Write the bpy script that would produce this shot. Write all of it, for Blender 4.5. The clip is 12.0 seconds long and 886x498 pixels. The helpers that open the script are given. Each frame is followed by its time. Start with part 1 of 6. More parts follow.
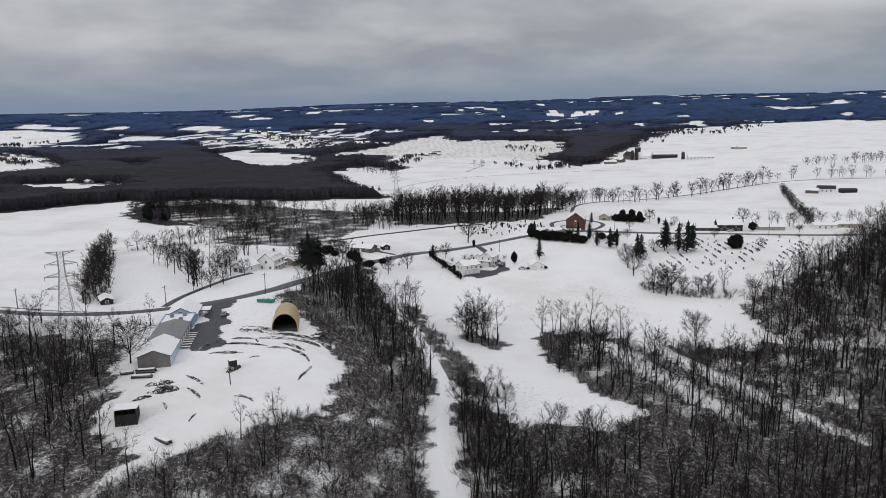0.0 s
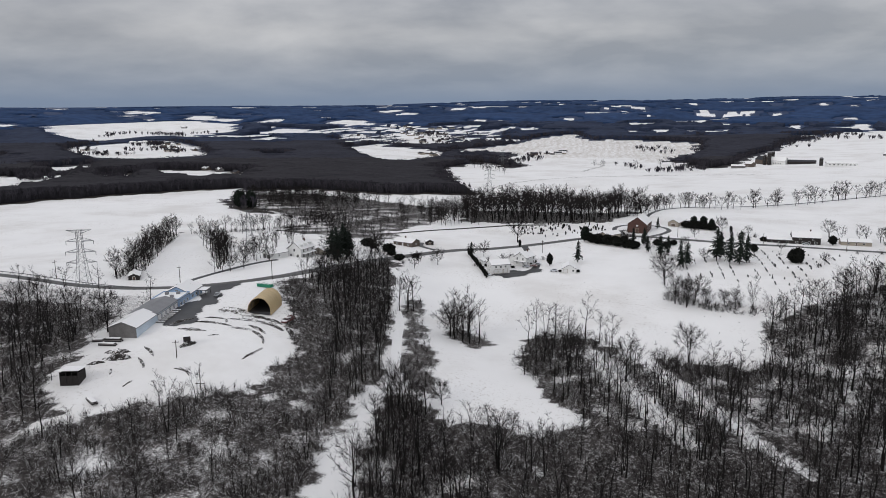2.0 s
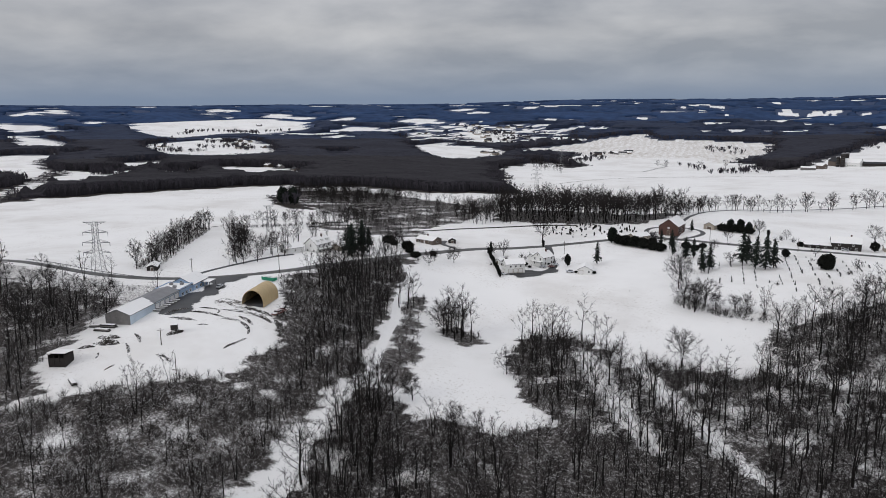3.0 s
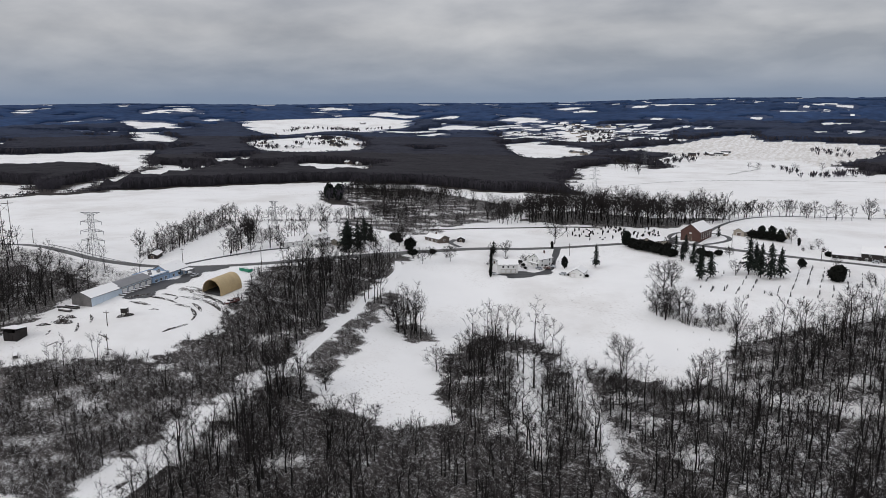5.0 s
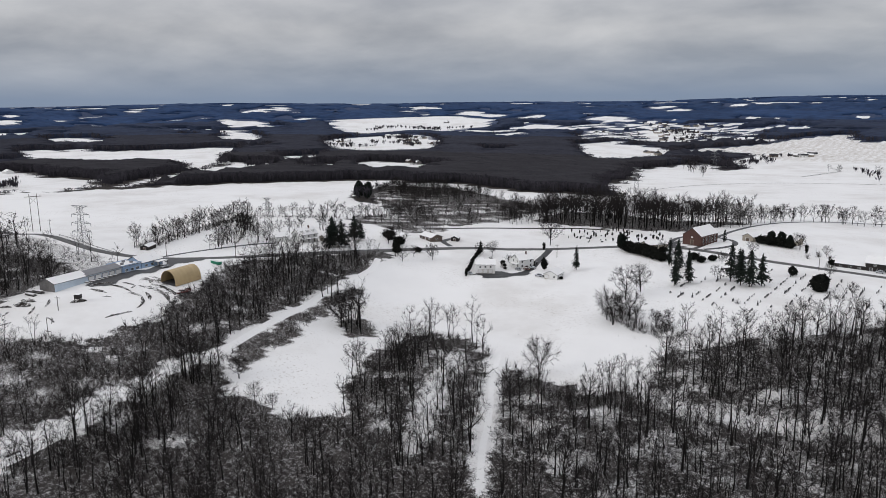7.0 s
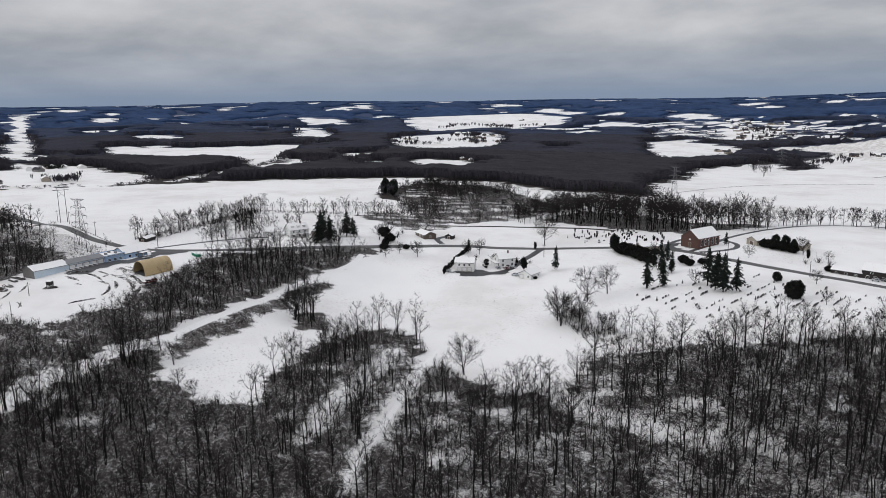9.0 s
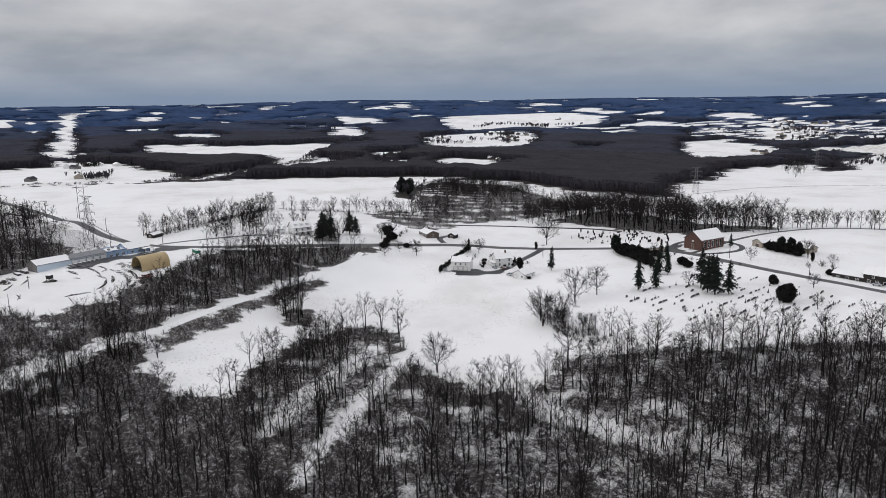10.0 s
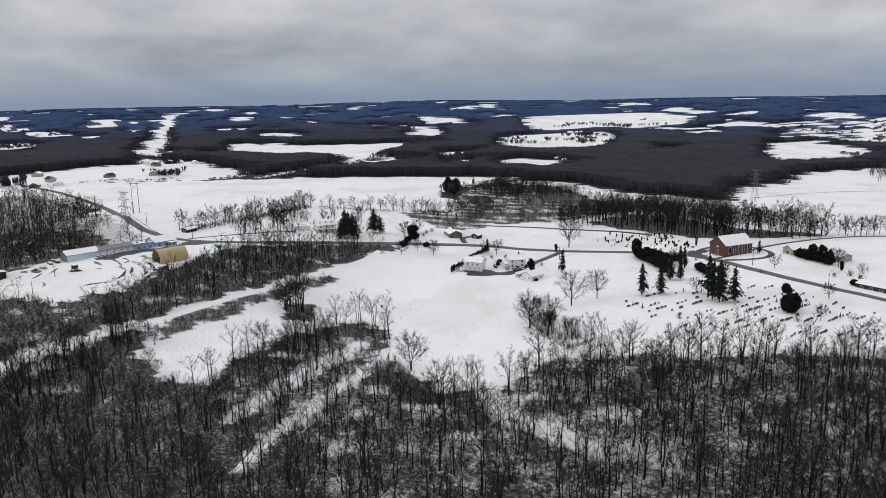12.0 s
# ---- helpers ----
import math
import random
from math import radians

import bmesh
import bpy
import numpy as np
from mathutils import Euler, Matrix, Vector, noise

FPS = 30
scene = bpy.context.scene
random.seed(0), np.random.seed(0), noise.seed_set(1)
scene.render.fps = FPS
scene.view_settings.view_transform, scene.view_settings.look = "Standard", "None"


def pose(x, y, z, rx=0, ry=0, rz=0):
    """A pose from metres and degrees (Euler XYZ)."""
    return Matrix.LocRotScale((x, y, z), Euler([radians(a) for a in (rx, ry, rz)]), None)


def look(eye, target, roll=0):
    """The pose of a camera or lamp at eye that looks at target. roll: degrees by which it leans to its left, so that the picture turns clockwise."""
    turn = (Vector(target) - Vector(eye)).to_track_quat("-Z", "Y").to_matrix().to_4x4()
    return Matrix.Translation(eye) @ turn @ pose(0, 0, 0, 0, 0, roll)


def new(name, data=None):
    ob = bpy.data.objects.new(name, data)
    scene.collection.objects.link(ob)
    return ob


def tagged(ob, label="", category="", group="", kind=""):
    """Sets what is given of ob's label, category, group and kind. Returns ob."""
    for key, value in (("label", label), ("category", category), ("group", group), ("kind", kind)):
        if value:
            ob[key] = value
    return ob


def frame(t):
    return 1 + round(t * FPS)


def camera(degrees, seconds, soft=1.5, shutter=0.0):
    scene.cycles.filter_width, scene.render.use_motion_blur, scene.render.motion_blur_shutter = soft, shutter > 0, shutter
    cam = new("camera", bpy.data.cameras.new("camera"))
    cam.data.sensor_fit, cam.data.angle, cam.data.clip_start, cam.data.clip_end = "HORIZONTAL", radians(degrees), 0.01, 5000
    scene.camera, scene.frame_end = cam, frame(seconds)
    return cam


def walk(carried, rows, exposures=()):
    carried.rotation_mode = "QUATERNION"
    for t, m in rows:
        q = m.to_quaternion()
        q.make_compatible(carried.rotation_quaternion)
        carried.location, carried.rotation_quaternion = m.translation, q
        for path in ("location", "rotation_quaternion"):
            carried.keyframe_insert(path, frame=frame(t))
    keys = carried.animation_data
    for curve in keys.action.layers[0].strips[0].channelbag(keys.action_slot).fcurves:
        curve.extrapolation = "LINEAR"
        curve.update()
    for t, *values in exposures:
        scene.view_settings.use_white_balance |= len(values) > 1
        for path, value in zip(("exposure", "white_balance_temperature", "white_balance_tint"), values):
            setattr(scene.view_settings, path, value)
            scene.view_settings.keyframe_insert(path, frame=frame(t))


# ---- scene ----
cam = camera(61.3, 12.0, 0.45)
METRES, EYE, TILT, LEAN, TURN = 400.0, 100.0, -11.2, 1.0, 0.0
ROWS = [
    (0.0, 0.0, 0.0, 0.0, 0.0, 0.0, -0.0),
    (0.5, 0.0442, -0.0025, 0.0008, 2.84, -0.08, -0.87),
    (1.0, 0.0895, -0.0026, 0.0018, 5.49, -0.18, -1.58),
    (1.5, 0.135, -0.0002, 0.0031, 8.45, -0.35, -2.32),
    (2.0, 0.1807, 0.0037, 0.0048, 11.56, -0.53, -2.97),
    (2.5, 0.2261, 0.0098, 0.007, 14.66, -0.76, -3.56),
    (4.5, 0.404, 0.0559, 0.0212, 24.23, -1.63, -5.29),
    (5.0, 0.4472, 0.0719, 0.0257, 26.42, -1.87, -5.64),
    (5.5, 0.4897, 0.0903, 0.0306, 28.77, -2.16, -6.01),
    (6.0, 0.5309, 0.1102, 0.0357, 30.45, -2.36, -6.27),
    (6.5, 0.5723, 0.1303, 0.041, 32.46, -2.59, -6.5),
    (7.0, 0.6125, 0.1514, 0.0461, 34.22, -2.81, -6.68),
    (9.0, 0.7497, 0.2448, 0.0673, 41.26, -3.87, -7.43),
    (9.5, 0.7789, 0.2661, 0.0724, 42.94, -4.14, -7.61),
    (10.0, 0.8048, 0.2862, 0.0772, 44.57, -4.39, -7.79),
    (10.5, 0.8285, 0.3067, 0.0818, 46.13, -4.63, -7.96),
    (11.0, 0.8507, 0.3271, 0.0864, 47.97, -4.9, -8.13),
    (11.5, 0.8715, 0.3472, 0.0907, 49.8, -5.15, -8.3),
    (12.0, 0.8917, 0.3679, 0.0953, 51.75, -5.43, -8.45),
]
walk(cam, [(t, pose(0, 0, EYE, TILT, LEAN, TURN) @ pose(METRES * x, METRES * y, METRES * z, 90 + pitch, roll, yaw)) for t, x, y, z, yaw, pitch, roll in ROWS],
     exposures=[(0.0, -0.09), (4.5, -0.03), (9.0, 0.04), (12.0, 0.08)])

# ---- overcast sky, soft sun, exposure ----
SUN_EL, SUN_AZ = radians(28), radians(215)
world = bpy.data.worlds.new("overcast_sky")
scene.world = world
world.use_nodes = True
wn, wl = world.node_tree.nodes, world.node_tree.links
wn.clear()


def wmath(op, a, b=None, clamp=False):
    n = wn.new("ShaderNodeMath")
    n.operation, n.use_clamp = op, clamp
    for i, x in enumerate((a, b)):
        if x is None:
            continue
        if isinstance(x, (int, float)):
            n.inputs[i].default_value = x
        else:
            wl.new(x, n.inputs[i])
    return n.outputs[0]


sky = wn.new("ShaderNodeTexSky")
sky.sky_type, sky.sun_disc = "NISHITA", False
sky.sun_elevation, sky.sun_rotation = SUN_EL, SUN_AZ
coord = wn.new("ShaderNodeTexCoord")
sep = wn.new("ShaderNodeSeparateXYZ")
wl.new(coord.outputs["Generated"], sep.inputs[0])
up = wmath("MAXIMUM", sep.outputs["Z"], 0.0)
# cloud deck seen in perspective: direction divided by its height
lift = wmath("ADD", up, 0.24)
deck = wn.new("ShaderNodeCombineXYZ")
wl.new(wmath("DIVIDE", sep.outputs["X"], lift), deck.inputs[0])
wl.new(wmath("DIVIDE", sep.outputs["Y"], lift), deck.inputs[1])
big = wn.new("ShaderNodeTexNoise")
big.inputs["Scale"].default_value, big.inputs["Detail"].default_value, big.inputs["Roughness"].default_value = 1.25, 7.0, 0.52
big.inputs["Distortion"].default_value = 0.15
wl.new(deck.outputs[0], big.inputs["Vector"])
streak = wn.new("ShaderNodeMapping")
streak.inputs["Rotation"].default_value = (0, 0, radians(-35))
streak.inputs["Scale"].default_value = (0.22, 0.6, 1.0)
wl.new(deck.outputs[0], streak.inputs[0])
bands = wn.new("ShaderNodeTexNoise")
bands.inputs["Scale"].default_value, bands.inputs["Detail"].default_value = 1.0, 4.0
wl.new(streak.outputs[0], bands.inputs["Vector"])
mixn = wmath("ADD", wmath("MULTIPLY", big.outputs["Fac"], 0.72), wmath("MULTIPLY", bands.outputs["Fac"], 0.28))
cloud = wn.new("ShaderNodeValToRGB")
cloud.color_ramp.elements[0].position, cloud.color_ramp.elements[0].color = 0.40, (0.290, 0.303, 0.338, 1)
cloud.color_ramp.elements[1].position, cloud.color_ramp.elements[1].color = 0.62, (0.525, 0.526, 0.543, 1)
wl.new(mixn, cloud.inputs[0])
# overcast sky: three times brighter at the zenith, slaty towards the horizon
gain = wmath("ADD", wmath("MULTIPLY", wmath("POWER", up, 0.9), 1.45), 0.98)
haze = wn.new("ShaderNodeMix")
haze.data_type = "RGBA"
haze.inputs["B"].default_value = (0.215, 0.285, 0.405, 1)
wl.new(wmath("MULTIPLY", wmath("POWER", wmath("SUBTRACT", 1.0, wmath("MULTIPLY", up, 11.0, True), True), 1.6), 0.92), haze.inputs["Factor"])
wl.new(cloud.outputs[0], haze.inputs["A"])
lit = wn.new("ShaderNodeVectorMath")
lit.operation = "SCALE"
wl.new(haze.outputs["Result"], lit.inputs[0])
wl.new(gain, lit.inputs["Scale"])
bg_sky, bg_cloud, bg_mix, out = wn.new("ShaderNodeBackground"), wn.new("ShaderNodeBackground"), wn.new("ShaderNodeMixShader"), wn.new("ShaderNodeOutputWorld")
bg_sky.inputs["Strength"].default_value = 0.08
bg_cloud.inputs["Strength"].default_value = 1.0
bg_mix.inputs[0].default_value = 0.93
wl.new(sky.outputs[0], bg_sky.inputs[0])
wl.new(lit.outputs[0], bg_cloud.inputs[0])
wl.new(bg_sky.outputs[0], bg_mix.inputs[1])
wl.new(bg_cloud.outputs[0], bg_mix.inputs[2])
wl.new(bg_mix.outputs[0], out.inputs[0])

sun = new("sun", bpy.data.lights.new("sun", "SUN"))
sun.data.energy, sun.data.angle, sun.data.color = 0.74, radians(14), (1.0, 0.97, 0.93)
sun.matrix_world = look((0, 0, 0), (-math.sin(SUN_AZ) * math.cos(SUN_EL), -math.cos(SUN_AZ) * math.cos(SUN_EL), -math.sin(SUN_EL)))


# ---- materials ----
def material(name, base, rough=0.8, metal=0.0, noise_scale=1.0, vary=0.25, fine=None, bump=0.2, bump_scale=None, snow=0.0, rand=0.0, spec=0.5, soft=0.0):
    """A procedural surface: two scales of stain, a relief, a dusting of snow on what faces up, a tone of its own for each piece."""
    m = bpy.data.materials.new(name)
    m.use_nodes = True
    nt = m.node_tree
    n, l = nt.nodes, nt.links
    b = n["Principled BSDF"]
    b.inputs["Roughness"].default_value, b.inputs["Metallic"].default_value = rough, metal
    b.inputs["Specular IOR Level"].default_value = spec
    tc = n.new("ShaderNodeTexCoord")
    n1, n2 = n.new("ShaderNodeTexNoise"), n.new("ShaderNodeTexNoise")
    n1.inputs["Scale"].default_value, n1.inputs["Detail"].default_value = noise_scale, 5
    n2.inputs["Scale"].default_value, n2.inputs["Detail"].default_value = fine or noise_scale * 9, 3
    for q in (n1, n2):
        l.new(tc.outputs["Object"], q.inputs["Vector"])
    add = n.new("ShaderNodeMath")
    add.operation = "ADD"
    l.new(n1.outputs[0], add.inputs[0])
    l.new(n2.outputs[0], add.inputs[1])
    mr = n.new("ShaderNodeMapRange")
    mr.inputs["From Min"].default_value, mr.inputs["From Max"].default_value = 0.6, 1.4
    mr.inputs["To Min"].default_value, mr.inputs["To Max"].default_value = 1 - vary, 1 + vary
    l.new(add.outputs[0], mr.inputs[0])
    val = mr.outputs[0]
    if rand:
        oi = n.new("ShaderNodeObjectInfo")
        r2 = n.new("ShaderNodeMapRange")
        r2.inputs["To Min"].default_value, r2.inputs["To Max"].default_value = 1 - rand, 1 + rand
        l.new(oi.outputs["Random"], r2.inputs[0])
        mm = n.new("ShaderNodeMath")
        mm.operation = "MULTIPLY"
        l.new(val, mm.inputs[0])
        l.new(r2.outputs[0], mm.inputs[1])
        val = mm.outputs[0]
    sc = n.new("ShaderNodeVectorMath")
    sc.operation = "SCALE"
    sc.inputs[0].default_value = base
    l.new(val, sc.inputs["Scale"])
    col = sc.outputs[0]
    if snow:
        geo = n.new("ShaderNodeNewGeometry")
        sp = n.new("ShaderNodeSeparateXYZ")
        l.new(geo.outputs["Normal"], sp.inputs[0])
        s1 = n.new("ShaderNodeMapRange")
        s1.inputs["From Min"].default_value, s1.inputs["From Max"].default_value = 0.35, 0.75
        l.new(sp.outputs[2], s1.inputs[0])
        s2 = n.new("ShaderNodeMapRange")
        s2.inputs["From Min"].default_value, s2.inputs["From Max"].default_value = 0.95 - 0.5 * snow, 1.15 - 0.5 * snow
        l.new(add.outputs[0], s2.inputs[0])
        s3 = n.new("ShaderNodeMath")
        s3.operation = "MULTIPLY"
        l.new(s1.outputs[0], s3.inputs[0])
        l.new(s2.outputs[0], s3.inputs[1])
        mx = n.new("ShaderNodeMix")
        mx.data_type = "RGBA"
        mx.inputs["B"].default_value = (0.84, 0.832, 0.826, 1)
        l.new(s3.outputs[0], mx.inputs["Factor"])
        l.new(col, mx.inputs["A"])
        col = mx.outputs["Result"]
    l.new(col, b.inputs["Base Color"])
    if bump:
        bp = n.new("ShaderNodeBump")
        bp.inputs["Strength"].default_value, bp.inputs["Distance"].default_value = bump, bump_scale or 0.05
        l.new(n2.outputs[0], bp.inputs["Height"])
        l.new(bp.outputs[0], b.inputs["Normal"])
    if soft:
        # a crown of countless twigs takes the light of the whole sky, whichever way one of its facets lies
        gn, blend = n.new("ShaderNodeNewGeometry"), n.new("ShaderNodeMix")
        blend.data_type = "VECTOR"
        blend.inputs["Factor"].default_value, blend.inputs["B"].default_value = soft, (0.0, -0.25, 0.97)
        l.new(gn.outputs["Normal"], blend.inputs["A"])
        l.new(blend.outputs["Result"], b.inputs["Normal"])
    return m


def ground_material():
    """Snow over grass, with leaf litter under the woods and dry stalks that poke through."""
    m = bpy.data.materials.new("snowy_ground")
    m.use_nodes = True
    n, l = m.node_tree.nodes, m.node_tree.links
    b = n["Principled BSDF"]
    b.inputs["Roughness"].default_value, b.inputs["Specular IOR Level"].default_value = 0.8, 0.2

    def node(kind):
        return n.new("ShaderNode" + kind)

    def calc(op, x, y, clamp=False):
        q = node("Math")
        q.operation, q.use_clamp = op, clamp
        for i, v in enumerate((x, y)):
            if isinstance(v, (int, float)):
                q.inputs[i].default_value = v
            else:
                l.new(v, q.inputs[i])
        return q.outputs[0]

    def mix(f, a, c):
        q = node("Mix")
        q.data_type = "RGBA"
        for k, v in (("Factor", f), ("A", a), ("B", c)):
            if isinstance(v, tuple):
                q.inputs[k].default_value = v
            else:
                l.new(v, q.inputs[k])
        return q.outputs["Result"]

    tc = node("TexCoord")

    def noi(scale, detail=4, rough=0.55, vec=None):
        q = node("TexNoise")
        q.inputs["Scale"].default_value, q.inputs["Detail"].default_value, q.inputs["Roughness"].default_value = scale, detail, rough
        l.new(vec or tc.outputs["Object"], q.inputs["Vector"])
        return q.outputs[0]

    def step(v, a, c):
        q = node("MapRange")
        q.interpolation_type = "SMOOTHSTEP"
        q.inputs["From Min"].default_value, q.inputs["From Max"].default_value = a, c
        l.new(v, q.inputs[0])
        return q.outputs[0]

    def attr(name):
        q = node("Attribute")
        q.attribute_name = name
        return q.outputs["Fac"]

    wood, brush, crop, far_haze = attr("wood"), attr("brush"), attr("crop"), attr("far_haze")
    patch = calc("ADD", calc("ADD", calc("MULTIPLY", noi(0.09, 4), 0.36), calc("MULTIPLY", noi(0.55, 4), 0.36)), calc("MULTIPLY", noi(2.3, 3), 0.28))
    litter = step(calc("ADD", patch, calc("MULTIPLY", wood, 0.45)), 0.69, 0.775)
    weeds = step(calc("ADD", calc("ADD", calc("MULTIPLY", noi(0.35, 4), 0.5), calc("MULTIPLY", noi(2.2, 3), 0.5)), calc("MULTIPLY", brush, 0.34)), 0.68, 0.80)
    # thin snow over stubble and grass tussocks in the open
    tuft = calc("MULTIPLY", step(noi(0.8, 4, 0.75), 0.55, 0.68), step(noi(0.022, 4), 0.45, 0.62))
    worn = calc("MULTIPLY", step(noi(0.014, 5, 0.65), 0.44, 0.70), 0.30)
    snow = mix(noi(0.05, 4), (0.80, 0.79, 0.785, 1), (0.885, 0.875, 0.865, 1))
    snow = mix(worn, snow, (0.44, 0.40, 0.36, 1))
    stub = calc("MULTIPLY", calc("MULTIPLY", step(noi(0.15, 4), 0.42, 0.62), crop), 0.55)
    snow = mix(stub, snow, (0.40, 0.34, 0.28, 1))
    rows = node("TexWave")
    rows.inputs["Scale"].default_value, rows.inputs["Distortion"].default_value, rows.inputs["Detail"].default_value = 0.018, 6.0, 1.0
    rows.inputs["Detail Scale"].default_value = 0.25
    l.new(tc.outputs["Object"], rows.inputs["Vector"])
    snow = mix(calc("MULTIPLY", calc("MULTIPLY", step(rows.outputs["Fac"], 0.5, 0.85), crop), 0.16), snow, (0.42, 0.37, 0.30, 1))
    col = mix(calc("MULTIPLY", tuft, 0.55), snow, (0.26, 0.21, 0.16, 1))
    col = mix(weeds, col, mix(noi(1.7, 3), (0.042, 0.037, 0.034, 1), (0.125, 0.103, 0.086, 1)))
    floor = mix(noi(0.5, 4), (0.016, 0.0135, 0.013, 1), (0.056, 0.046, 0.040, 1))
    # Aerial haze painted in: the wood floor turns blue with distance.
    floor = mix(far_haze, floor, mix(step(noi(0.006, 4, 0.6), 0.35, 0.65), (0.026, 0.042, 0.092, 1), (0.034, 0.054, 0.112, 1)))
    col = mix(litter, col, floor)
    # thin dirty snow, stalks and leaf litter mingled at a hand's width
    under = calc("MAXIMUM", wood, brush)
    dapple = calc("ADD", calc("MULTIPLY", noi(1.3, 5, 0.7), 0.6), calc("MULTIPLY", noi(4.5, 3, 0.6), 0.4))
    thin = step(calc("ADD", dapple, calc("MULTIPLY", under, 0.20)), 0.555, 0.655)
    col = mix(calc("MULTIPLY", calc("MULTIPLY", thin, calc("MULTIPLY", step(under, 0.1, 0.35), attr("close"))), 0.82), col, mix(noi(2.6, 3), (0.018, 0.0155, 0.015, 1), (0.075, 0.066, 0.063, 1)))
    # flecks of snow caught on litter, stumps and brush
    fleck = step(calc("ADD", calc("MULTIPLY", noi(0.75, 4, 0.7), 0.5), calc("MULTIPLY", noi(2.8, 4, 0.7), 0.5)), 0.52, 0.60)
    col = mix(calc("MULTIPLY", calc("MULTIPLY", fleck, step(under, 0.1, 0.35)), calc("MULTIPLY", attr("close"), 0.5)), col, (0.80, 0.785, 0.78, 1))
    l.new(col, b.inputs["Base Color"])
    bp = node("Bump")
    bp.inputs["Strength"].default_value, bp.inputs["Distance"].default_value = 0.6, 0.35
    l.new(calc("ADD", noi(0.22, 5), calc("MULTIPLY", noi(1.4, 4), 0.35)), bp.inputs["Height"])
    l.new(bp.outputs[0], b.inputs["Normal"])
    return m


GROUND = ground_material()
SNOW = material("settled_snow", (0.85, 0.84, 0.832), 0.7, 0, 0.6, 0.06, bump=0.3)
ASPHALT = material("wet_asphalt", (0.036, 0.036, 0.039), 0.5, 0, 0.25, 0.45, 3.0, 0.15, spec=0.4)
ROADTAR = material("salted_road", (0.085, 0.083, 0.082), 0.7, 0, 0.12, 0.30, 2.0, 0.15)
DIRT = material("churned_dirt", (0.075, 0.066, 0.058), 0.9, 0, 0.35, 0.4, 2.0, 0.5, 0.1, snow=0.12, spec=0.12)
MUD = material("dark_mud", (0.045, 0.038, 0.033), 0.9, 0, 0.5, 0.4, 3.0, 0.4, 0.1, spec=0.15)
EARTH = material("dark_churned_earth", (0.034, 0.029, 0.026), 0.9, 0, 0.5, 0.4, 3.0, 0.5, 0.1, snow=-0.02, spec=0.12)
BARK = material("grey_bark", (0.010, 0.0086, 0.0083), 0.9, 0, 2.0, 0.35, 12, 0.4, rand=0.25, spec=0.12)
TWIG = material("bare_twigs", (0.0195, 0.0165, 0.0162), 0.9, 0, 0.12, 0.45, 1.2, 0, rand=0.22, spec=0.12, soft=0.45)
SHRUB = material("brown_brush", (0.034, 0.029, 0.0275), 0.9, 0, 0.1, 0.4, 0.7, 0, snow=0.2, spec=0.12)
NEEDLE = material("dark_needles", (0.0125, 0.017, 0.0135), 0.8, 0, 0.8, 0.4, 5, 0.2, rand=0.15, spec=0.12)
CEDAR = material("cedar_foliage", (0.011, 0.012, 0.010), 0.85, 0, 0.9, 0.4, 5, 0.2, rand=0.15, spec=0.12)
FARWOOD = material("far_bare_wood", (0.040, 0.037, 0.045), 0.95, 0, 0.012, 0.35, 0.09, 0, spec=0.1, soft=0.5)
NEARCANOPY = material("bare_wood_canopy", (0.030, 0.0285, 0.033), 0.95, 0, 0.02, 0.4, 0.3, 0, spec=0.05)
# Bases turn bluer with distance: aerial haze is painted into these three colours.
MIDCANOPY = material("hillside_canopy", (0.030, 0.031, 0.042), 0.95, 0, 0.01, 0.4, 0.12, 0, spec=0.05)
HILLCANOPY = material("hazed_hill_canopy", (0.029, 0.038, 0.066), 0.95, 0, 0.008, 0.4, 0.06, 0, spec=0.05)
HAZECANOPY = material("hazed_distant_canopy", (0.028, 0.052, 0.115), 0.95, 0, 0.004, 0.45, 0.03, 0, spec=0.05)
BRICK = material("red_brick", (0.092, 0.046, 0.037), 0.85, 0, 0.4, 0.22, 6, 0.2)
WHITE = material("white_siding", (0.74, 0.74, 0.73), 0.6, 0, 0.4, 0.08, 3, 0.05)
STEEL_W = material("white_steel_cladding", (0.52, 0.60, 0.68), 0.4, 0.0, 0.3, 0.10, 3, 0.05)
STEEL_B = material("blue_steel_cladding", (0.27, 0.38, 0.54), 0.45, 0.0, 0.3, 0.12, 3, 0.05)
STEEL_G = material("grey_roof_sheet", (0.19, 0.19, 0.20), 0.6, 0.0, 0.25, 0.2, 3, 0.05)
GREYWOOD = material("weathered_boards", (0.15, 0.143, 0.14), 0.85, 0, 0.6, 0.3, 7, 0.3)
DARKWOOD = material("dark_timber", (0.035, 0.031, 0.030), 0.8, 0, 0.8, 0.3, 6, 0.3, spec=0.12)
SHINGLE = material("dark_shingles", (0.045, 0.045, 0.05), 0.85, 0, 0.5, 0.3, 5, 0.3, spec=0.12)
SNOWROOF = material("snowy_roof", (0.10, 0.10, 0.105), 0.8, 0, 0.35, 0.2, 2.5, 0.2, snow=1.25)
ROOFMIX = material("patchy_snow_shingles", (0.05, 0.05, 0.055), 0.85, 0, 0.5, 0.3, 2.0, 0.2, snow=0.85)
TAN = material("tan_fabric_cover", (0.46, 0.345, 0.185), 0.55, 0, 0.25, 0.13, 2, 0.1)
GLASS = material("dark_window_glass", (0.02, 0.022, 0.026), 0.08, 0, 1, 0.2, 5, 0)
DOORW = material("white_door_panel", (0.70, 0.70, 0.70), 0.5, 0, 0.5, 0.08, 3, 0)
DOORD = material("brown_door_panel", (0.09, 0.06, 0.045), 0.5, 0, 0.5, 0.2, 3, 0)
GALV = material("galvanised_lattice", (0.16, 0.165, 0.17), 0.6, 0.3, 0.5, 0.2, 3, 0)
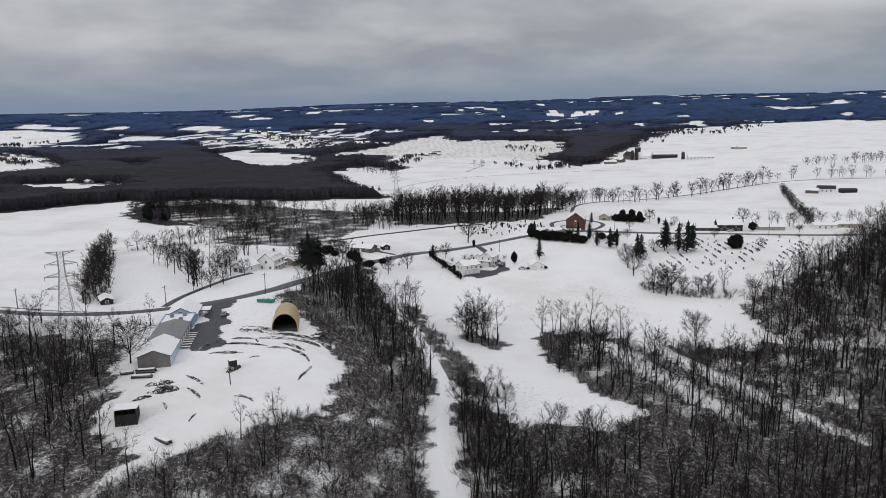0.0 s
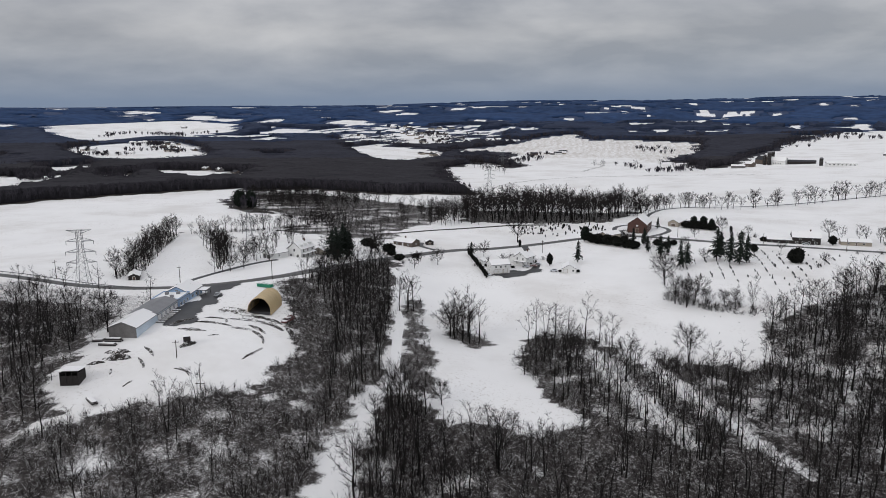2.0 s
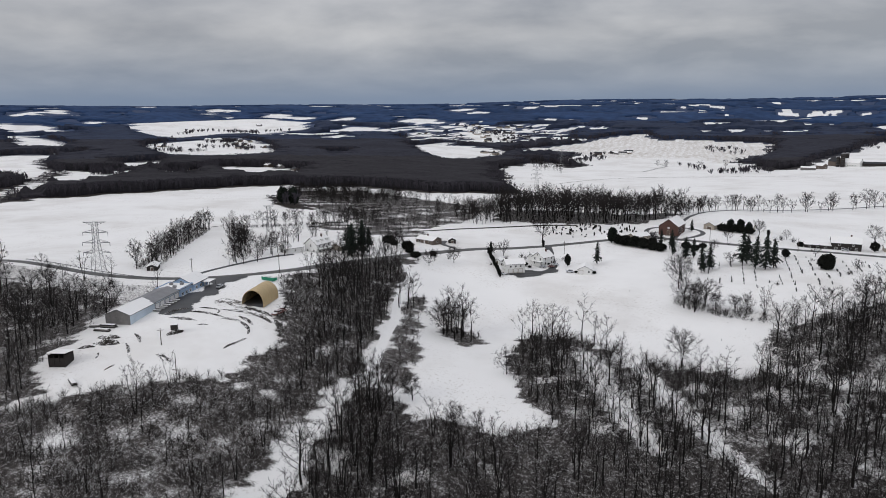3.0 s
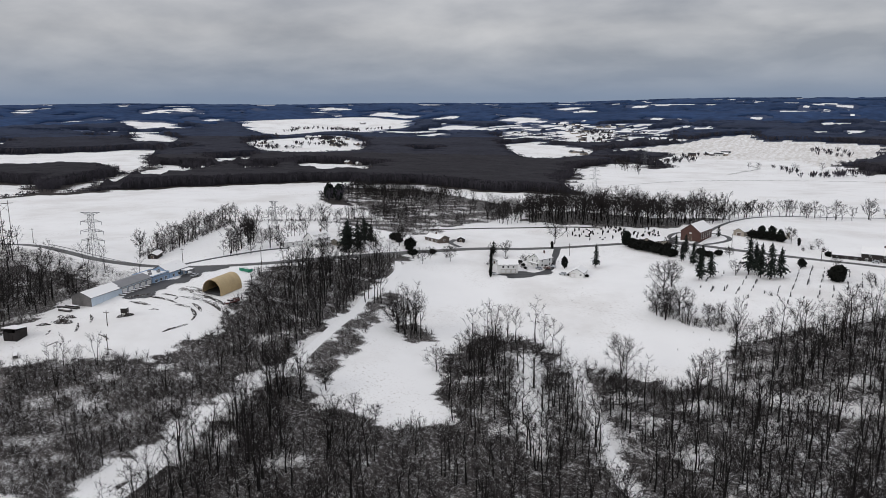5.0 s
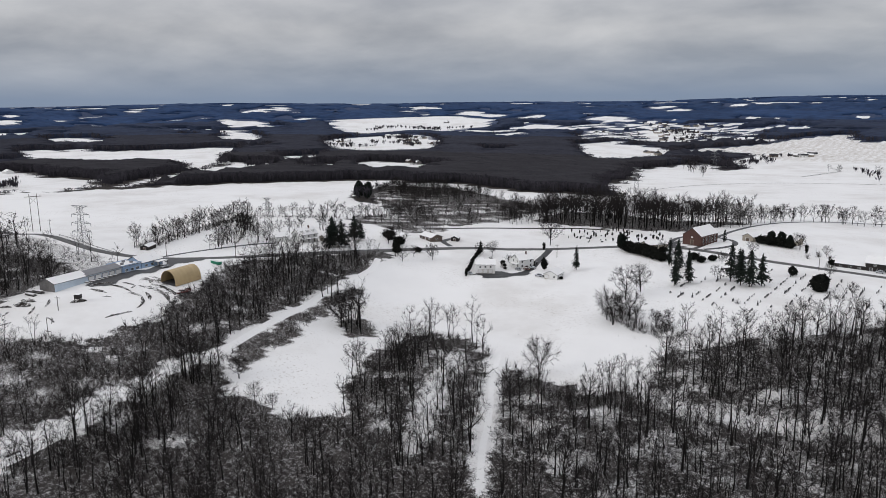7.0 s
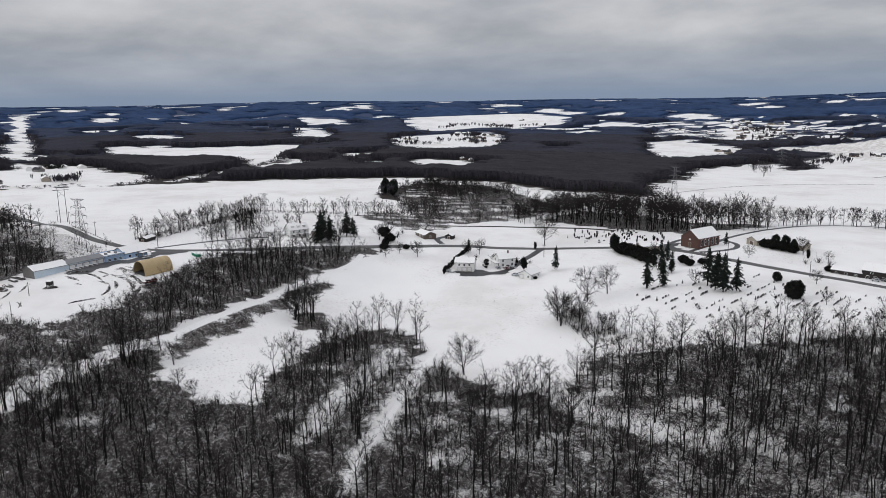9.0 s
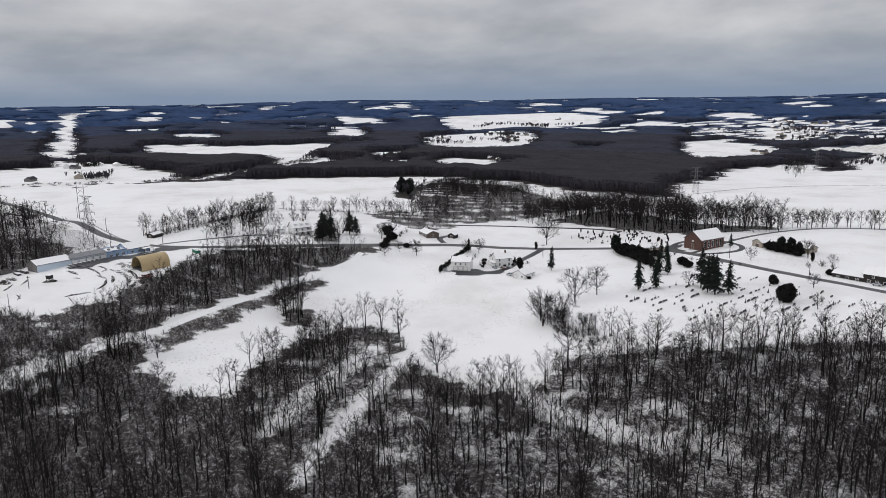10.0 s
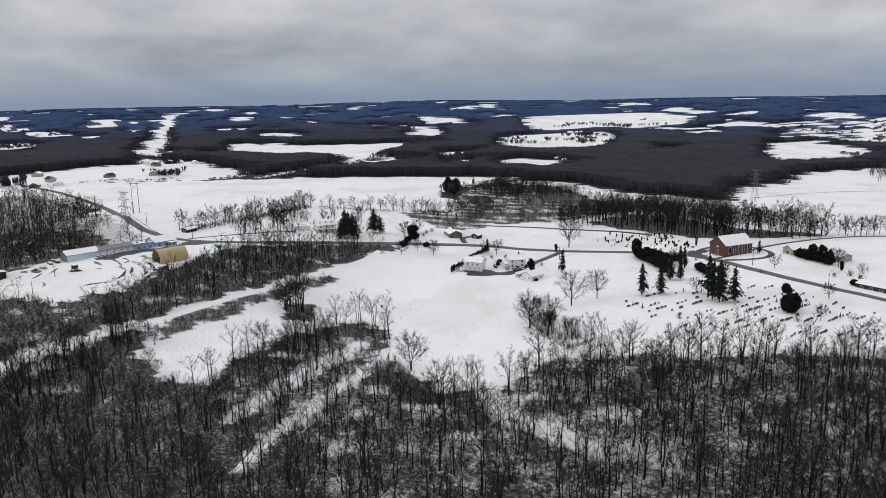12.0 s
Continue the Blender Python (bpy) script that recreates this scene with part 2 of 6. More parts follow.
POLEWOOD = material("pole_timber", (0.075, 0.06, 0.05), 0.9, 0, 0.7, 0.3, 5, 0.2, spec=0.12)
GREENP = material("green_paint", (0.015, 0.21, 0.12), 0.45, 0, 0.6, 0.2, 4, 0.05, snow=0.3)
REDP = material("faded_red_paint", (0.10, 0.018, 0.015), 0.4, 0, 0.6, 0.25, 4, 0.05, snow=0.1)
CARP = material("pale_car_paint", (0.50, 0.52, 0.55), 0.3, 0.2, 0.6, 0.1, 4, 0, rand=0.4)
RUBBER = material("black_rubber", (0.018, 0.018, 0.018), 0.8, 0, 2, 0.2, 8, 0)
STONE = material("grey_headstone", (0.045, 0.045, 0.048), 0.7, 0, 1.0, 0.3, 6, 0.2, rand=0.5)
BEIGE = material("beige_siding", (0.33, 0.29, 0.24), 0.7, 0, 0.4, 0.12, 3, 0.05)
BROWNW = material("brown_board_siding", (0.11, 0.085, 0.07), 0.8, 0, 0.5, 0.25, 4, 0.2)
CONCRETE = material("pale_concrete", (0.40, 0.395, 0.38), 0.8, 0, 0.3, 0.2, 3, 0.2)


# ---- lie of the land ----
# broad swells: centre x, y and height, each about 450 m wide
SWELLS = [(-1700, 100, -0.3), (-1700, 700, 3.9), (-1700, 1300, 12.6), (-1700, 1900, -2.1), (-1700, 2500, 10.9), (-1100, 100, 6.1), (-1100, 700, -15.7), (-1100, 1300, 0.2), (-1100, 1900, -8.2), (-1100, 2500, 5.3), (-500, 100, 11.4), (-500, 700, 8.9), (-500, 1300, -2.2), (-500, 1900, -7.4), (-500, 2500, 0.4), (100, 100, -10.4), (100, 700, 2.9), (100, 1300, -23.2), (100, 1900, -12.8), (100, 2500, 11.3), (700, 100, -3.6), (700, 700, 7.3), (700, 1300, 7.2), (700, 1900, 9.7), (700, 2500, -5.2)]
# smaller rises and hollows by the yard and the road, each about 52 m wide
RISES = [(-101, 233, 4.2), (-101, 271, -4.3), (-66, 272, 8.4), (-52, 209, 11.1), (-79, 314, 6.5), (-153, 325, -2), (10, 439, -7), (51, 443, 4.2), (94, 570, 3.1), (-247, 625, 1.5), (112, 322, -4.6), (14, 318, -4.4), (15, 522, -0.8), (190, 482, 4.1), (132, 480, -2.8), (65, 247, -1.9), (-200, 297, 4.2), (-250, 300, 2.5), (-70, 375, 4.9), (-45, 440, 3.9), (-20, 478, 3), (-130, 400, 4.4)]
HOLLOWS = [(-120, 350, 0.8), (294, 553, 1), (152, 632, 3.1), (-16, 200, -9.7), (151, 318, -1.3), (200, 318, -4.3), (250, 300, -6.6), (140, 382, 1.5), (230, 400, 1.5), (0, 380, -4.8), (60, 390, -0.4), (-30, 250, -0.2), (50, 150, -8.3), (150, 200, -9.9), (-60, 120, -0), (-200, 250, 9.7), (-210, 330, 3), (-200, 450, 6.7), (-350, 420, 2.1), (100, 700, 1.6), (300, 380, -4.1), (0, 650, 2.8)]


def smooth(a, b, v):
    u = np.clip((v - a) / (b - a), 0, 1)
    return u * u * (3 - 2 * u)


def land(x, y):
    x, y = np.asarray(x, float), np.asarray(y, float)
    z = np.zeros(np.broadcast(x, y).shape)
    for hills, wide in ((SWELLS, 450.0), (RISES, 52.0), (HOLLOWS, 52.0)):
        for cx, cy, h in hills:
            z = z + h * np.exp(-((x - cx) ** 2 + (y - cy) ** 2) / (2 * wide * wide))
    dx, dy = x - 150, y - 200
    r, az = np.hypot(dx, dy), np.degrees(np.arctan2(-dx, dy))
    ring = 66 + 46 * smooth(28, -26, az) + 8 * np.sin(az * 0.21) * np.sin(az * 0.07 + 1)
    z = z * (1 - smooth(2200, 3600, r)) + smooth(2100, 4800, r) * ring
    # far ridges, one behind the other
    far = smooth(2200, 2900, r) * (1 - smooth(3500, 4400, r))
    z = z + far * (13 * np.sin(r * 0.0105 + 1.7 * np.sin(az * 0.11) + 0.8 * np.sin(az * 0.29 + 1)) + 7 * np.sin(x * 0.0043 + y * 0.0021) * np.sin(y * 0.0057 - x * 0.0013) + 4 * np.sin(x * 0.011 + 1.3) * np.sin(y * 0.009))
    return z


# ---- plan of woods, brush and fields (x, y in metres) ----
WOOD_EAST = [(3, 250), (2, 230), (5, 200), (6, 160), (60, 158), (125, 150), (215, 255), (300, 345), (380, 400), (380, 500), (352, 575), (318, 545), (285, 505),
             (252, 465), (222, 436), (200, 411), (174, 392), (152, 372), (148, 350), (150, 335), (138, 318), (109, 317), (96, 318), (84, 326), (65, 338), (48, 338),
             (40, 322), (41, 305), (47, 285), (58, 266), (70, 246), (52, 236), (32, 233), (14, 241)]
WOOD_STRIP = [(-76, 318), (-72, 345), (-66, 378), (-52, 428), (-45, 418), (-34, 385), (-26, 345), (-19, 318), (-12, 290), (-6, 262), (-4, 246), (-7, 226), (-40, 216),
              (-37, 230), (-36, 247), (-44, 262), (-53, 284), (-63, 300)]
STRIP_TREES = [(-72, 345), (-66, 378), (-52, 428), (-45, 418), (-34, 385), (-26, 345), (-19, 318), (-12, 290), (-6, 262), (-4, 246), (-7, 226), (-18, 228), (-22, 250), (-29, 275),
               (-38, 295), (-50, 312), (-64, 325)]
BRUSH_SOUTH = [(-7, 226), (-7, 190), (-4, 150), (-50, 120), (-120, 110), (-130, 150), (-92, 166), (-82, 177), (-70, 188), (-57, 200), (-43, 214)]
WOOD_WEST = [(-130, 150), (-92, 166), (-84, 184), (-97, 193), (-102, 207), (-108, 236), (-120, 262), (-146, 270), (-175, 262), (-230, 230), (-210, 120)]
BRUSH_ROAD = [(-108, 236), (-112, 285), (-145, 290), (-200, 287), (-330, 300), (-330, 240), (-200, 200)]
WOOD_ROAD = [(-175, 262), (-200, 280), (-330, 303), (-500, 290), (-520, 250), (-520, 150), (-230, 160)]
HEDGE_FIELD = [(-24, 355), (-15, 360), (-4, 319), (7, 286), (14, 263), (15, 246), (5, 250), (1, 262), (-6, 288), (-14, 320)]
# dense dark scrub at the field's tip, along its edge and on the spur of wood
TIP_SCRUB = [(4, 196), (45, 203), (70, 234), (73, 248), (52, 237), (32, 234), (14, 242), (3, 238)]
NEAR_EAST = [(6, 158), (125, 150), (185, 215), (150, 262), (70, 247), (52, 236), (8, 238)]
CLUMP_BED = [(5, 313), (12, 309), (22, 311), (26, 318), (22, 326), (12, 329), (5, 323)]
TRACK_SIDE = [(3, 244), (20, 240), (24, 190), (27, 150), (11, 150), (7, 182), (3, 208)]
TALL_STAND = [(165, 342), (174, 388), (222, 432), (285, 500), (352, 570), (380, 500), (380, 400), (300, 345), (225, 312)]
EDGE_SCRUB = [(96, 322), (110, 319), (138, 320), (149, 324), (153, 312), (138, 304), (112, 303), (99, 311)]
SPUR_SCRUB = [(40, 322), (41, 305), (47, 285), (58, 266), (70, 247), (76, 254), (64, 285), (54, 305), (54, 324), (70, 330), (82, 324), (86, 331), (65, 340), (48, 340)]
WOOD_MID = [(-42, 602), (-10, 598), (31, 600), (76, 609), (95, 650), (112, 690), (98, 690), (60, 668), (0, 674), (-45, 668)]
BRUSH_MID = [(-300, 735), (-245, 785), (-141, 727), (-80, 690), (-62, 690), (-58, 592), (-79, 545), (-130, 545), (-182, 585), (-238, 632)]
BRUSH_FARM = [(-158, 502), (-120, 498), (-84, 486), (-66, 496), (-72, 522), (-90, 545), (-130, 548), (-160, 545)]
OPEN_FIELDS = [
    [(-184, 303), (-150, 312), (-157, 332), (-175, 400), (-205, 450), (-200, 540), (-205, 590), (-250, 622), (-262, 640), (-330, 770), (-352, 800), (-420, 690),
     (-500, 574), (-554, 440), (-600, 320), (-420, 322), (-330, 322)],
    [(-330, 770), (-267, 835), (-185, 802), (-95, 815), (-62, 839), (-50, 700), (-80, 690), (-141, 727), (-245, 785), (-300, 740)],
    [(-65, 839), (-105, 930), (-130, 1030), (-180, 1220), (-200, 1350), (-195, 1440), (-165, 1510), (-135, 1466), (-96, 1371), (-60, 1500), (-10, 1545), (60, 1480), (110, 1400), (166, 1290),
     (215, 1302), (291, 1407), (327, 1485), (400, 1644), (510, 1885), (600, 2080), (728, 2338), (884, 2440), (1050, 2532), (1300, 2500), (2200, 1700), (2200, 100), (380, 350), (340, 560), (110, 640),
     (60, 735), (-15, 772)],
    [(-300, 1720), (-220, 1900), (-155, 2010), (-82, 2188), (-20, 2290), (40, 2070), (102, 2107), (314, 1949), (257, 1712), (179, 1500), (140, 1640), (77, 1666), (0, 1640), (-60, 1670),
     (-123, 1745), (-208, 1810)],
    [(-130, 1560), (-60, 1480), (60, 1460), (180, 1270), (235, 1330), (215, 1480), (200, 1600), (140, 1680), (0, 1680), (-120, 1770)],
    [(-560, 1821), (-515, 1905), (-403, 1860), (-340, 1800), (-290, 1680), (-304, 1540), (-350, 1480), (-436, 1600), (-506, 1716)],
    [(-1675, 2095), (-1760, 2240), (-1640, 2450), (-1339, 2533), (-1112, 2308), (-1117, 2030), (-1236, 2060), (-1250, 1790), (-1383, 1853)],
    [(-1105, 1480), (-1160, 1640), (-1100, 1868), (-1003, 1795), (-755, 1490), (-800, 1295), (-905, 1290)],
    [(-1364, 846), (-1402, 860), (-1190, 980), (-1138, 1157), (-1075, 1180), (-980, 1045), (-800, 900), (-690, 770), (-724, 775), (-803, 838), (-947, 880), (-1037, 825), (-1190, 775)],
    [(-680, 765), (-780, 910), (-680, 960), (-610, 720), (-540, 570), (-523, 541), (-555, 545), (-640, 720)],
    [(-595, 342), (-709, 366), (-747, 454), (-1116, 573), (-919, 600), (-650, 570), (-560, 520), (-545, 470), (-567, 444)],
    [(-1162, 594), (-1139, 618), (-1610, 770), (-2776, 1175), (-3160, 1317), (-3147, 1272), (-1728, 770), (-1296, 615)],
    [(-1659, 1045), (-1619, 1139), (-1428, 1080), (-1559, 1024)],
    [(-1340, 1325), (-1650, 1640), (-1230, 1395)],
    [(-600, 1011), (-615, 1075), (-520, 1090), (-465, 1070), (-430, 985), (-480, 945)],
    [(-831, 1069), (-819, 1157), (-764, 1095), (-737, 1004)],
    [(-590, 882), (-658, 955), (-589, 978), (-551, 870)],
    [(-1012, 2260), (-977, 2395), (-799, 2300), (-963, 2225)],
    [(-560, 2330), (-420, 2380), (-340, 2080), (-374, 1960), (-445, 2008)],
    [(-535, 250), (-660, 252), (-790, 315), (-860, 380), (-960, 480), (-900, 540), (-740, 460), (-600, 352), (-560, 310)],
    [(-200, 290), (-330, 300), (-505, 285), (-525, 245), (-640, 245), (-640, 350), (-560, 332), (-420, 328), (-330, 328), (-200, 314)],
    [(-1560, 405), (-1700, 395), (-1850, 440), (-1840, 480), (-1620, 490)],
    [(-2090, 590), (-2350, 555), (-2400, 625), (-2150, 665)],
]
VINEYARD = OPEN_FIELDS[3]


# clearings in the wood: x, y, radius
GLADES = [(82, 296, 5), (79, 306, 5), (88, 276, 4), (96, 258, 4), (128, 286, 4), (165, 339, 5), (197, 352, 5), (186, 332, 4), (59, 287, 4), (145, 306, 5), (36, 201, 5),
          (12, 200, 5), (212, 345, 4), (238, 380, 4), (-60, 165, 5), (-35, 185, 5), (120, 300, 4), (150, 262, 5), (170, 300, 4)]


# long narrow clearings: line, half width
GLADE_LINES = [([(84, 340), (89, 327), (103.5, 298), (120, 267), (131, 246), (138, 236)], 3.0), ([(70, 322), (76, 310), (86, 284), (96, 262), (104, 247)], 3.4),
               ([(146, 334), (158, 327), (170, 325), (184, 327), (205, 331), (226, 343)], 3.8)]


def line_dist(pts, x, y):
    best = np.full(np.broadcast(x, y).shape, 1e9)
    for (ax, ay), (bx, by) in zip(pts, pts[1:]):
        dx, dy = bx - ax, by - ay
        t = np.clip(((x - ax) * dx + (y - ay) * dy) / (dx * dx + dy * dy), 0, 1)
        best = np.minimum(best, np.hypot(x - ax - t * dx, y - ay - t * dy))
    return best


def inside(poly, x, y):
    hit = np.zeros(np.broadcast(x, y).shape, bool)
    for (ax, ay), (bx, by) in zip(poly, poly[1:] + poly[:1]):
        if ay != by:
            hit ^= ((ay > y) != (by > y)) & (x < (bx - ax) * (y - ay) / (by - ay) + ax)
    return hit


def wobble(x, y):
    """Uneven edges: the place is shifted a few metres by slow waves."""
    return (x + 2.2 * np.sin(y * 0.19 + 1) + 1.3 * np.sin(y * 0.53 + x * 0.21), y + 2.2 * np.sin(x * 0.23 + 2) + 1.3 * np.sin(x * 0.47 - y * 0.31))


def clumps(x, y):
    """Where undergrowth gathers (up to 1) and where it thins out (down to -1)."""
    u, v = x + 5 * np.sin(y * 0.09 + 1.7), y + 5 * np.sin(x * 0.11 + 0.4)
    return 0.42 * np.sin(u * 0.23 + 0.6) * np.sin(v * 0.19 + 1.1) + 0.33 * np.sin(u * 0.41 - v * 0.27) + 0.25 * np.sin(u * 0.13 + v * 0.47 + 2)


def patchwork(x, y):
    """Snowy fields scattered through the distant hills: ragged scraps of several sizes."""
    total = 0.0
    for turn, fx, fy, ph, weight in ((0.5, 0.0082, 0.0125, 0.4, 1.0), (-0.35, 0.0175, 0.025, 2.1, 0.8), (1.1, 0.036, 0.05, 4.0, 0.7)):
        u, v = x * math.cos(turn) - y * math.sin(turn), x * math.sin(turn) + y * math.cos(turn)
        total = total + weight * np.sin(u * fx + ph + 1.2 * np.sin(v * fy * 0.37)) * np.sin(v * fy + 2 * ph + 1.1 * np.sin(u * fx * 0.53))
    return total > 0.91 + 0.48 * smooth(2300, 1900, np.hypot(x - 150, y - 200))


def far_zone(x, y):
    return (np.hypot(x - 60, y - 200) > 640) | (x < -205) & (y > 296) | (x < -560)


def far_wood(x, y):
    x, y = np.asarray(x, float), np.asarray(y, float)
    wx = x + 9 * np.sin(y * 0.021) + 7 * np.sin(y * 0.083 + x * 0.031) + 5 * np.sin(y * 0.19 - x * 0.11)
    wy = y + 9 * np.sin(x * 0.023) + 7 * np.sin(x * 0.079 - y * 0.037) + 5 * np.sin(x * 0.17 + y * 0.13)
    w = far_zone(x, y)
    for poly in OPEN_FIELDS:
        w &= ~inside(poly, wx, wy)
    for poly in (WOOD_MID, BRUSH_MID, BRUSH_FARM, WOOD_EAST, WOOD_ROAD):
        w &= ~inside(poly, x, y)
    r = np.hypot(x - 150, y - 200)
    u, v = (x + 520) * 0.955 + (y - 2330) * 0.296, (y - 2330) * 0.955 - (x + 520) * 0.296
    ripple = np.sin(u * 0.041 + 1.4 * np.sin(v * 0.021)) * np.sin(v * 0.045 + 0.9 * np.sin(u * 0.017 + 1)) + 0.55 * np.sin(u * 0.11 + v * 0.03) * np.sin(v * 0.12 - u * 0.02)
    village = ((u / 270) ** 2 + (v / 380) ** 2 < 1 + 0.3 * np.sin(u * 0.02) * np.sin(v * 0.017)) & (ripple > 0.12)
    return w & ~village & ~((r > 1350) & patchwork(x, y))


def axis_steps(lo, hi, fine, out_lo, out_hi, grow, cap=60):
    pts = list(np.arange(lo, hi, fine))
    for sign, edge, lim in ((1, hi, out_hi), (-1, lo, out_lo)):
        p, s, side = edge, fine, []
        while sign * (lim - p) > s:
            side.append(p)
            s = min(s * grow, cap)
            p += sign * s
        side.append(lim)
        pts += side
    return np.array(sorted(set(round(float(v), 3) for v in pts)))


GX = axis_steps(-230, 330, 3.0, -4850, 4850, 1.035, 46)
GY = np.concatenate([np.array([-4850, -2500, -1200, -600, -300, -150, -60, 0, 40, 70]), axis_steps(90, 640, 3.0, 89, 4850, 1.03, 50)[1:]])
gxx, gyy = np.meshgrid(GX, GY)
gzz = land(gxx, gyy)


def ground_at(x, y):
    """Height of the ground sheet itself."""
    x, y = np.atleast_1d(np.asarray(x, float)), np.atleast_1d(np.asarray(y, float))
    i = np.clip(np.searchsorted(GX, x) - 1, 0, len(GX) - 2)
    j = np.clip(np.searchsorted(GY, y) - 1, 0, len(GY) - 2)
    u, v = (x - GX[i]) / (GX[i + 1] - GX[i]), (y - GY[j]) / (GY[j + 1] - GY[j])
    return (gzz[j, i] * (1 - u) + gzz[j, i + 1] * u) * (1 - v) + (gzz[j + 1, i] * (1 - u) + gzz[j + 1, i + 1] * u) * v


def gz(x, y):
    return float(ground_at(x, y)[0])


def mesh_from(name, verts, faces, mat, smooth_shade=False):
    """A mesh from arrays of triangles or of quads."""
    verts, faces = np.asarray(verts, np.float32), np.asarray(faces, np.int32)
    me = bpy.data.meshes.new(name)
    k = faces.shape[1]
    me.vertices.add(len(verts))
    me.vertices.foreach_set("co", verts.ravel())
    me.loops.add(faces.size)
    me.loops.foreach_set("vertex_index", faces.ravel())
    me.polygons.add(len(faces))
    me.polygons.foreach_set("loop_start", np.arange(0, faces.size, k, dtype=np.int32))
    me.polygons.foreach_set("use_smooth", np.full(len(faces), smooth_shade))
    me.materials.append(mat)
    me.update(calc_edges=True)
    me.validate()
    return me


nx, ny = len(GX), len(GY)
idx = np.arange(nx * ny).reshape(ny, nx)
quads = np.stack([idx[:-1, :-1], idx[:-1, 1:], idx[1:, 1:], idx[1:, :-1]], -1).reshape(-1, 4)
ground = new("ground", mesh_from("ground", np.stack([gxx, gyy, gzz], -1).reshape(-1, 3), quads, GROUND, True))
tagged(ground, "rolling farmland under thin snow with leaf litter beneath bare woods", "ground", kind="structure")
wx, wy = wobble(gxx, gyy)
wood = np.zeros(gxx.shape)
for poly, v in ((WOOD_EAST, 0.57), (TIP_SCRUB, 0.68), (TRACK_SIDE, 0.6), (TALL_STAND, 0.5), (NEAR_EAST, 0.7), (EDGE_SCRUB, 0.8), (HEDGE_FIELD, 0.42), (SPUR_SCRUB, 0.74), (BRUSH_SOUTH, 0.54), (BRUSH_MID, 0.5), (WOOD_STRIP, 0.7), (WOOD_WEST, 0.7), (WOOD_ROAD, 0.5), (WOOD_MID, 0.72)):
    wood = np.maximum(wood, v * inside(poly, wx, wy))
wood = np.maximum(wood, 1.0 * far_wood(gxx, gyy))
# the hollow: dark bands of scrub with snow between
u, v = gxx + 9 * np.sin(gyy * 0.05 + 1), gyy + 9 * np.sin(gxx * 0.06)
bands = np.clip(0.86 + 0.3 * np.sin(u * 0.11 + 0.4) * np.sin(v * 0.085 + 1) + 0.22 * np.sin(u * 0.21 - v * 0.17) + 0.16 * np.sin(u * 0.07 + v * 0.31) + 0.3 * smooth(650, 700, gyy), 0.25, 1.3)
hollow = inside(BRUSH_MID, wx, wy) | inside(BRUSH_FARM, wx, wy)
wood = np.where(hollow, 0.66 * bands, wood)
brush = np.zeros(gxx.shape)
for poly, v in ((BRUSH_SOUTH, 0.84), (BRUSH_ROAD, 0.45), (HEDGE_FIELD, 0.85), (CLUMP_BED, 1.0), (BRUSH_MID, 0.8), (WOOD_EAST, 0.46), (TIP_SCRUB, 0.7), (EDGE_SCRUB, 0.7), (SPUR_SCRUB, 0.6), (WOOD_STRIP, 0.6), (WOOD_WEST, 0.55)):
    brush = np.maximum(brush, v * inside(poly, wx, wy))
for cx, cy, r in GLADES:
    thin = 1 - 0.6 * (1 - smooth(0.3 * r, 1.7 * r, np.hypot(wx - cx, (wy - cy) * 0.8)))
    wood, brush = wood * thin, brush * thin
for pts, half in GLADE_LINES:
    d = line_dist(pts, gxx, gyy) + 1.1 * np.sin(gxx * 0.31 + gyy * 0.12) + 0.9 * np.sin(gyy * 0.47 - gxx * 0.2)
    thin = 1 - 0.8 * (1 - smooth(0.4 * half, 1.9 * half, d))
    wood, brush = wood * thin, brush * thin
brush = np.where(hollow, 0.85 * bands, brush)
gather = 1 + 0.42 * clumps(gxx, gyy) * (inside(BRUSH_SOUTH, wx, wy) | inside(WOOD_WEST, wx, wy) | inside(WOOD_STRIP, wx, wy)) + 0.2 * clumps(gxx, gyy) * inside(WOOD_EAST, wx, wy)
wood, brush = wood * gather, brush * gather
crop = 1.0 * inside(VINEYARD, gxx, gyy)
# Distance weight for the haze blue mixed into the wood floor colour.
far_haze = smooth(900, 2700, np.hypot(gxx - 150, gyy - 200))
close = 1.0 * ~far_zone(gxx, gyy)
for name, arr in (("wood", wood), ("brush", brush), ("crop", crop), ("far_haze", far_haze), ("close", close)):
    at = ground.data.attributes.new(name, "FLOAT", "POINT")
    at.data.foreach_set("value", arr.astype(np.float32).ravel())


# ---- building blocks ----
def part(name, bm, mat, parent, label=""):
    me = bpy.data.meshes.new(name)
    bmesh.ops.recalc_face_normals(bm, faces=bm.faces)
    bm.to_mesh(me)
    bm.free()
    me.materials.append(mat)
    ob = new(name, me)
    ob.parent = parent
    return tagged(ob, label) if label else ob


def box(bm, cx, cy, z0, sx, sy, sz, rz=0.0, bevel=0.0):
    m = Matrix.Translation((cx, cy, z0 + sz / 2)) @ Matrix.Rotation(rz, 4, "Z") @ Matrix.Diagonal((sx, sy, sz, 1))
    r = bmesh.ops.create_cube(bm, size=1, matrix=m)
    if bevel:
        bmesh.ops.bevel(bm, geom=list({e for v in r["verts"] for e in v.link_edges}), offset=bevel, segments=1, affect="EDGES")


def boxed(*args, **kw):
    bm = bmesh.new()
    box(bm, *args, **kw)
    return bm


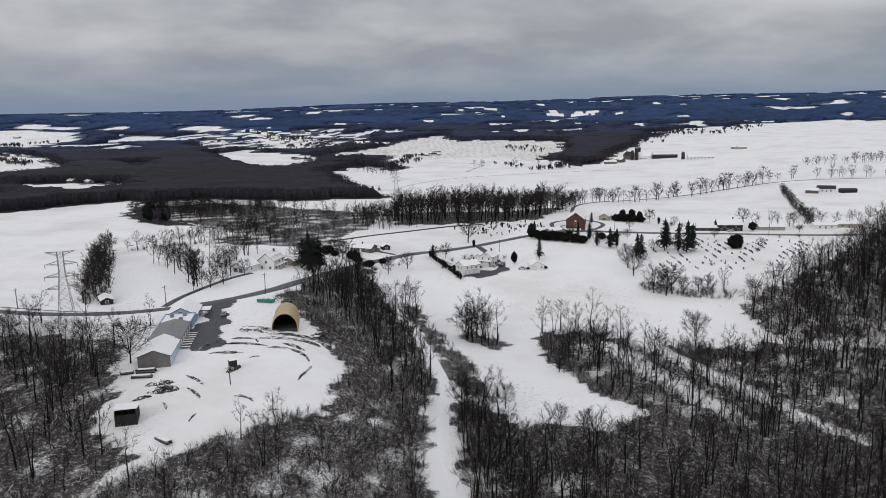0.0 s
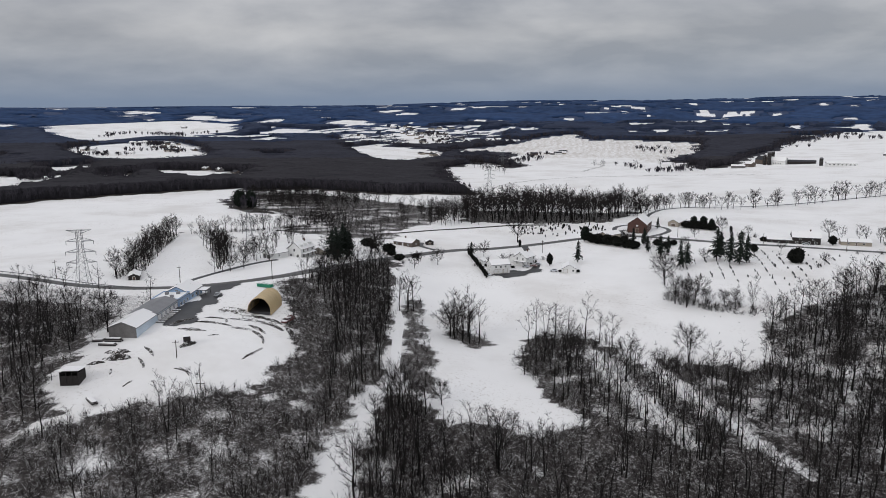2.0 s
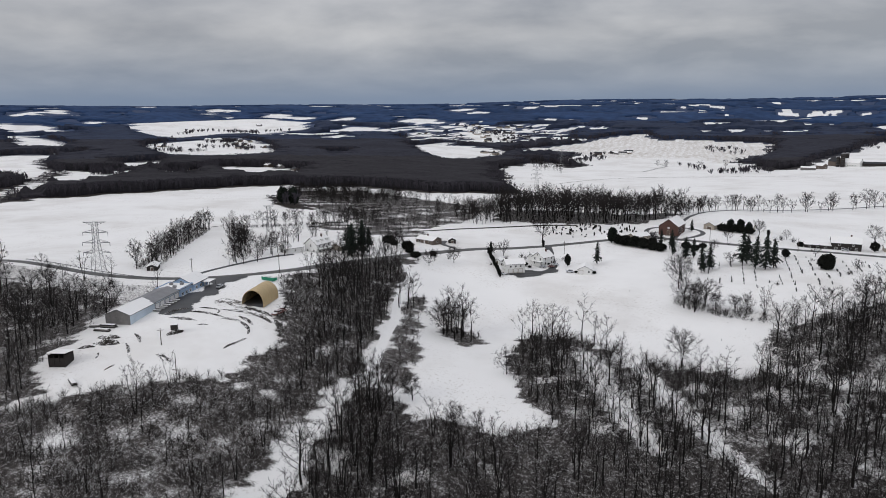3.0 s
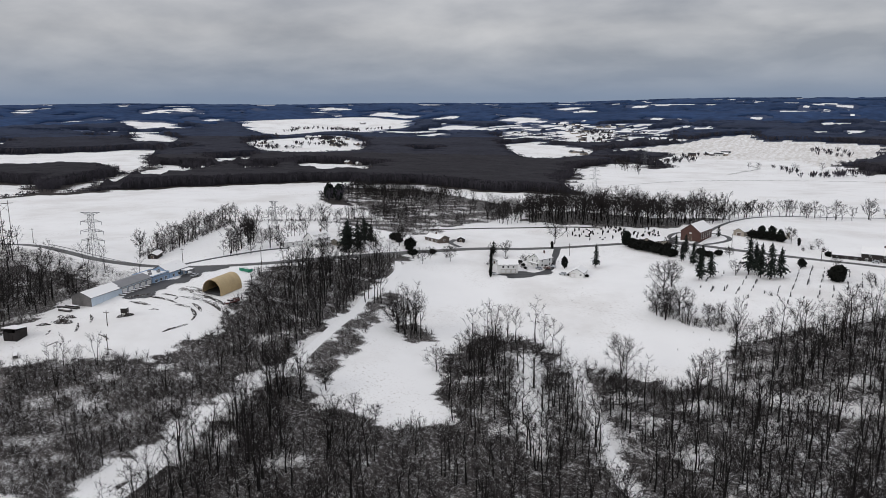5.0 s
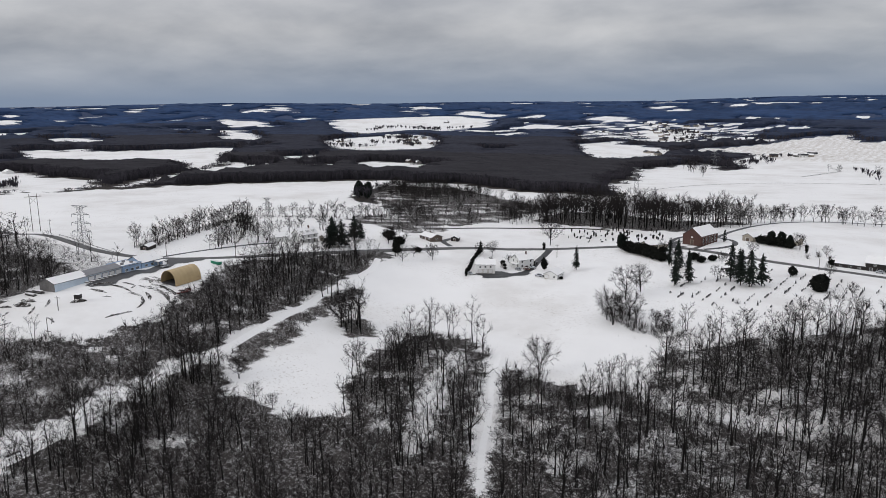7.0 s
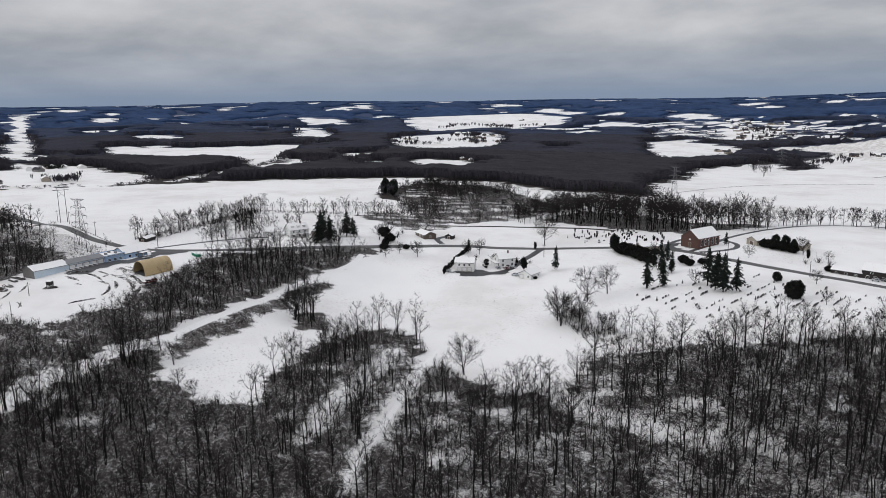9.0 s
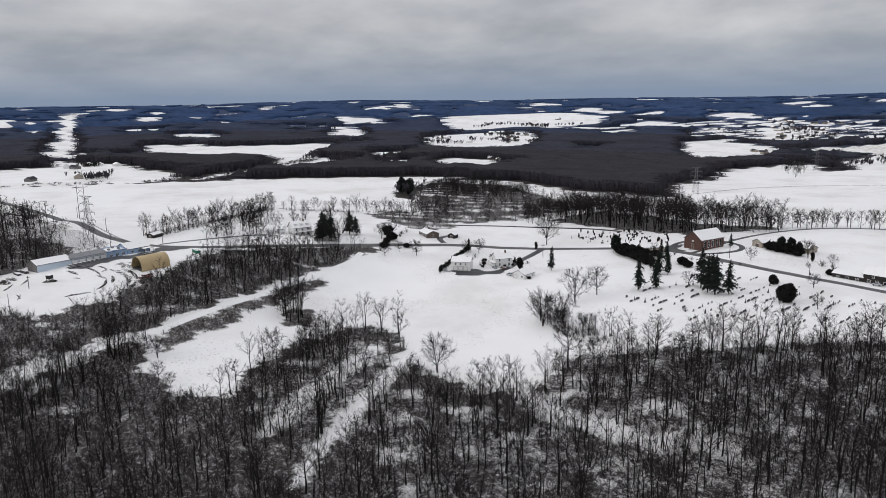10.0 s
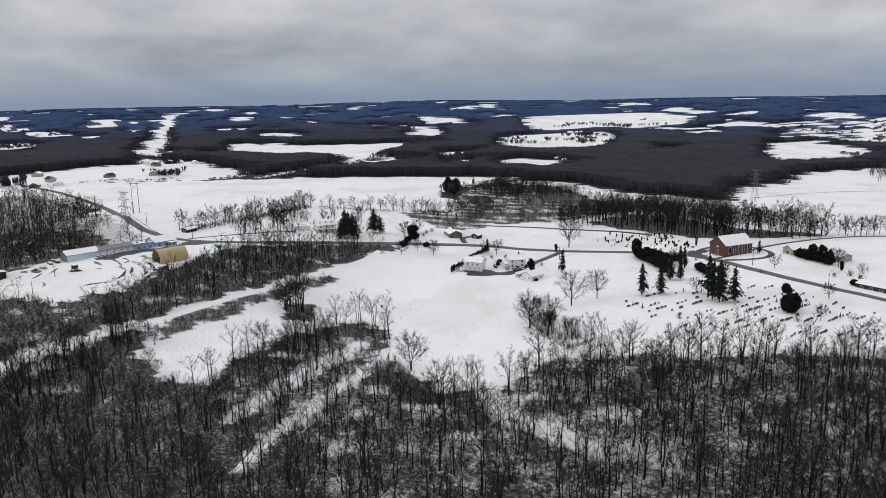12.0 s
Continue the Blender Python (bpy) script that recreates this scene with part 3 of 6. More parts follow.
def rod(bm, a, b, r0, r1=None, sides=6):
    """A tapered rod between two points."""
    a, b = Vector(a), Vector(b)
    q = (b - a).to_track_quat("Z", "Y").to_matrix().to_4x4()
    m = Matrix.Translation((a + b) / 2) @ q
    bmesh.ops.create_cone(bm, cap_ends=True, segments=sides, radius1=r0, radius2=r0 if r1 is None else r1, depth=(b - a).length, matrix=m)


def thing(name, x, y, turn=0.0, z=None, label="", category="", group="", kind=""):
    ob = new(name)
    ob.matrix_basis = pose(x, y, gz(x, y) if z is None else z, 0, 0, turn)
    return tagged(ob, label, category, group, kind)


def ribbon(name, pts, width, mat, lift, label, category, step=3.0, crown=0.0):
    """A road or lane draped over the ground along a line of points."""
    P = [Vector((*p, 0)) for p in pts]
    line = []
    for i in range(len(P) - 1):
        p0, p1, p2, p3 = P[max(i - 1, 0)], P[i], P[i + 1], P[min(i + 2, len(P) - 1)]
        k = max(2, int((p2 - p1).length / step))
        for j in range(k):
            t = j / k
            line.append(0.5 * ((2 * p1) + (p2 - p0) * t + (2 * p0 - 5 * p1 + 4 * p2 - p3) * t * t + (3 * p1 - p0 - 3 * p2 + p3) * t ** 3))
    line.append(P[-1])
    cols = 5
    V, Q = [], []
    for i, p in enumerate(line):
        d = (line[min(i + 1, len(line) - 1)] - line[max(i - 1, 0)]).normalized()
        n = Vector((-d.y, d.x, 0))
        for c in range(cols):
            s = (c / (cols - 1) - 0.5)
            wv = width * (1 + 0.06 * math.sin(i * 0.7 + c))
            q = p + n * s * wv
            V.append((q.x, q.y, gz(q.x, q.y) + lift + crown * (1 - 4 * s * s) - (0.25 if c in (0, cols - 1) else 0)))
    for i in range(len(line) - 1):
        for c in range(cols - 1):
            a = i * cols + c
            Q.append((a, a + 1, a + cols + 1, a + cols))
    ob = new(name, mesh_from(name, V, Q, mat, True))
    return tagged(ob, label, category, kind="structure")


def patch_sheet(name, poly, mat, lift, label, category, cell=2.0):
    """A flat sheet of the given outline draped over the ground."""
    bm = bmesh.new()
    xs, ys = [p[0] for p in poly], [p[1] for p in poly]
    pts = {}
    X, Y = np.arange(min(xs), max(xs) + cell, cell), np.arange(min(ys), max(ys) + cell, cell)
    for i in range(len(X) - 1):
        for j in range(len(Y) - 1):
            cx, cy = X[i] + cell / 2, Y[j] + cell / 2
            ux, uy = wobble(cx, cy)
            if inside(poly, np.array([ux]), np.array([uy]))[0]:
                vs = []
                for a, b in ((i, j), (i + 1, j), (i + 1, j + 1), (i, j + 1)):
                    if (a, b) not in pts:
                        px, py = X[a] + 0.35 * cell * math.sin(a * 3.1 + b), Y[b] + 0.35 * cell * math.sin(b * 2.7 + a * 1.3)
                        pts[a, b] = bm.verts.new((px, py, gz(px, py) + lift))
                    vs.append(pts[a, b])
                bm.faces.new(vs)
    ob = part(name, bm, mat, None)
    return tagged(ob, label, category, kind="structure")


# ---- roads, lanes, drives ----
MAIN_ROAD = [(-640, 290), (-579, 299), (-519, 309), (-410, 317), (-325, 316), (-250, 303), (-200, 297), (-170, 297), (-145, 302), (-120, 308), (-100, 317), (-84, 336), (-72, 368),
             (-60, 404), (-45, 440), (-22, 475), (0, 492), (23, 511), (50, 534), (75, 550), (95, 554), (112, 553), (134, 549), (172, 543), (205, 539), (240, 534), (290, 532), (360, 540), (470, 560)]
ribbon("road", MAIN_ROAD, 6.6, ROADTAR, 0.22, "narrow salted country road winding between snowy fields", "road", crown=0.08)
ribbon("lane", [(104, 556), (107, 576), (108, 617), (116, 674), (131, 721), (158, 752), (195, 765), (248, 790), (310, 835), (377, 884), (440, 905), (520, 890), (640, 850)], 3.6, ASPHALT, 0.2,
       "thin wet farm lane climbing past the church", "lane")
ribbon("lane", [(-122, 312), (-121, 326), (-116, 345), (-108, 366), (-101, 378)], 4.0, ASPHALT, 0.2, "dark driveway to the white roadside house", "driveway")
ribbon("lane", [(-84, 524), (-72, 534), (-57, 550), (-41, 562), (-11, 581), (8, 590), (30, 594)], 4.6, MUD, 0.25, "muddy lane round the small snowy paddock", "lane")
ribbon("lane", [(-32, 470), (-38, 473), (-44, 478), (-46, 490)], 4.5, ASPHALT, 0.2, "dark driveway to the low brown house", "driveway")
ribbon("lane", [(22, 510), (27, 490), (31, 472), (35, 455), (31, 444), (20, 438), (12, 434)], 5.0, ASPHALT, 0.2, "dark asphalt driveway curving to the white house", "driveway")
ribbon("lane", [(97, 556), (88, 562), (84, 572), (86, 590), (100, 600), (118, 594), (124, 580), (118, 566), (110, 557)], 4.2, ASPHALT, 0.18, "wet asphalt loop round the brick church", "driveway")
ribbon("trail", [(-44, 408), (-34, 388), (-23, 341), (-15, 318), (-8, 287), (-1, 256), (-2, 231), (-1, 208), (4, 182), (8, 150)], 5.4, SNOW, 0.12, "straight snow-covered track cut through the woods", "track")
ribbon("trail", [(85, 336), (89, 327), (96, 311), (103.5, 298), (116, 275), (122, 262), (131, 246), (140, 231)], 3.4, SNOW, 0.1, "narrow snowy footpath through the bare wood", "footpath")
patch_sheet("yard", [(-111, 312), (-98, 320), (-92, 312), (-90, 296), (-87, 284), (-83, 270), (-79, 256), (-86, 247), (-92, 250), (-96, 268), (-98, 296)], ASPHALT, 0.12,
            "wet asphalt yard in front of the workshops", "yard", 0.7)
patch_sheet("yard", [(-78, 275), (-70, 274), (-58, 273), (-51, 269), (-50, 265), (-57, 263), (-66, 265), (-74, 267)], DIRT, 0.10, "churned dirt and slush before the arched hangar", "yard", 0.7)
patch_sheet("drive_court", [(9, 428), (18, 430), (31, 436), (39, 446), (34, 452), (26, 447), (17, 444), (16, 438)], ASPHALT, 0.16, "dark asphalt court beside the white garage house", "driveway", 0.7)
patch_sheet("church_apron", [(70, 549), (80, 556), (86, 572), (92, 576), (92, 560), (100, 556), (96, 551)], ASPHALT, 0.16, "wet asphalt apron beside the brick church", "driveway", 0.8)


# ---- bare trees ----
def tube(V, F, path, radii, sides):
    path, base = np.asarray(path, float), len(V)
    for i, (p, r) in enumerate(zip(path, radii)):
        d = path[min(i + 1, len(path) - 1)] - path[max(i - 1, 0)]
        d = d / (np.linalg.norm(d) + 1e-9)
        a = np.cross(d, (0.31, 0.93, 0.2))
        a /= np.linalg.norm(a)
        b = np.cross(d, a)
        for k in range(sides):
            t = 2 * math.pi * k / sides
            V.append(p + r * (math.cos(t) * a + math.sin(t) * b))
    for i in range(len(path) - 1):
        for k in range(sides):
            q, w = base + i * sides + k, base + i * sides + (k + 1) % sides
            F.append((q, w, w + sides))
            F.append((q, w + sides, q + sides))


def bare_tree(seed, height, spread, mains=6, secs=4, twigs=6, first=0.4, forks=1, twig_w=0.045, sides=3, stout=1.0):
    """Trunk with ascending limbs, and the fine twigs, as two sets of arrays."""
    g = np.random.default_rng(seed)
    V, F, TV, TF = [], [], [], []
    upward = np.array([0, 0, 1.0])

    def unit(v):
        return v / (np.linalg.norm(v) + 1e-9)

    def blade(p, q, w):
        side = unit(np.cross(q - p, g.normal(0, 1, 3))) * w
        b = len(TV)
        TV.extend([p - side, p + side, q])
        TF.append((b, b + 1, b + 2))

    for stem in range(forks):
        az0 = stem * 6.283 / forks + g.uniform(0, 1)
        out = 0.0 if forks == 1 else g.uniform(0.15, 0.32) * spread
        hh = height * g.uniform(0.86, 1.0)
        lean = np.array([math.cos(az0), math.sin(az0), 0])
        top = lean * out + np.array([g.normal(0, 0.4), g.normal(0, 0.4), hh * 0.86])
        path = [np.array([0, 0, -0.5]) + 0.15 * (forks > 1) * lean]
        for k in range(1, 5):
            f = k / 4
            path.append(top * np.array([f, f, f]) + g.normal(0, 0.16, 3) * np.array([1, 1, 0]))
        r0 = stout * (0.0095 * height + 0.025) / forks ** 0.35
        tube(V, F, path, [r0 * 1.25, r0 * 0.92, r0 * 0.7, r0 * 0.42, 0.03], 5)
        path = np.array(path)
        n = max(4, int(mains / forks ** 0.6))
        low = first * hh
        zc, hz = (low + hh) / 2 + 0.04 * hh, (hh - low) / 2
        stems = [(path[3], path[4], 0.8)]
        for k in range(n):
            # limb tips lie on an uneven egg-shaped crown
            th = radians(20 + 92 * (k + g.uniform(0.1, 0.9)) / n)
            az = k * 2.4 + az0 + g.uniform(-0.5, 0.5)
            o = np.array([math.cos(az), math.sin(az), 0])
            size = g.uniform(0.72, 1.08)
            tip = np.array([path[4][0] * 0.8, path[4][1] * 0.8, zc]) + size * (o * spread * math.sin(th) + upward * hz * math.cos(th))
            reach = spread * math.sin(th) * size
            z0 = max(low * g.uniform(0.75, 1.0), tip[2] - reach * g.uniform(0.7, 1.5) - 0.6)
            f = min(3.9, 4 * max(0.02, z0) / (hh * 0.86))
            i = int(f)
            p0 = path[i] + (path[i + 1] - path[i]) * (f - i)
            mid = p0 + (tip - p0) * 0.5 + o * reach * 0.14 - upward * 0.06 * reach + g.normal(0, 0.15, 3)
            rl = r0 * 0.42 * (1.15 - f * 0.13)
            tube(V, F, [p0, mid, tip], [rl, rl * 0.6, 0.02], sides)
            stems += [(p0, mid, 0.6), (mid, tip, 1.2)]
        for p, q, weight in stems:
            d = unit(q - p)
            for s in range(max(1, int(secs * weight + 0.5))):
                a = p + (q - p) * g.uniform(0.2, 1.0)
                o = a - np.array([0, 0, a[2]])
                d2 = unit(0.7 * d + g.normal(0, 0.6, 3) + 0.2 * upward + 0.3 * unit(o))
                b = a + d2 * (0.36 * spread * g.uniform(0.5, 1.25) + 0.4)
                blade(a, b, twig_w * 1.25)
                for w in range(twigs):
                    c = a + (b - a) * g.uniform(0.15, 1.0)
                    d3 = unit(d2 + g.normal(0, 0.55, 3) + 0.15 * upward)
                    blade(c, c + d3 * (0.17 * spread * g.uniform(0.5, 1.2) + 0.35), twig_w)
    return (np.array(V), np.array(F)), (np.array(TV), np.array(TF))


def bush_arrays(seed, height, spread, n=34, w=0.065):
    """A leafless shrub: a spray of stems from the ground."""
    g = np.random.default_rng(seed)
    V, F = [], []
    for k in range(n):
        az, out = g.uniform(0, 6.28), abs(g.normal(0, 0.5)) * spread
        p = np.array([math.cos(az) * out * 0.5, math.sin(az) * out * 0.5, -0.1 + (k % 3) * 0.22 * height])
        d = np.array([math.cos(az) * out * 1.3, math.sin(az) * out * 1.3, height * g.uniform(0.25, 0.9)]) + g.normal(0, 0.45, 3)
        s = np.cross(d, g.normal(0, 1, 3))
        s = s / np.linalg.norm(s) * w
        b = len(V)
        V += [p - s, p + s, p + d]
        F.append((b, b + 1, b + 2))
    return np.array(V), np.array(F)


def merge(name, pieces, mat, label, category, parent=None):
    """Many plants too dense to count, joined: pieces are (verts, faces, place x, y, turn, scale)."""
    VV, FF, base = [], [], 0
    for (v, f), x, y, a, s in pieces:
        c, n = math.cos(a), math.sin(a)
        sx = s if np.isscalar(s) else s[0]
        sz = s if np.isscalar(s) else s[1]
        R = np.array([[c * sx, -n * sx, 0], [n * sx, c * sx, 0], [0, 0, sz]])
        VV.append(v @ R.T + (x, y, gz(x, y)))
        FF.append(f + base)
        base += len(v)
    ob = new(name, mesh_from(name, np.concatenate(VV), np.concatenate(FF), mat))
    return tagged(ob, label, category, kind="stuff")


def line_gap(pts, x, y):
    """Distance of a place from a line of points."""
    best = 1e9
    for (ax, ay), (bx, by) in zip(pts, pts[1:]):
        dx, dy = bx - ax, by - ay
        t = max(0, min(1, ((x - ax) * dx + (y - ay) * dy) / (dx * dx + dy * dy)))
        best = min(best, math.hypot(x - ax - t * dx, y - ay - t * dy))
    return best


TRACK_A = [(-44, 408), (-34, 388), (-23, 341), (-15, 318), (-8, 287), (-1, 256), (-2, 231), (-1, 208), (4, 182), (8, 150)]


def seen_plan(x, y):
    return x < 0.64 * y + 12 or x < 372 - 0.42 * (y - 152)


def groups(x, y):
    """Where trees crowd together (up to 1) and where the wood opens (down to -1)."""
    u, v = x + 7 * math.sin(y * 0.07 + 0.3), y + 7 * math.sin(x * 0.08 + 2.4)
    return 0.5 * math.sin(u * 0.19 + 1.3) * math.sin(v * 0.17 + 0.2) + 0.35 * math.sin(u * 0.36 - v * 0.29 + 0.9) + 0.25 * math.sin(u * 0.11 + v * 0.13)


def scatter(poly, gap, seed, keep=1.0, off=3.6):
    g = random.Random(seed)
    xs, ys = [p[0] for p in poly], [p[1] for p in poly]
    spots = []
    y = min(ys)
    while y < max(ys):
        x = min(xs)
        while x < max(xs):
            px, py = x + g.uniform(-0.55, 0.55) * gap, y + g.uniform(-0.55, 0.55) * gap
            k = g.random()
            x += gap
            if k > keep * (0.78 + 0.5 * float(groups(px, py))) or not seen_plan(px, py):
                continue
            if not inside(poly, np.array([px]), np.array([py]))[0]:
                continue
            if line_gap(TRACK_A, px, py) < off + 0.6 or any(line_gap(p, px, py) < w * (1.0 if i == 0 else 0.55) for i, (p, w) in enumerate(GLADE_LINES)) or line_gap(MAIN_ROAD, px, py) < 6:
                continue
            if any(math.hypot(px - a, py - b) < 0.8 * r for a, b, r in GLADES) and k > 0.3:
                continue
            spots.append((px, py))
        y += gap
    return spots


WOOD_KINDS = [bare_tree(11 + i, 14.5 + 1.1 * (i % 4), 3.2 + 0.55 * (i % 3), 7, 5, 5, 0.36 + 0.05 * (i % 3), 1 + (i % 3 == 2), 0.038, 3, 1.2) for i in range(8)]
OLD_KINDS = [bare_tree(31 + i, 18 + i, 5.0 + 0.4 * i, 11, 6, 7, 0.3, 1 + i % 2, 0.036, 3, 1.55) for i in range(3)]
SAPLINGS = [bare_tree(41 + i, 8.0 + i, 2.3, 5, 4, 4, 0.25, 1, 0.038, 3, 1.1) for i in range(3)]
SHRUBS = [bush_arrays(61 + i, 2.2 + 0.5 * i, 1.9, 36, 0.05) for i in range(4)]
FIELD_KINDS = [bare_tree(81 + i, 13 + i, 5.2 + 0.4 * i, 14, 8, 9, 0.22, 1 + i % 2, 0.032, 4, 1.5) for i in range(4)]
ROAD_KINDS = [bare_tree(141 + i, 15 + i, 4.6, 6, 2, 6, 0.25, 1, 0.11, 3, 1.4) for i in range(4)]


def tree_parts(kind):
    (tv, tf), (cv, cf) = kind
    return mesh_from("trunk", tv, tf, BARK), mesh_from("crown", cv, cf, TWIG)


TREE_MESHES = {}


def single_tree(kind_list, i, x, y, turn, s, label, group=""):
    key = (id(kind_list), i)
    if key not in TREE_MESHES:
        TREE_MESHES[key] = tree_parts(kind_list[i])
    ob = thing("tree", x, y, turn, label=label, category="tree", group=group)
    ob.scale = (s, s, s)
    for nm, me in zip(("trunk", "crown"), TREE_MESHES[key]):
        new(nm, me).parent = ob
    return ob


rnd = random.Random(5)


def by_the_edge(poly, x, y, reach):
    """True just south of an open field: there the wood is low."""
    return not (inside(poly, np.array([x, x - 0.6 * reach, x + 0.2 * reach]), np.array([y + reach, y + 0.8 * reach, y + 0.9 * reach])).all())


def plant_wood(name, poly, gap, seed, keep, label, sap=0.35, size=(0.8, 1.2), edge=0.0, off=3.6, kind_list=None):
    trunks, crowns = [], []
    for x, y in scatter(poly, gap, seed, keep, off):
        if edge and 10 < x < 142 and y > 218 and by_the_edge(poly, x, y, edge) and rnd.random() < 0.88:
            t, c = SAPLINGS[rnd.randrange(3)]
            if rnd.random() < 0.35:
                a, s = rnd.uniform(0, 6.28), rnd.uniform(0.35, 0.6)
                trunks.append((t, x, y, a, s))
                crowns.append((c, x, y, a, s))
            continue
        kinds = SAPLINGS if rnd.random() < sap else (kind_list or (OLD_KINDS if edge and rnd.random() < 0.13 else WOOD_KINDS))
        i = rnd.randrange(len(kinds))
        t, c = kinds[i]
        a, s = rnd.uniform(0, 6.28), rnd.uniform(*size) * (1.04 if x > 150 and y > 240 else 1.0)
        if edge and 152 < x < 232 and 238 < y < 292 and kinds is WOOD_KINDS:
            single_tree(WOOD_KINDS, i, x, y, math.degrees(a), s, "tall slender bare tree in the snowy wood", "woodland trees")
            continue
        trunks.append((t, x, y, a, s))
        crowns.append((c, x, y, a, s))
    merge(name, trunks, BARK, label, "woodland")
    merge(name + "_twigs", crowns, TWIG, "fine grey-brown twigs of the bare winter wood", "twigs")


plant_wood("woodland", WOOD_EAST, 4.9, 1, 0.92, "dense leafless wood of slender grey trunks on a snowy slope", edge=19.0, off=2.6)
plant_wood("woodland", TRACK_SIDE, 5.2, 8, 0.9, "close ranks of bare trees beside the snowy track", 0.5, off=2.4)
plant_wood("woodland", TALL_STAND, 11.0, 9, 0.85, "dense stand of tall bare trees below the cemetery", 0.1)
plant_wood("woodland", STRIP_TREES, 4.6, 2, 0.95, "dark belt of bare trees between yard and track")
plant_wood("woodland", WOOD_WEST, 6.6, 3, 0.8, "open stand of bare trees on brushy snow beside the workshops")
plant_wood("woodland", BRUSH_SOUTH, 6.4, 4, 0.75, "scattered thin bare trees above snowy brush", 0.5, (0.55, 0.95))
plant_wood("woodland", WOOD_ROAD, 10.0, 6, 0.9, "roadside wood of bare trees", 0.0, kind_list=ROAD_KINDS)
plant_wood("woodland", BRUSH_ROAD, 14, 7, 0.5, "few bare trees over roadside brush", 0.5, (0.5, 0.9))


def plant_brush(poly, gap, seed, keep, label, size=(0.6, 1.2)):
    pieces = []
    for x, y in scatter(poly, gap, seed, keep, 3.2):
        if float(clumps(x, y)) < rnd.uniform(-0.85, -0.15):
            continue
        pieces.append((SHRUBS[rnd.randrange(4)], x, y, rnd.uniform(0, 6.28), rnd.uniform(*size) * (1 + 0.3 * float(clumps(x, y)))))
    merge("brush", pieces, SHRUB, label, "brush")


plant_brush(BRUSH_SOUTH, 1.95, 11, 0.95, "tangled brown brush dusted with snow")
plant_brush(WOOD_STRIP, 2.1, 12, 0.85, "brown understorey brush in the tree belt")
plant_brush(WOOD_EAST, 3.1, 13, 0.8, "low brown undergrowth beneath bare trees")
plant_brush(TIP_SCRUB, 3.0, 18, 0.85, "dense dark scrub round the tip of the field", (0.8, 1.4))
plant_brush(TRACK_SIDE, 2.8, 29, 0.8, "dark scrub along the snowy track", (0.7, 1.3))
plant_brush(EDGE_SCRUB, 2.5, 19, 0.85, "dark thicket of scrub along the field edge", (0.8, 1.5))
plant_brush(SPUR_SCRUB, 2.8, 20, 0.8, "dark scrub along the spur of wood", (0.7, 1.3))
plant_brush(WOOD_WEST, 3.0, 14, 0.85, "brown brush with snow between bare trees")
plant_brush(BRUSH_ROAD, 4.0, 15, 0.65, "rough brown weeds through roadside snow", (0.4, 0.8))
plant_brush(HEDGE_FIELD, 2.1, 16, 0.9, "strip of brown brambles beside the track", (0.45, 0.9))

# mid-distance wood behind the church road and the brushy hollow
MID_KINDS = [bare_tree(101 + i, 15 + i, 4.4, 8, 5, 7, 0.26, 1 + i % 2, 0.055, 3, 1.15) for i in range(4)]
ROW_KINDS = [bare_tree(121 + i, 14 + i, 4.8, 8, 5, 7, 0.18, 1 + i % 2, 0.06, 3, 1.1) for i in range(4)]


def plant_mid(name, poly, gap, seed, keep, label, size=(0.85, 1.2)):
    trunks, crowns = [], []
    for x, y in scatter(poly, gap, seed, keep):
        t, c = MID_KINDS[rnd.randrange(4)]
        a, s = rnd.uniform(0, 6.28), rnd.uniform(*size)
        trunks.append((t, x, y, a, s))
        crowns.append((c, x, y, a, s))
    merge(name, trunks, BARK, label, "woodland")
    merge(name + "_twigs", crowns, TWIG, "fine grey twigs of the bare grove", "twigs")


plant_mid("grove", WOOD_MID, 5.8, 21, 0.92, "dense grove of tall bare trees behind the road", (0.95, 1.5))
plant_mid("grove", [(-62, 578), (-16, 584), (-30, 606), (-46, 682), (-72, 655), (-82, 625)], 5.6, 25, 0.9, "dense low bare trees beyond the paddock", (0.55, 0.95))
plant_mid("grove", BRUSH_MID, 12, 22, 0.75, "bare trees scattered over a brushy hollow", (0.4, 0.8))
plant_mid("grove", [(-150, 545), (-128, 545), (-118, 590), (-150, 612), (-185, 600)], 7, 26, 0.7, "clump of bare trees in the hollow", (0.5, 0.8))
plant_brush(BRUSH_MID, 3.9, 23, 0.7, "brown scrub with snow patches in the hollow", (0.45, 1.0))
plant_mid("grove", [(-305, 742), (-245, 780), (-180, 745), (-150, 700), (-170, 650), (-238, 640), (-250, 660)], 6.4, 24, 0.9, "bare trees on the low wooded knoll", (0.45, 0.75))


plant_mid("grove", BRUSH_FARM, 9.5, 27, 0.75, "bare trees behind the low brown house", (0.4, 0.75))
plant_brush(BRUSH_FARM, 4.6, 28, 0.7, "brown scrub behind the low brown house", (0.5, 1.0))
plant_brush([(25, 345), (110, 345), (105, 430), (20, 425)], 12, 49, 0.4, "scattered dry weed tufts in the snowy field", (0.12, 0.3))
plant_brush([(118, 330), (150, 345), (150, 385), (112, 385)], 8, 50, 0.5, "dry weed tufts by the field corner", (0.15, 0.35))


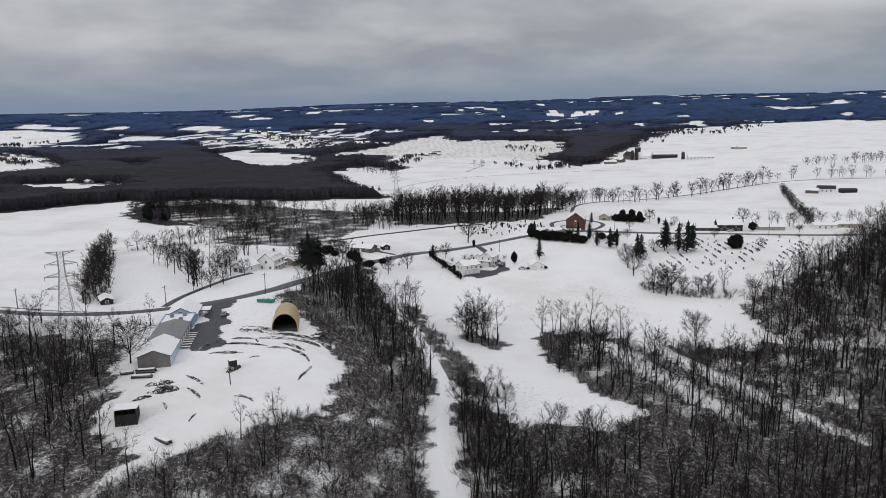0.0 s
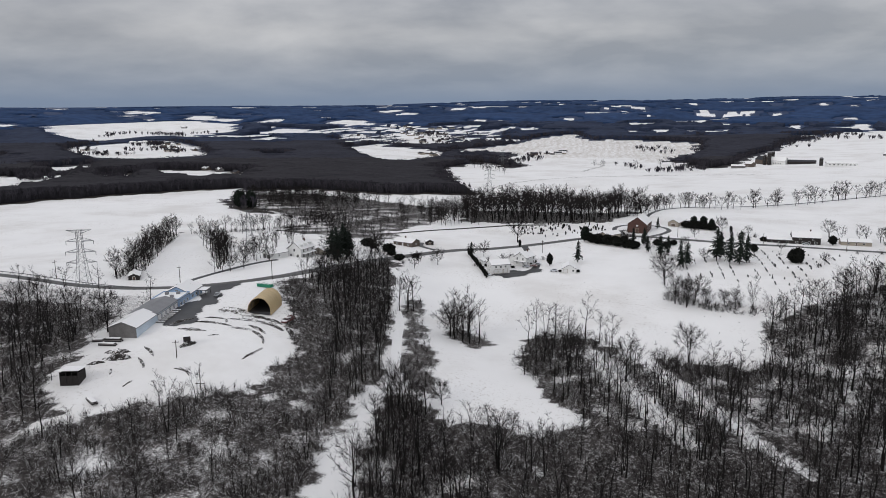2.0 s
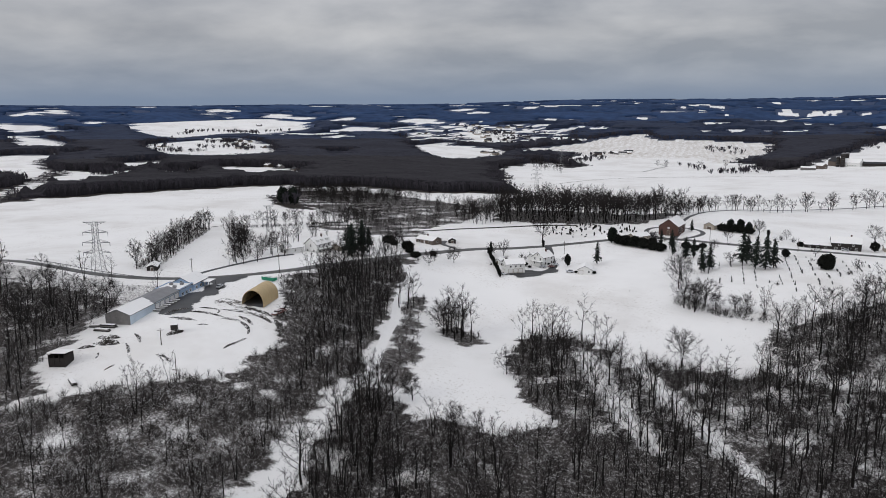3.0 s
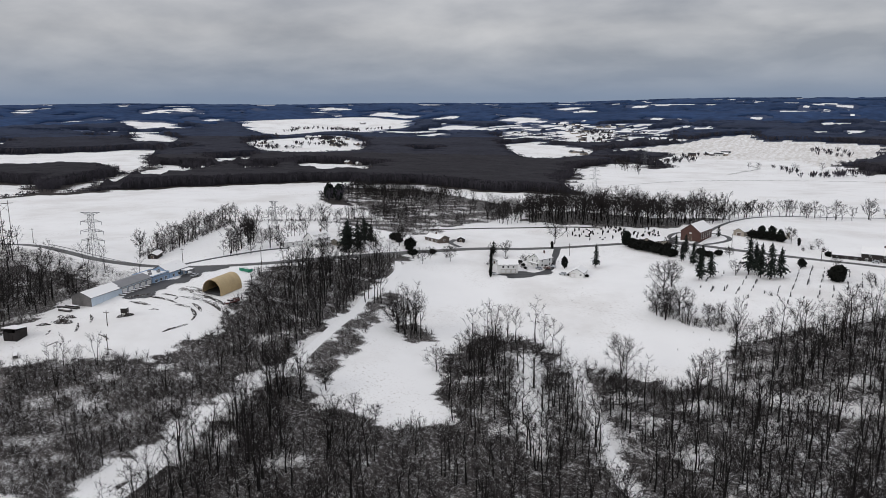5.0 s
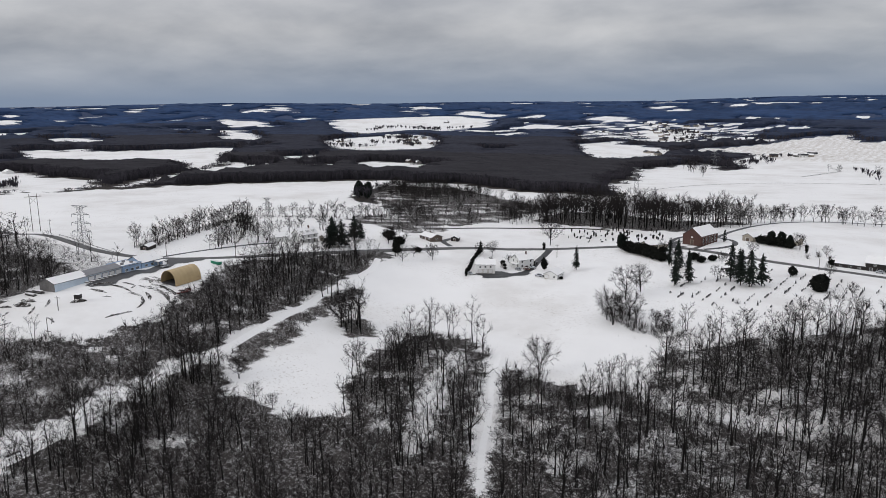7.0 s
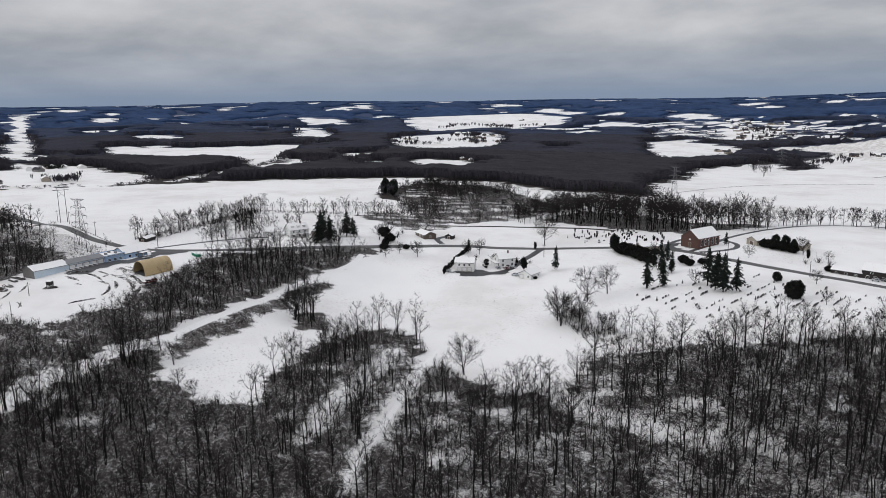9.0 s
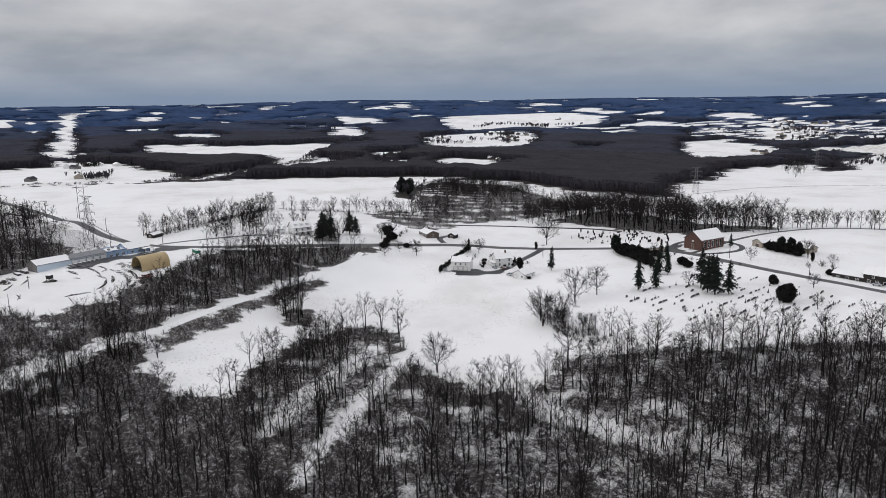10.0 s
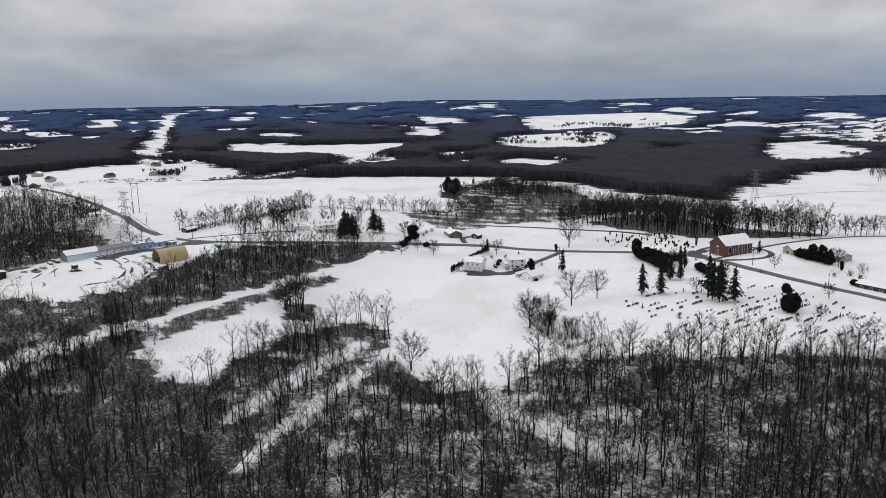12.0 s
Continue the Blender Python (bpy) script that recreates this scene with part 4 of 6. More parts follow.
def plant_row(pts, gap, seed, label, jitter=4.0, size=(0.7, 1.05)):
    g = random.Random(seed)
    trunks, crowns = [], []
    for (ax, ay), (bx, by) in zip(pts, pts[1:]):
        n = max(1, int(math.hypot(bx - ax, by - ay) / gap))
        for k in range(n):
            f = (k + g.random()) / n if gap < 4 else g.random()
            x, y = ax + (bx - ax) * f + g.uniform(-jitter, jitter), ay + (by - ay) * f + g.uniform(-jitter, jitter)
            if line_gap(MAIN_ROAD, x, y) < 6:
                continue
            t, c = (ROW_KINDS if y > 560 else MID_KINDS)[g.randrange(4)]
            a, s = g.uniform(0, 6.28), g.uniform(*size)
            trunks.append((t, x, y, a, s))
            crowns.append((c, x, y, a, s))
    merge("tree_row", trunks, BARK, label, "tree row")
    merge("tree_row_twigs", crowns, TWIG, "fine twigs of a bare tree row", "twigs")


plant_row([(-156, 320), (-165, 345), (-178, 372), (-190, 402), (-206, 442)], 2.4, 32, "thick bare thicket in the field corner", 4.5, (0.55, 0.95))
plant_row([(-116, 343), (-122, 356), (-130, 373), (-144, 389), (-152, 404), (-162, 412)], 2.6, 31, "bare trees beside the drive of the white house", 4, (0.6, 1.0))
plant_row([(-115, 362), (-113, 378), (-118, 392), (-124, 420), (-118, 450)], 5.0, 33, "bare trees behind the white house", 5, (0.6, 0.9))
plant_row([(-192, 449), (-176, 473), (-168, 500), (-160, 530), (-146, 565)], 3.4, 42, "bare trees along the creek hedge", 4, (0.45, 0.85))
plant_row([(164, 752), (182, 745), (197, 748)], 3.2, 34, "bare trees at the field corner by the lane", 6)
plant_row([(197, 745), (228, 770), (275, 797), (330, 850), (379, 887)], 7.0, 35, "row of bare trees along the farm lane", 5, (0.75, 1.3))
plant_row([(373, 822), (346, 749), (301, 618), (287, 579)], 2.2, 36, "overgrown bare hedge down the slope", 4, (0.3, 0.5))
plant_row([(100, 640), (112, 690), (135, 735), (160, 758)], 3.4, 37, "bare trees beside the climbing lane", 6, (0.75, 1.05))
plant_row([(529, 1099), (586, 1089), (649, 1102), (760, 1090)], 5, 38, "bare tree row across the far field", 5)
plant_row([(385, 905), (440, 930), (500, 910), (600, 870)], 9, 39, "bare trees by the hill lane", 5)
plant_row([(240, 575), (285, 578), (330, 585), (355, 575)], 5.5, 40, "bare yard trees behind roadside houses", 7, (0.6, 0.9))
plant_row([(-90, 1250), (-120, 1330), (-160, 1420), (-150, 1500), (-60, 1470)], 9, 43, "bare trees along the dip between fields", 14)
plant_row([(40, 1480), (120, 1440), (230, 1370)], 26, 44, "scattered bare trees along the far field edge", 10)
plant_row([(112, 398), (130, 391), (150, 390), (170, 386), (195, 388)], 5.5, 41, "sparse bare hedge below the cemetery", 2.5, (0.5, 0.85))
plant_brush([(377, 822), (351, 749), (306, 618), (292, 579), (282, 579), (296, 618), (341, 749), (369, 822)], 4.0, 48, 0.8, "dense brown brush of the hillside hedge", (0.6, 1.4))
plant_brush([(-150, 318), (-160, 345), (-172, 372), (-184, 402), (-200, 444), (-212, 444), (-198, 402), (-184, 370), (-172, 345), (-162, 318)], 2.1, 47, 0.9, "dense brown brush of the field corner thicket", (0.6, 1.2))
plant_brush([(-195, 452), (-178, 476), (-170, 500), (-163, 530), (-149, 568), (-143, 562), (-157, 528), (-165, 498), (-172, 470), (-190, 446)], 2.6, 51, 0.85, "brown brush along the creek hedge", (0.5, 0.9))
plant_brush([(106, 404), (112, 408), (124, 396), (150, 390), (156, 380), (146, 378), (122, 384), (108, 394)], 1.9, 52, 0.9, "dark bramble bed under the corner trees", (0.6, 1.2))
plant_brush([(110, 402), (130, 395), (170, 391), (197, 394), (197, 385), (168, 381), (128, 386), (110, 394)], 2.4, 45, 0.75, "brown weeds along the cemetery hedge", (0.4, 0.8))
plant_brush([(6, 312), (22, 312), (25, 322), (18, 328), (8, 325)], 2.0, 46, 0.9, "brown brush under the tree clump in the field", (0.5, 0.9))


# ---- far woods: thousands of bare crowns ----
def far_crowns(name, rmin, rmax, gap, seed, height, mat, label, blades, wide, fringe):
    g = np.random.default_rng(seed)
    X, Y = np.meshgrid(np.arange(-4000, 2600, gap), np.arange(150, 4700, gap))
    X, Y = X.ravel() + g.uniform(-0.5, 0.5, X.size) * gap, Y.ravel() + g.uniform(-0.5, 0.5, X.size) * gap
    r, az = np.hypot(X - 150, Y - 200), np.degrees(np.arctan2(-(X - 150), Y - 200))
    k = (r > rmin) & (r < rmax) & (az > -40) & (az < 95)
    X, Y = X[k], Y[k]
    k = far_wood(X, Y)
    X, Y = X[k], Y[k]
    deep = np.ones(len(X), bool)
    for ox, oy in ((1, 0), (-1, 0), (0, 1), (0, -1)):
        deep &= far_wood(X + fringe * ox, Y + fringe * oy)
    X, Y = X[~deep], Y[~deep]
    # low scrub, not tall trees, just in front of an open field
    vx, vy = X - 180, Y - 60
    far_off = height * 0.9 / 104
    tall = far_wood(180 + vx * (1 + far_off), 60 + vy * (1 + far_off)) & far_wood(180 + vx * (1 + far_off / 2), 60 + vy * (1 + far_off / 2)) & far_wood(180 + vx * (1 + far_off / 4), 60 + vy * (1 + far_off / 4))
    Z, n = ground_at(X, Y), len(X)
    H = height * g.uniform(0.9, 1.08, n) * np.where(tall, 1.0, g.uniform(0.15, 0.32, n))
    V = np.zeros((n, blades, 3, 3))
    for b in range(blades):
        a = g.uniform(0, 6.28, n)
        w = wide * g.uniform(0.5, 1.0, n)
        lo, hi = g.uniform(-0.05, 0.3, n) * H, H * g.uniform(0.82, 1.0, n)
        cx, cy = X + g.normal(0, 0.16, n) * gap, Y + g.normal(0, 0.16, n) * gap
        if b < 4:
            drop = g.uniform(0.75, 1.0, n)
            corners = ((-0.6, hi * 0.85), (0.6, hi * 0.85 * drop), (0, lo))
            for s, (u, h) in enumerate(corners):
                V[:, b, s, 0], V[:, b, s, 1], V[:, b, s, 2] = cx + u * w * np.cos(a), cy + u * w * np.sin(a), Z + h
        else:
            # tufts of crown, turned every way
            mid = hi * g.uniform(0.72, 0.97, n)
            for s in range(3):
                V[:, b, s, 0], V[:, b, s, 1] = cx + g.normal(0, 1.0, n) * wide, cy + g.normal(0, 1.0, n) * wide
                V[:, b, s, 2] = Z + np.minimum(mid + g.normal(0, 0.1, n) * H, H)
    V = V.reshape(-1, 3)
    ob = new(name, mesh_from(name, V, np.arange(len(V)).reshape(-1, 3), mat))
    return tagged(ob, label, "woodland", kind="stuff")


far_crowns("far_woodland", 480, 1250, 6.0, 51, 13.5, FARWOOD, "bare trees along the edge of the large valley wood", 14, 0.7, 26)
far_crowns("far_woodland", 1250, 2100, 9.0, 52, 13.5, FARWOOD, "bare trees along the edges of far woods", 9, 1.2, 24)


def canopy(name, rmin, rmax, cell, seed, height, rough, mat, label):
    """The closed canopy of far woods: an uneven sheet of crowns with flanks down to the ground."""
    g = np.random.default_rng(seed)
    ax, ay = np.arange(-4600, 2700, cell), np.arange(140, 4750, cell)
    X, Y = np.meshgrid(ax, ay)
    X, Y = X + g.uniform(-0.3, 0.3, X.shape) * cell, Y + g.uniform(-0.3, 0.3, X.shape) * cell
    r, az = np.hypot(X - 150, Y - 200), np.degrees(np.arctan2(-(X - 150), Y - 200))
    W = far_wood(X, Y) & (r > rmin) & (r < rmax) & (az > -44) & (az < 97)
    for ox, oy in ((1, 0), (-1, 0), (0, 1), (0, -1)):
        W &= far_wood(X + 13 * ox, Y + 13 * oy)
    vx, vy, off = X - 180, Y - 60, height * 0.9 / 104
    tall = W.copy()
    for f in (1.0, 0.5, 0.25):
        tall &= far_wood(180 + vx * (1 + off * f), 60 + vy * (1 + off * f))
    wave = 0.06 * np.sin(X * 0.031 + 1.1 * np.sin(Y * 0.023)) * np.sin(Y * 0.037 + 0.7) + 0.04 * np.sin(X * 0.083 + Y * 0.061)
    G = ground_at(X.ravel(), Y.ravel()).reshape(X.shape)
    Z = G + height * np.where(tall, 0.92 + wave, 0.22) + rough * g.uniform(-1, 1, X.shape)
    K = W[:-1, :-1] & W[:-1, 1:] & W[1:, 1:] & W[1:, :-1]
    ny, nx = X.shape
    I = np.arange(nx * ny).reshape(ny, nx)
    top = np.stack([I[:-1, :-1], I[:-1, 1:], I[1:, 1:], I[1:, :-1]], -1)[K]
    P = np.pad(K, 1)
    flanks = []
    for gone, p, q in ((P[:-2, 1:-1], I[:-1, :-1], I[:-1, 1:]), (P[2:, 1:-1], I[1:, 1:], I[1:, :-1]), (P[1:-1, :-2], I[1:, :-1], I[:-1, :-1]), (P[1:-1, 2:], I[:-1, 1:], I[1:, 1:])):
        m = K & ~gone
        flanks.append(np.stack([q[m], p[m], p[m] + nx * ny, q[m] + nx * ny], -1))
    F = np.concatenate([top] + flanks)
    V = np.concatenate([np.stack([X, Y, Z], -1).reshape(-1, 3), np.stack([X, Y, G - 0.5], -1).reshape(-1, 3)])
    used, F = np.unique(F, return_inverse=True)
    ob = new(name, mesh_from(name, V[used], F.reshape(-1, 4), mat, True))
    return tagged(ob, label, "woodland", kind="stuff")


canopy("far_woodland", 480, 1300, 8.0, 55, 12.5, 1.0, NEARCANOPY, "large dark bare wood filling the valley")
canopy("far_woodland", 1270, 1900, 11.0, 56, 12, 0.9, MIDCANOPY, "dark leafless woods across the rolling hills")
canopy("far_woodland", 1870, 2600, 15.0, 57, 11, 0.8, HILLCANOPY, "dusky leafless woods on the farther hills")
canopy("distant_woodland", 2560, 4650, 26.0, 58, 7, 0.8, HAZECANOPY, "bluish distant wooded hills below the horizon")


def far_clump(pts, n, spread, seed, label, size=(7, 14), mat=FARWOOD):
    """Bare trees strung loosely along a far hedge or round a far farm."""
    g = np.random.default_rng(seed)
    V = []
    for k in range(n):
        f = g.uniform(0, len(pts) - 1.001) if len(pts) > 1 else 0.0
        i = int(f)
        p, q = pts[i], pts[min(i + 1, len(pts) - 1)]
        x, y = p[0] + (q[0] - p[0]) * (f - i) + g.normal(0, spread), p[1] + (q[1] - p[1]) * (f - i) + g.normal(0, spread)
        z, h = gz(x, y), g.uniform(*size)
        for w in range(15):
            ang, o = g.uniform(0, 6.28), g.normal(0, 0.2 * h, 2)
            wide, lo, hi = h * g.uniform(0.03, 0.09), h * g.uniform(0.0, 0.3), h * g.uniform(0.6, 1.0)
            dx, dy = wide * math.cos(ang), wide * math.sin(ang)
            V += [(x + o[0] - dx, y + o[1] - dy, z + hi * 0.8), (x + o[0] + dx, y + o[1] + dy, z + hi * 0.85), (x + o[0] * 0.4, y + o[1] * 0.4, z + lo - 0.3)]
            V += [(x + o[0] - dx, y + o[1] - dy, z + hi * 0.78), (x + o[0] + dx, y + o[1] + dy, z + hi * 0.83), (x + o[0], y + o[1], z + hi)]
    ob = new("far_trees", mesh_from("far_trees", V, np.arange(len(V)).reshape(-1, 3), mat))
    return tagged(ob, label, "tree row", kind="stuff")


far_clump([(-236, 1490), (-216, 1521), (-183, 1526), (-156, 1557), (-94, 1431)], 110, 8, 71, "dark hedge of bare trees on the field crest", (9, 16))
far_clump([(-96, 1530), (-80, 1565), (-76, 1674), (-54, 1759)], 26, 12, 72, "bare trees round the far farmstead")
far_clump([(114, 1465), (150, 1292), (192, 1300), (219, 1336), (261, 1413)], 34, 12, 73, "loose bare trees along the far ditch", (6, 13))
far_clump([(166, 1853), (198, 1704), (320, 1750)], 22, 14, 74, "few bare trees on the far field")
far_clump([(-359, 1944), (-360, 2116), (-441, 2295), (-470, 2200)], 60, 26, 75, "bare trees among the far village houses")
far_clump([(-225, 2062), (-197, 2148), (-152, 2241)], 26, 16, 76, "bare trees above the far terraced field")
far_clump([(-1322, 1886), (-1386, 2053), (-1368, 2122), (-1264, 2074), (-1191, 2064)], 46, 15, 77, "dark trees round the hilltop houses")
far_clump([(-1046, 1635), (-1029, 1713), (-1010, 1690)], 40, 13, 78, "dark clump of trees on the hill field", (9, 15))
far_clump([(-1221, 1735), (-1132, 1548), (-959, 1375), (-896, 1356)], 44, 18, 79, "bare trees scattered over the hill field")
far_clump([(-960, 1478), (-906, 1613), (-840, 1500)], 30, 20, 80, "bare trees among houses on the hill field")
far_clump([(-690, 861), (-659, 876), (-561, 889), (-516, 825)], 60, 9, 81, "bare tree belt across the valley fields", (8, 14))
far_clump([(-890, 1068), (-859, 1052), (-780, 1085)], 22, 8, 82, "bare trees along a snowy valley strip")
far_clump([(410, 1640), (520, 1890), (640, 2060), (720, 2200)], 60, 22, 83, "bare trees and scrub beyond the dairy farm")
far_clump([(640, 1985), (702, 1948), (900, 2300), (960, 2380)], 40, 26, 84, "bare trees dotted over the far hill field")


far_clump([(-600, 290), (-625, 262), (-640, 280), (-700, 330)], 22, 9, 85, "bare trees round houses beyond the road")
far_clump([(-645, 455), (-620, 462), (-700, 470)], 30, 9, 86, "bare trees by the valley houses", (6, 11))
far_clump([(-930, 548), (-905, 556), (-880, 562)], 26, 5, 87, "dark row of evergreens in the valley field", (5, 8), NEEDLE)
far_clump([(-1600, 440), (-1700, 420), (-1800, 450)], 50, 22, 88, "bare trees among the far hamlet", (7, 12))
far_clump([(-1140, 2040), (-1200, 2080), (-1130, 2200)], 30, 14, 89, "dark trees at the hilltop field edge", (7, 12))


# ---- single trees ----
for i, (x, y, k, s) in enumerate([(112, 322, 1, 1.15), (109, 423, 2, 1.25), (110, 441, 3, 0.95), (112, 391, 0, 1.25), (117, 386, 1, 1.1), (122, 394, 2, 1.05), (127, 388, 3, 0.6), (141, 388, 0, 0.75), (136, 391, 1, 0.6), (138, 486, 2, 0.6), (-23, 436, 1, 0.75), (-33, 418, 2, 0.7), (-34, 431, 0, 0.6), (16, 521, 3, 1.3),
                                  (0, 470, 0, 0.8), (105, 507, 2, 0.75), (91, 533, 0, 0.7), (130, 526, 1, 0.55), (206, 479, 0, 0.6), (190, 520, 3, 0.5), (-108, 352, 2, 0.85), (-112, 345, 0, 0.75),
                                  (-117, 372, 1, 0.8), (-103, 372, 3, 0.55), (163, 588, 1, 0.8), (140, 560, 2, 0.6), (-132, 222, 2, 1.1), (-109, 221, 0, 1.0), (-106, 238, 3, 1.0), (-117, 214, 1, 0.95),
                                  (-160, 262, 0, 0.9), (180, 579, 2, 0.5), (20, 245, 1, 0.7), (38, 237, 3, 0.5), (46, 238, 1, 0.45), (45, 286, 2, 0.8), (-7, 466, 2, 0.6), (12, 240, 0, 0.75), (8, 232, 2, 0.9),
                                  (290, 590, 1, 0.9), (345, 600, 2, 0.8), (238, 590, 3, 0.8), (262, 545, 0, 0.5), (-62, 440, 1, 0.8), (-78, 425, 0, 0.9), (-85, 412, 2, 0.8), (-68, 455, 3, 0.7)]):
    single_tree(FIELD_KINDS, k, x, y, i * 47, s, "leafless broad-crowned tree standing alone on snow", "single bare trees")
clump = random.Random(9)
for i in range(13):
    a, r = i * 2.4, 2.2 + 7.2 * ((i * 5) % 13) / 13
    single_tree(*((FIELD_KINDS, i % 4) if i % 5 == 2 else (WOOD_KINDS, (i * 3) % 8)), 14.5 + r * math.cos(a), 319 + 0.8 * r * math.sin(a), i * 61, clump.uniform(1.0, 1.35), "slender bare tree in a clump amid the field", "field clump")
for i, (x, y) in enumerate([(-21, 339), (-18, 343), (-16, 336), (-19, 333), (-14, 340), (45, 338), (50, 334), (54, 341), (60, 336), (68, 340), (74, 334), (43, 326), (80, 330)]):
    single_tree(WOOD_KINDS, (i * 3) % 8, x, y, i * 83, 1.0 + 0.06 * (i % 5), "slender bare tree at the edge of the field", "field edge trees")


# ---- evergreens ----
def spruce_arrays(seed, height, radius, whorls=24, arms=11):
    """A ragged spruce: uneven whorls of drooping boughs with gaps."""
    g = np.random.default_rng(seed)
    V, F = [], []
    ph = g.uniform(0, 6.28, 4)
    for k in range(whorls):
        f = k / (whorls - 1)
        z = height * (0.16 + 0.83 * f)
        R = radius * ((1 - f) ** 0.62 * 0.93 + 0.07) * g.uniform(0.58, 1.16) * min(1.0, 0.55 + 2.2 * f)
        for a in range(arms):
            if g.random() < 0.26:
                continue
            az = 6.283 * (a + g.uniform(-0.4, 0.4)) / arms + k * 0.9
            ln = R * g.uniform(0.35, 1.3) * (1 + 0.18 * math.sin(az + ph[1]) + 0.12 * math.sin(2 * az + ph[2]))
            dr = ln * g.uniform(-0.05, 0.6)
            d, n = np.array([math.cos(az), math.sin(az), 0]), np.array([-math.sin(az), math.cos(az), 0])
            p0 = np.array([0, 0, z + g.uniform(-0.5, 0.5)])
            for t, w in ((0.45, 0.20), (0.75, 0.26), (1.0, 0.16)):
                m = p0 + d * ln * t + (0, 0, -dr * t * t)
                b = len(V)
                W = ln * w * 0.75 + 0.14
                sag = 0.35 + 0.2 * ln * g.uniform(0.5, 1.2)
                V += [m - d * ln * 0.3 + (0, 0, 0.12), m + n * W + (0, 0, -sag * 0.5), m + d * ln * 0.12 + (0, 0, -sag * 0.4), m - n * W + (0, 0, -sag * 0.5), m + (0, 0, -sag)]
                F += [(b, b + 1, b + 2), (b, b + 2, b + 3), (b + 1, b + 4, b + 3)]
    return np.array(V), np.array(F)


def leafy_arrays(seed, rx, rz, n=700, leaf=0.5, lift=0.0, lumps=6):
    """A dense evergreen crown: many small leaf clumps in an uneven rounded shape."""
    g = np.random.default_rng(seed)
    lump = g.normal(0, 1, (lumps, 3))
    lump /= np.linalg.norm(lump, axis=1)[:, None]
    V, F = [], []
    for k in range(n):
        d = g.normal(0, 1, 3)
        d /= np.linalg.norm(d)
        r = (0.82 + 0.26 * max(0, (lump @ d).max()) ** 4) * g.uniform(0.72, 1.03)
        p = np.array([d[0] * rx * r, d[1] * rx * r, rz + d[2] * rz * r + lift])
        a, b = g.normal(0, leaf, 3), g.normal(0, leaf, 3)
        i = len(V)
        V += [p + a, p + b, p - (a + b) * 0.8]
        F.append((i, i + 1, i + 2))
    return np.array(V), np.array(F)


def trunk_arrays(h, r):
    V, F = [], []
    tube(V, F, [np.array([0, 0, -0.4]), np.array([0.03, 0, h * 0.5]), np.array([0, 0.02, h])], [r, r * 0.7, 0.03], 6)
    return np.array(V), np.array(F)


EVER = {}


def evergreen(key, make, mat, trunk, x, y, turn, s, label, group="", name="conifer"):
    if key not in EVER:
        EVER[key] = (mesh_from("crown", *make(), mat), mesh_from("trunk", *trunk_arrays(*trunk), BARK))
    ob = thing(name, x, y, turn, label=label, category="tree" if name == "conifer" else "shrub", group=group)
    ob.scale = s if isinstance(s, tuple) else (s, s, s)
    for nm, me in zip(("crown", "trunk"), EVER[key]):
        new(nm, me).parent = ob
    return ob


for i, (x, y, h) in enumerate([(60, 468.5, 15), (121, 463, 17), (126, 472, 15), (145, 486, 22), (152, 479, 20), (157, 477, 21), (162, 482, 18), (148, 492, 18), (116, 585, 9), 
                               (96, 532, 12), (103, 526, 13), (112, 500, 14), (104, 506, 12), (117, 502, 13), (-8, 469, 9)]):
    s = h / 14
    evergreen("spruce%d" % (i % 3), lambda i=i: spruce_arrays(201 + i % 3, 14, 2.9 + 0.3 * (i % 3)), NEEDLE, (13.5, 0.22), x, y, i * 71, (s * (0.92 + 0.05 * (i % 4)), s * (0.92 + 0.05 * (i % 4)), s),
              "dark green spruce with drooping boughs on snow", "spruces")
for i, (x, y, h) in enumerate([(-75, 401, 19), (-70, 404, 18), (-79, 406, 16), (-73, 397, 13), (-80, 427, 17), (-77, 430, 13)]):
    s = h / 17
    evergreen("fatspruce%d" % (i % 2), lambda i=i: spruce_arrays(211 + i % 2, 17, 5.2, 26, 13), NEEDLE, (16, 0.3), x, y, i * 97, s, "tall broad dark spruce beside the white house", "house spruces")
for i, (x, y, s) in enumerate([(62.5, 533, 0.8), (-248, 625, 1.2), (-240, 628, 1.15), (-235, 622, 1.1), (-253, 630, 1.0), (143, 597, 0.65), (150, 595, 0.7), (156, 592, 0.6)]):
    evergreen("pine%d" % (i % 2), lambda i=i: leafy_arrays(221 + i % 2, 4.0, 6.5, 900, 0.62, 1.0), NEEDLE, (11, 0.26), x, y, i * 53, s, "dense dark evergreen tree among bare trees", "dark evergreens")
evergreen("roundbush", lambda: leafy_arrays(231, 4.9, 4.3, 1500, 0.55, 0.4), CEDAR, (6, 0.3), 190.2, 482, 0, 1.0, "large round clipped evergreen in the cemetery", "cemetery evergreens", "evergreen_bush")
evergreen("egg", lambda: leafy_arrays(232, 2.3, 2.7, 600, 0.4, 0.3), CEDAR, (4, 0.2), 172, 513, 0, 1.0, "egg-shaped clipped evergreen in the cemetery", "cemetery evergreens", "evergreen_bush")
evergreen("egg", None, None, None, 230, 552, 40, 1.2, "rounded evergreen beside a roadside house", "yard evergreens", "evergreen_bush")
evergreen("egg", None, None, None, 43, 459.5, 40, (0.8, 0.8, 1.35), "conical evergreen by the driveway", "yard evergreens", "evergreen_bush")
evergreen("column", lambda: leafy_arrays(233, 0.9, 2.6, 260, 0.3, 0.1), CEDAR, (4, 0.1), 19.5, 505, 0, 1.0, "slim columnar evergreen beside the drive entrance", "yard evergreens", "evergreen_bush")
evergreen("column", None, None, None, 168, 581, 0, 1.1, "slim columnar evergreen in a snowy garden", "yard evergreens", "evergreen_bush")
hedge = random.Random(17)
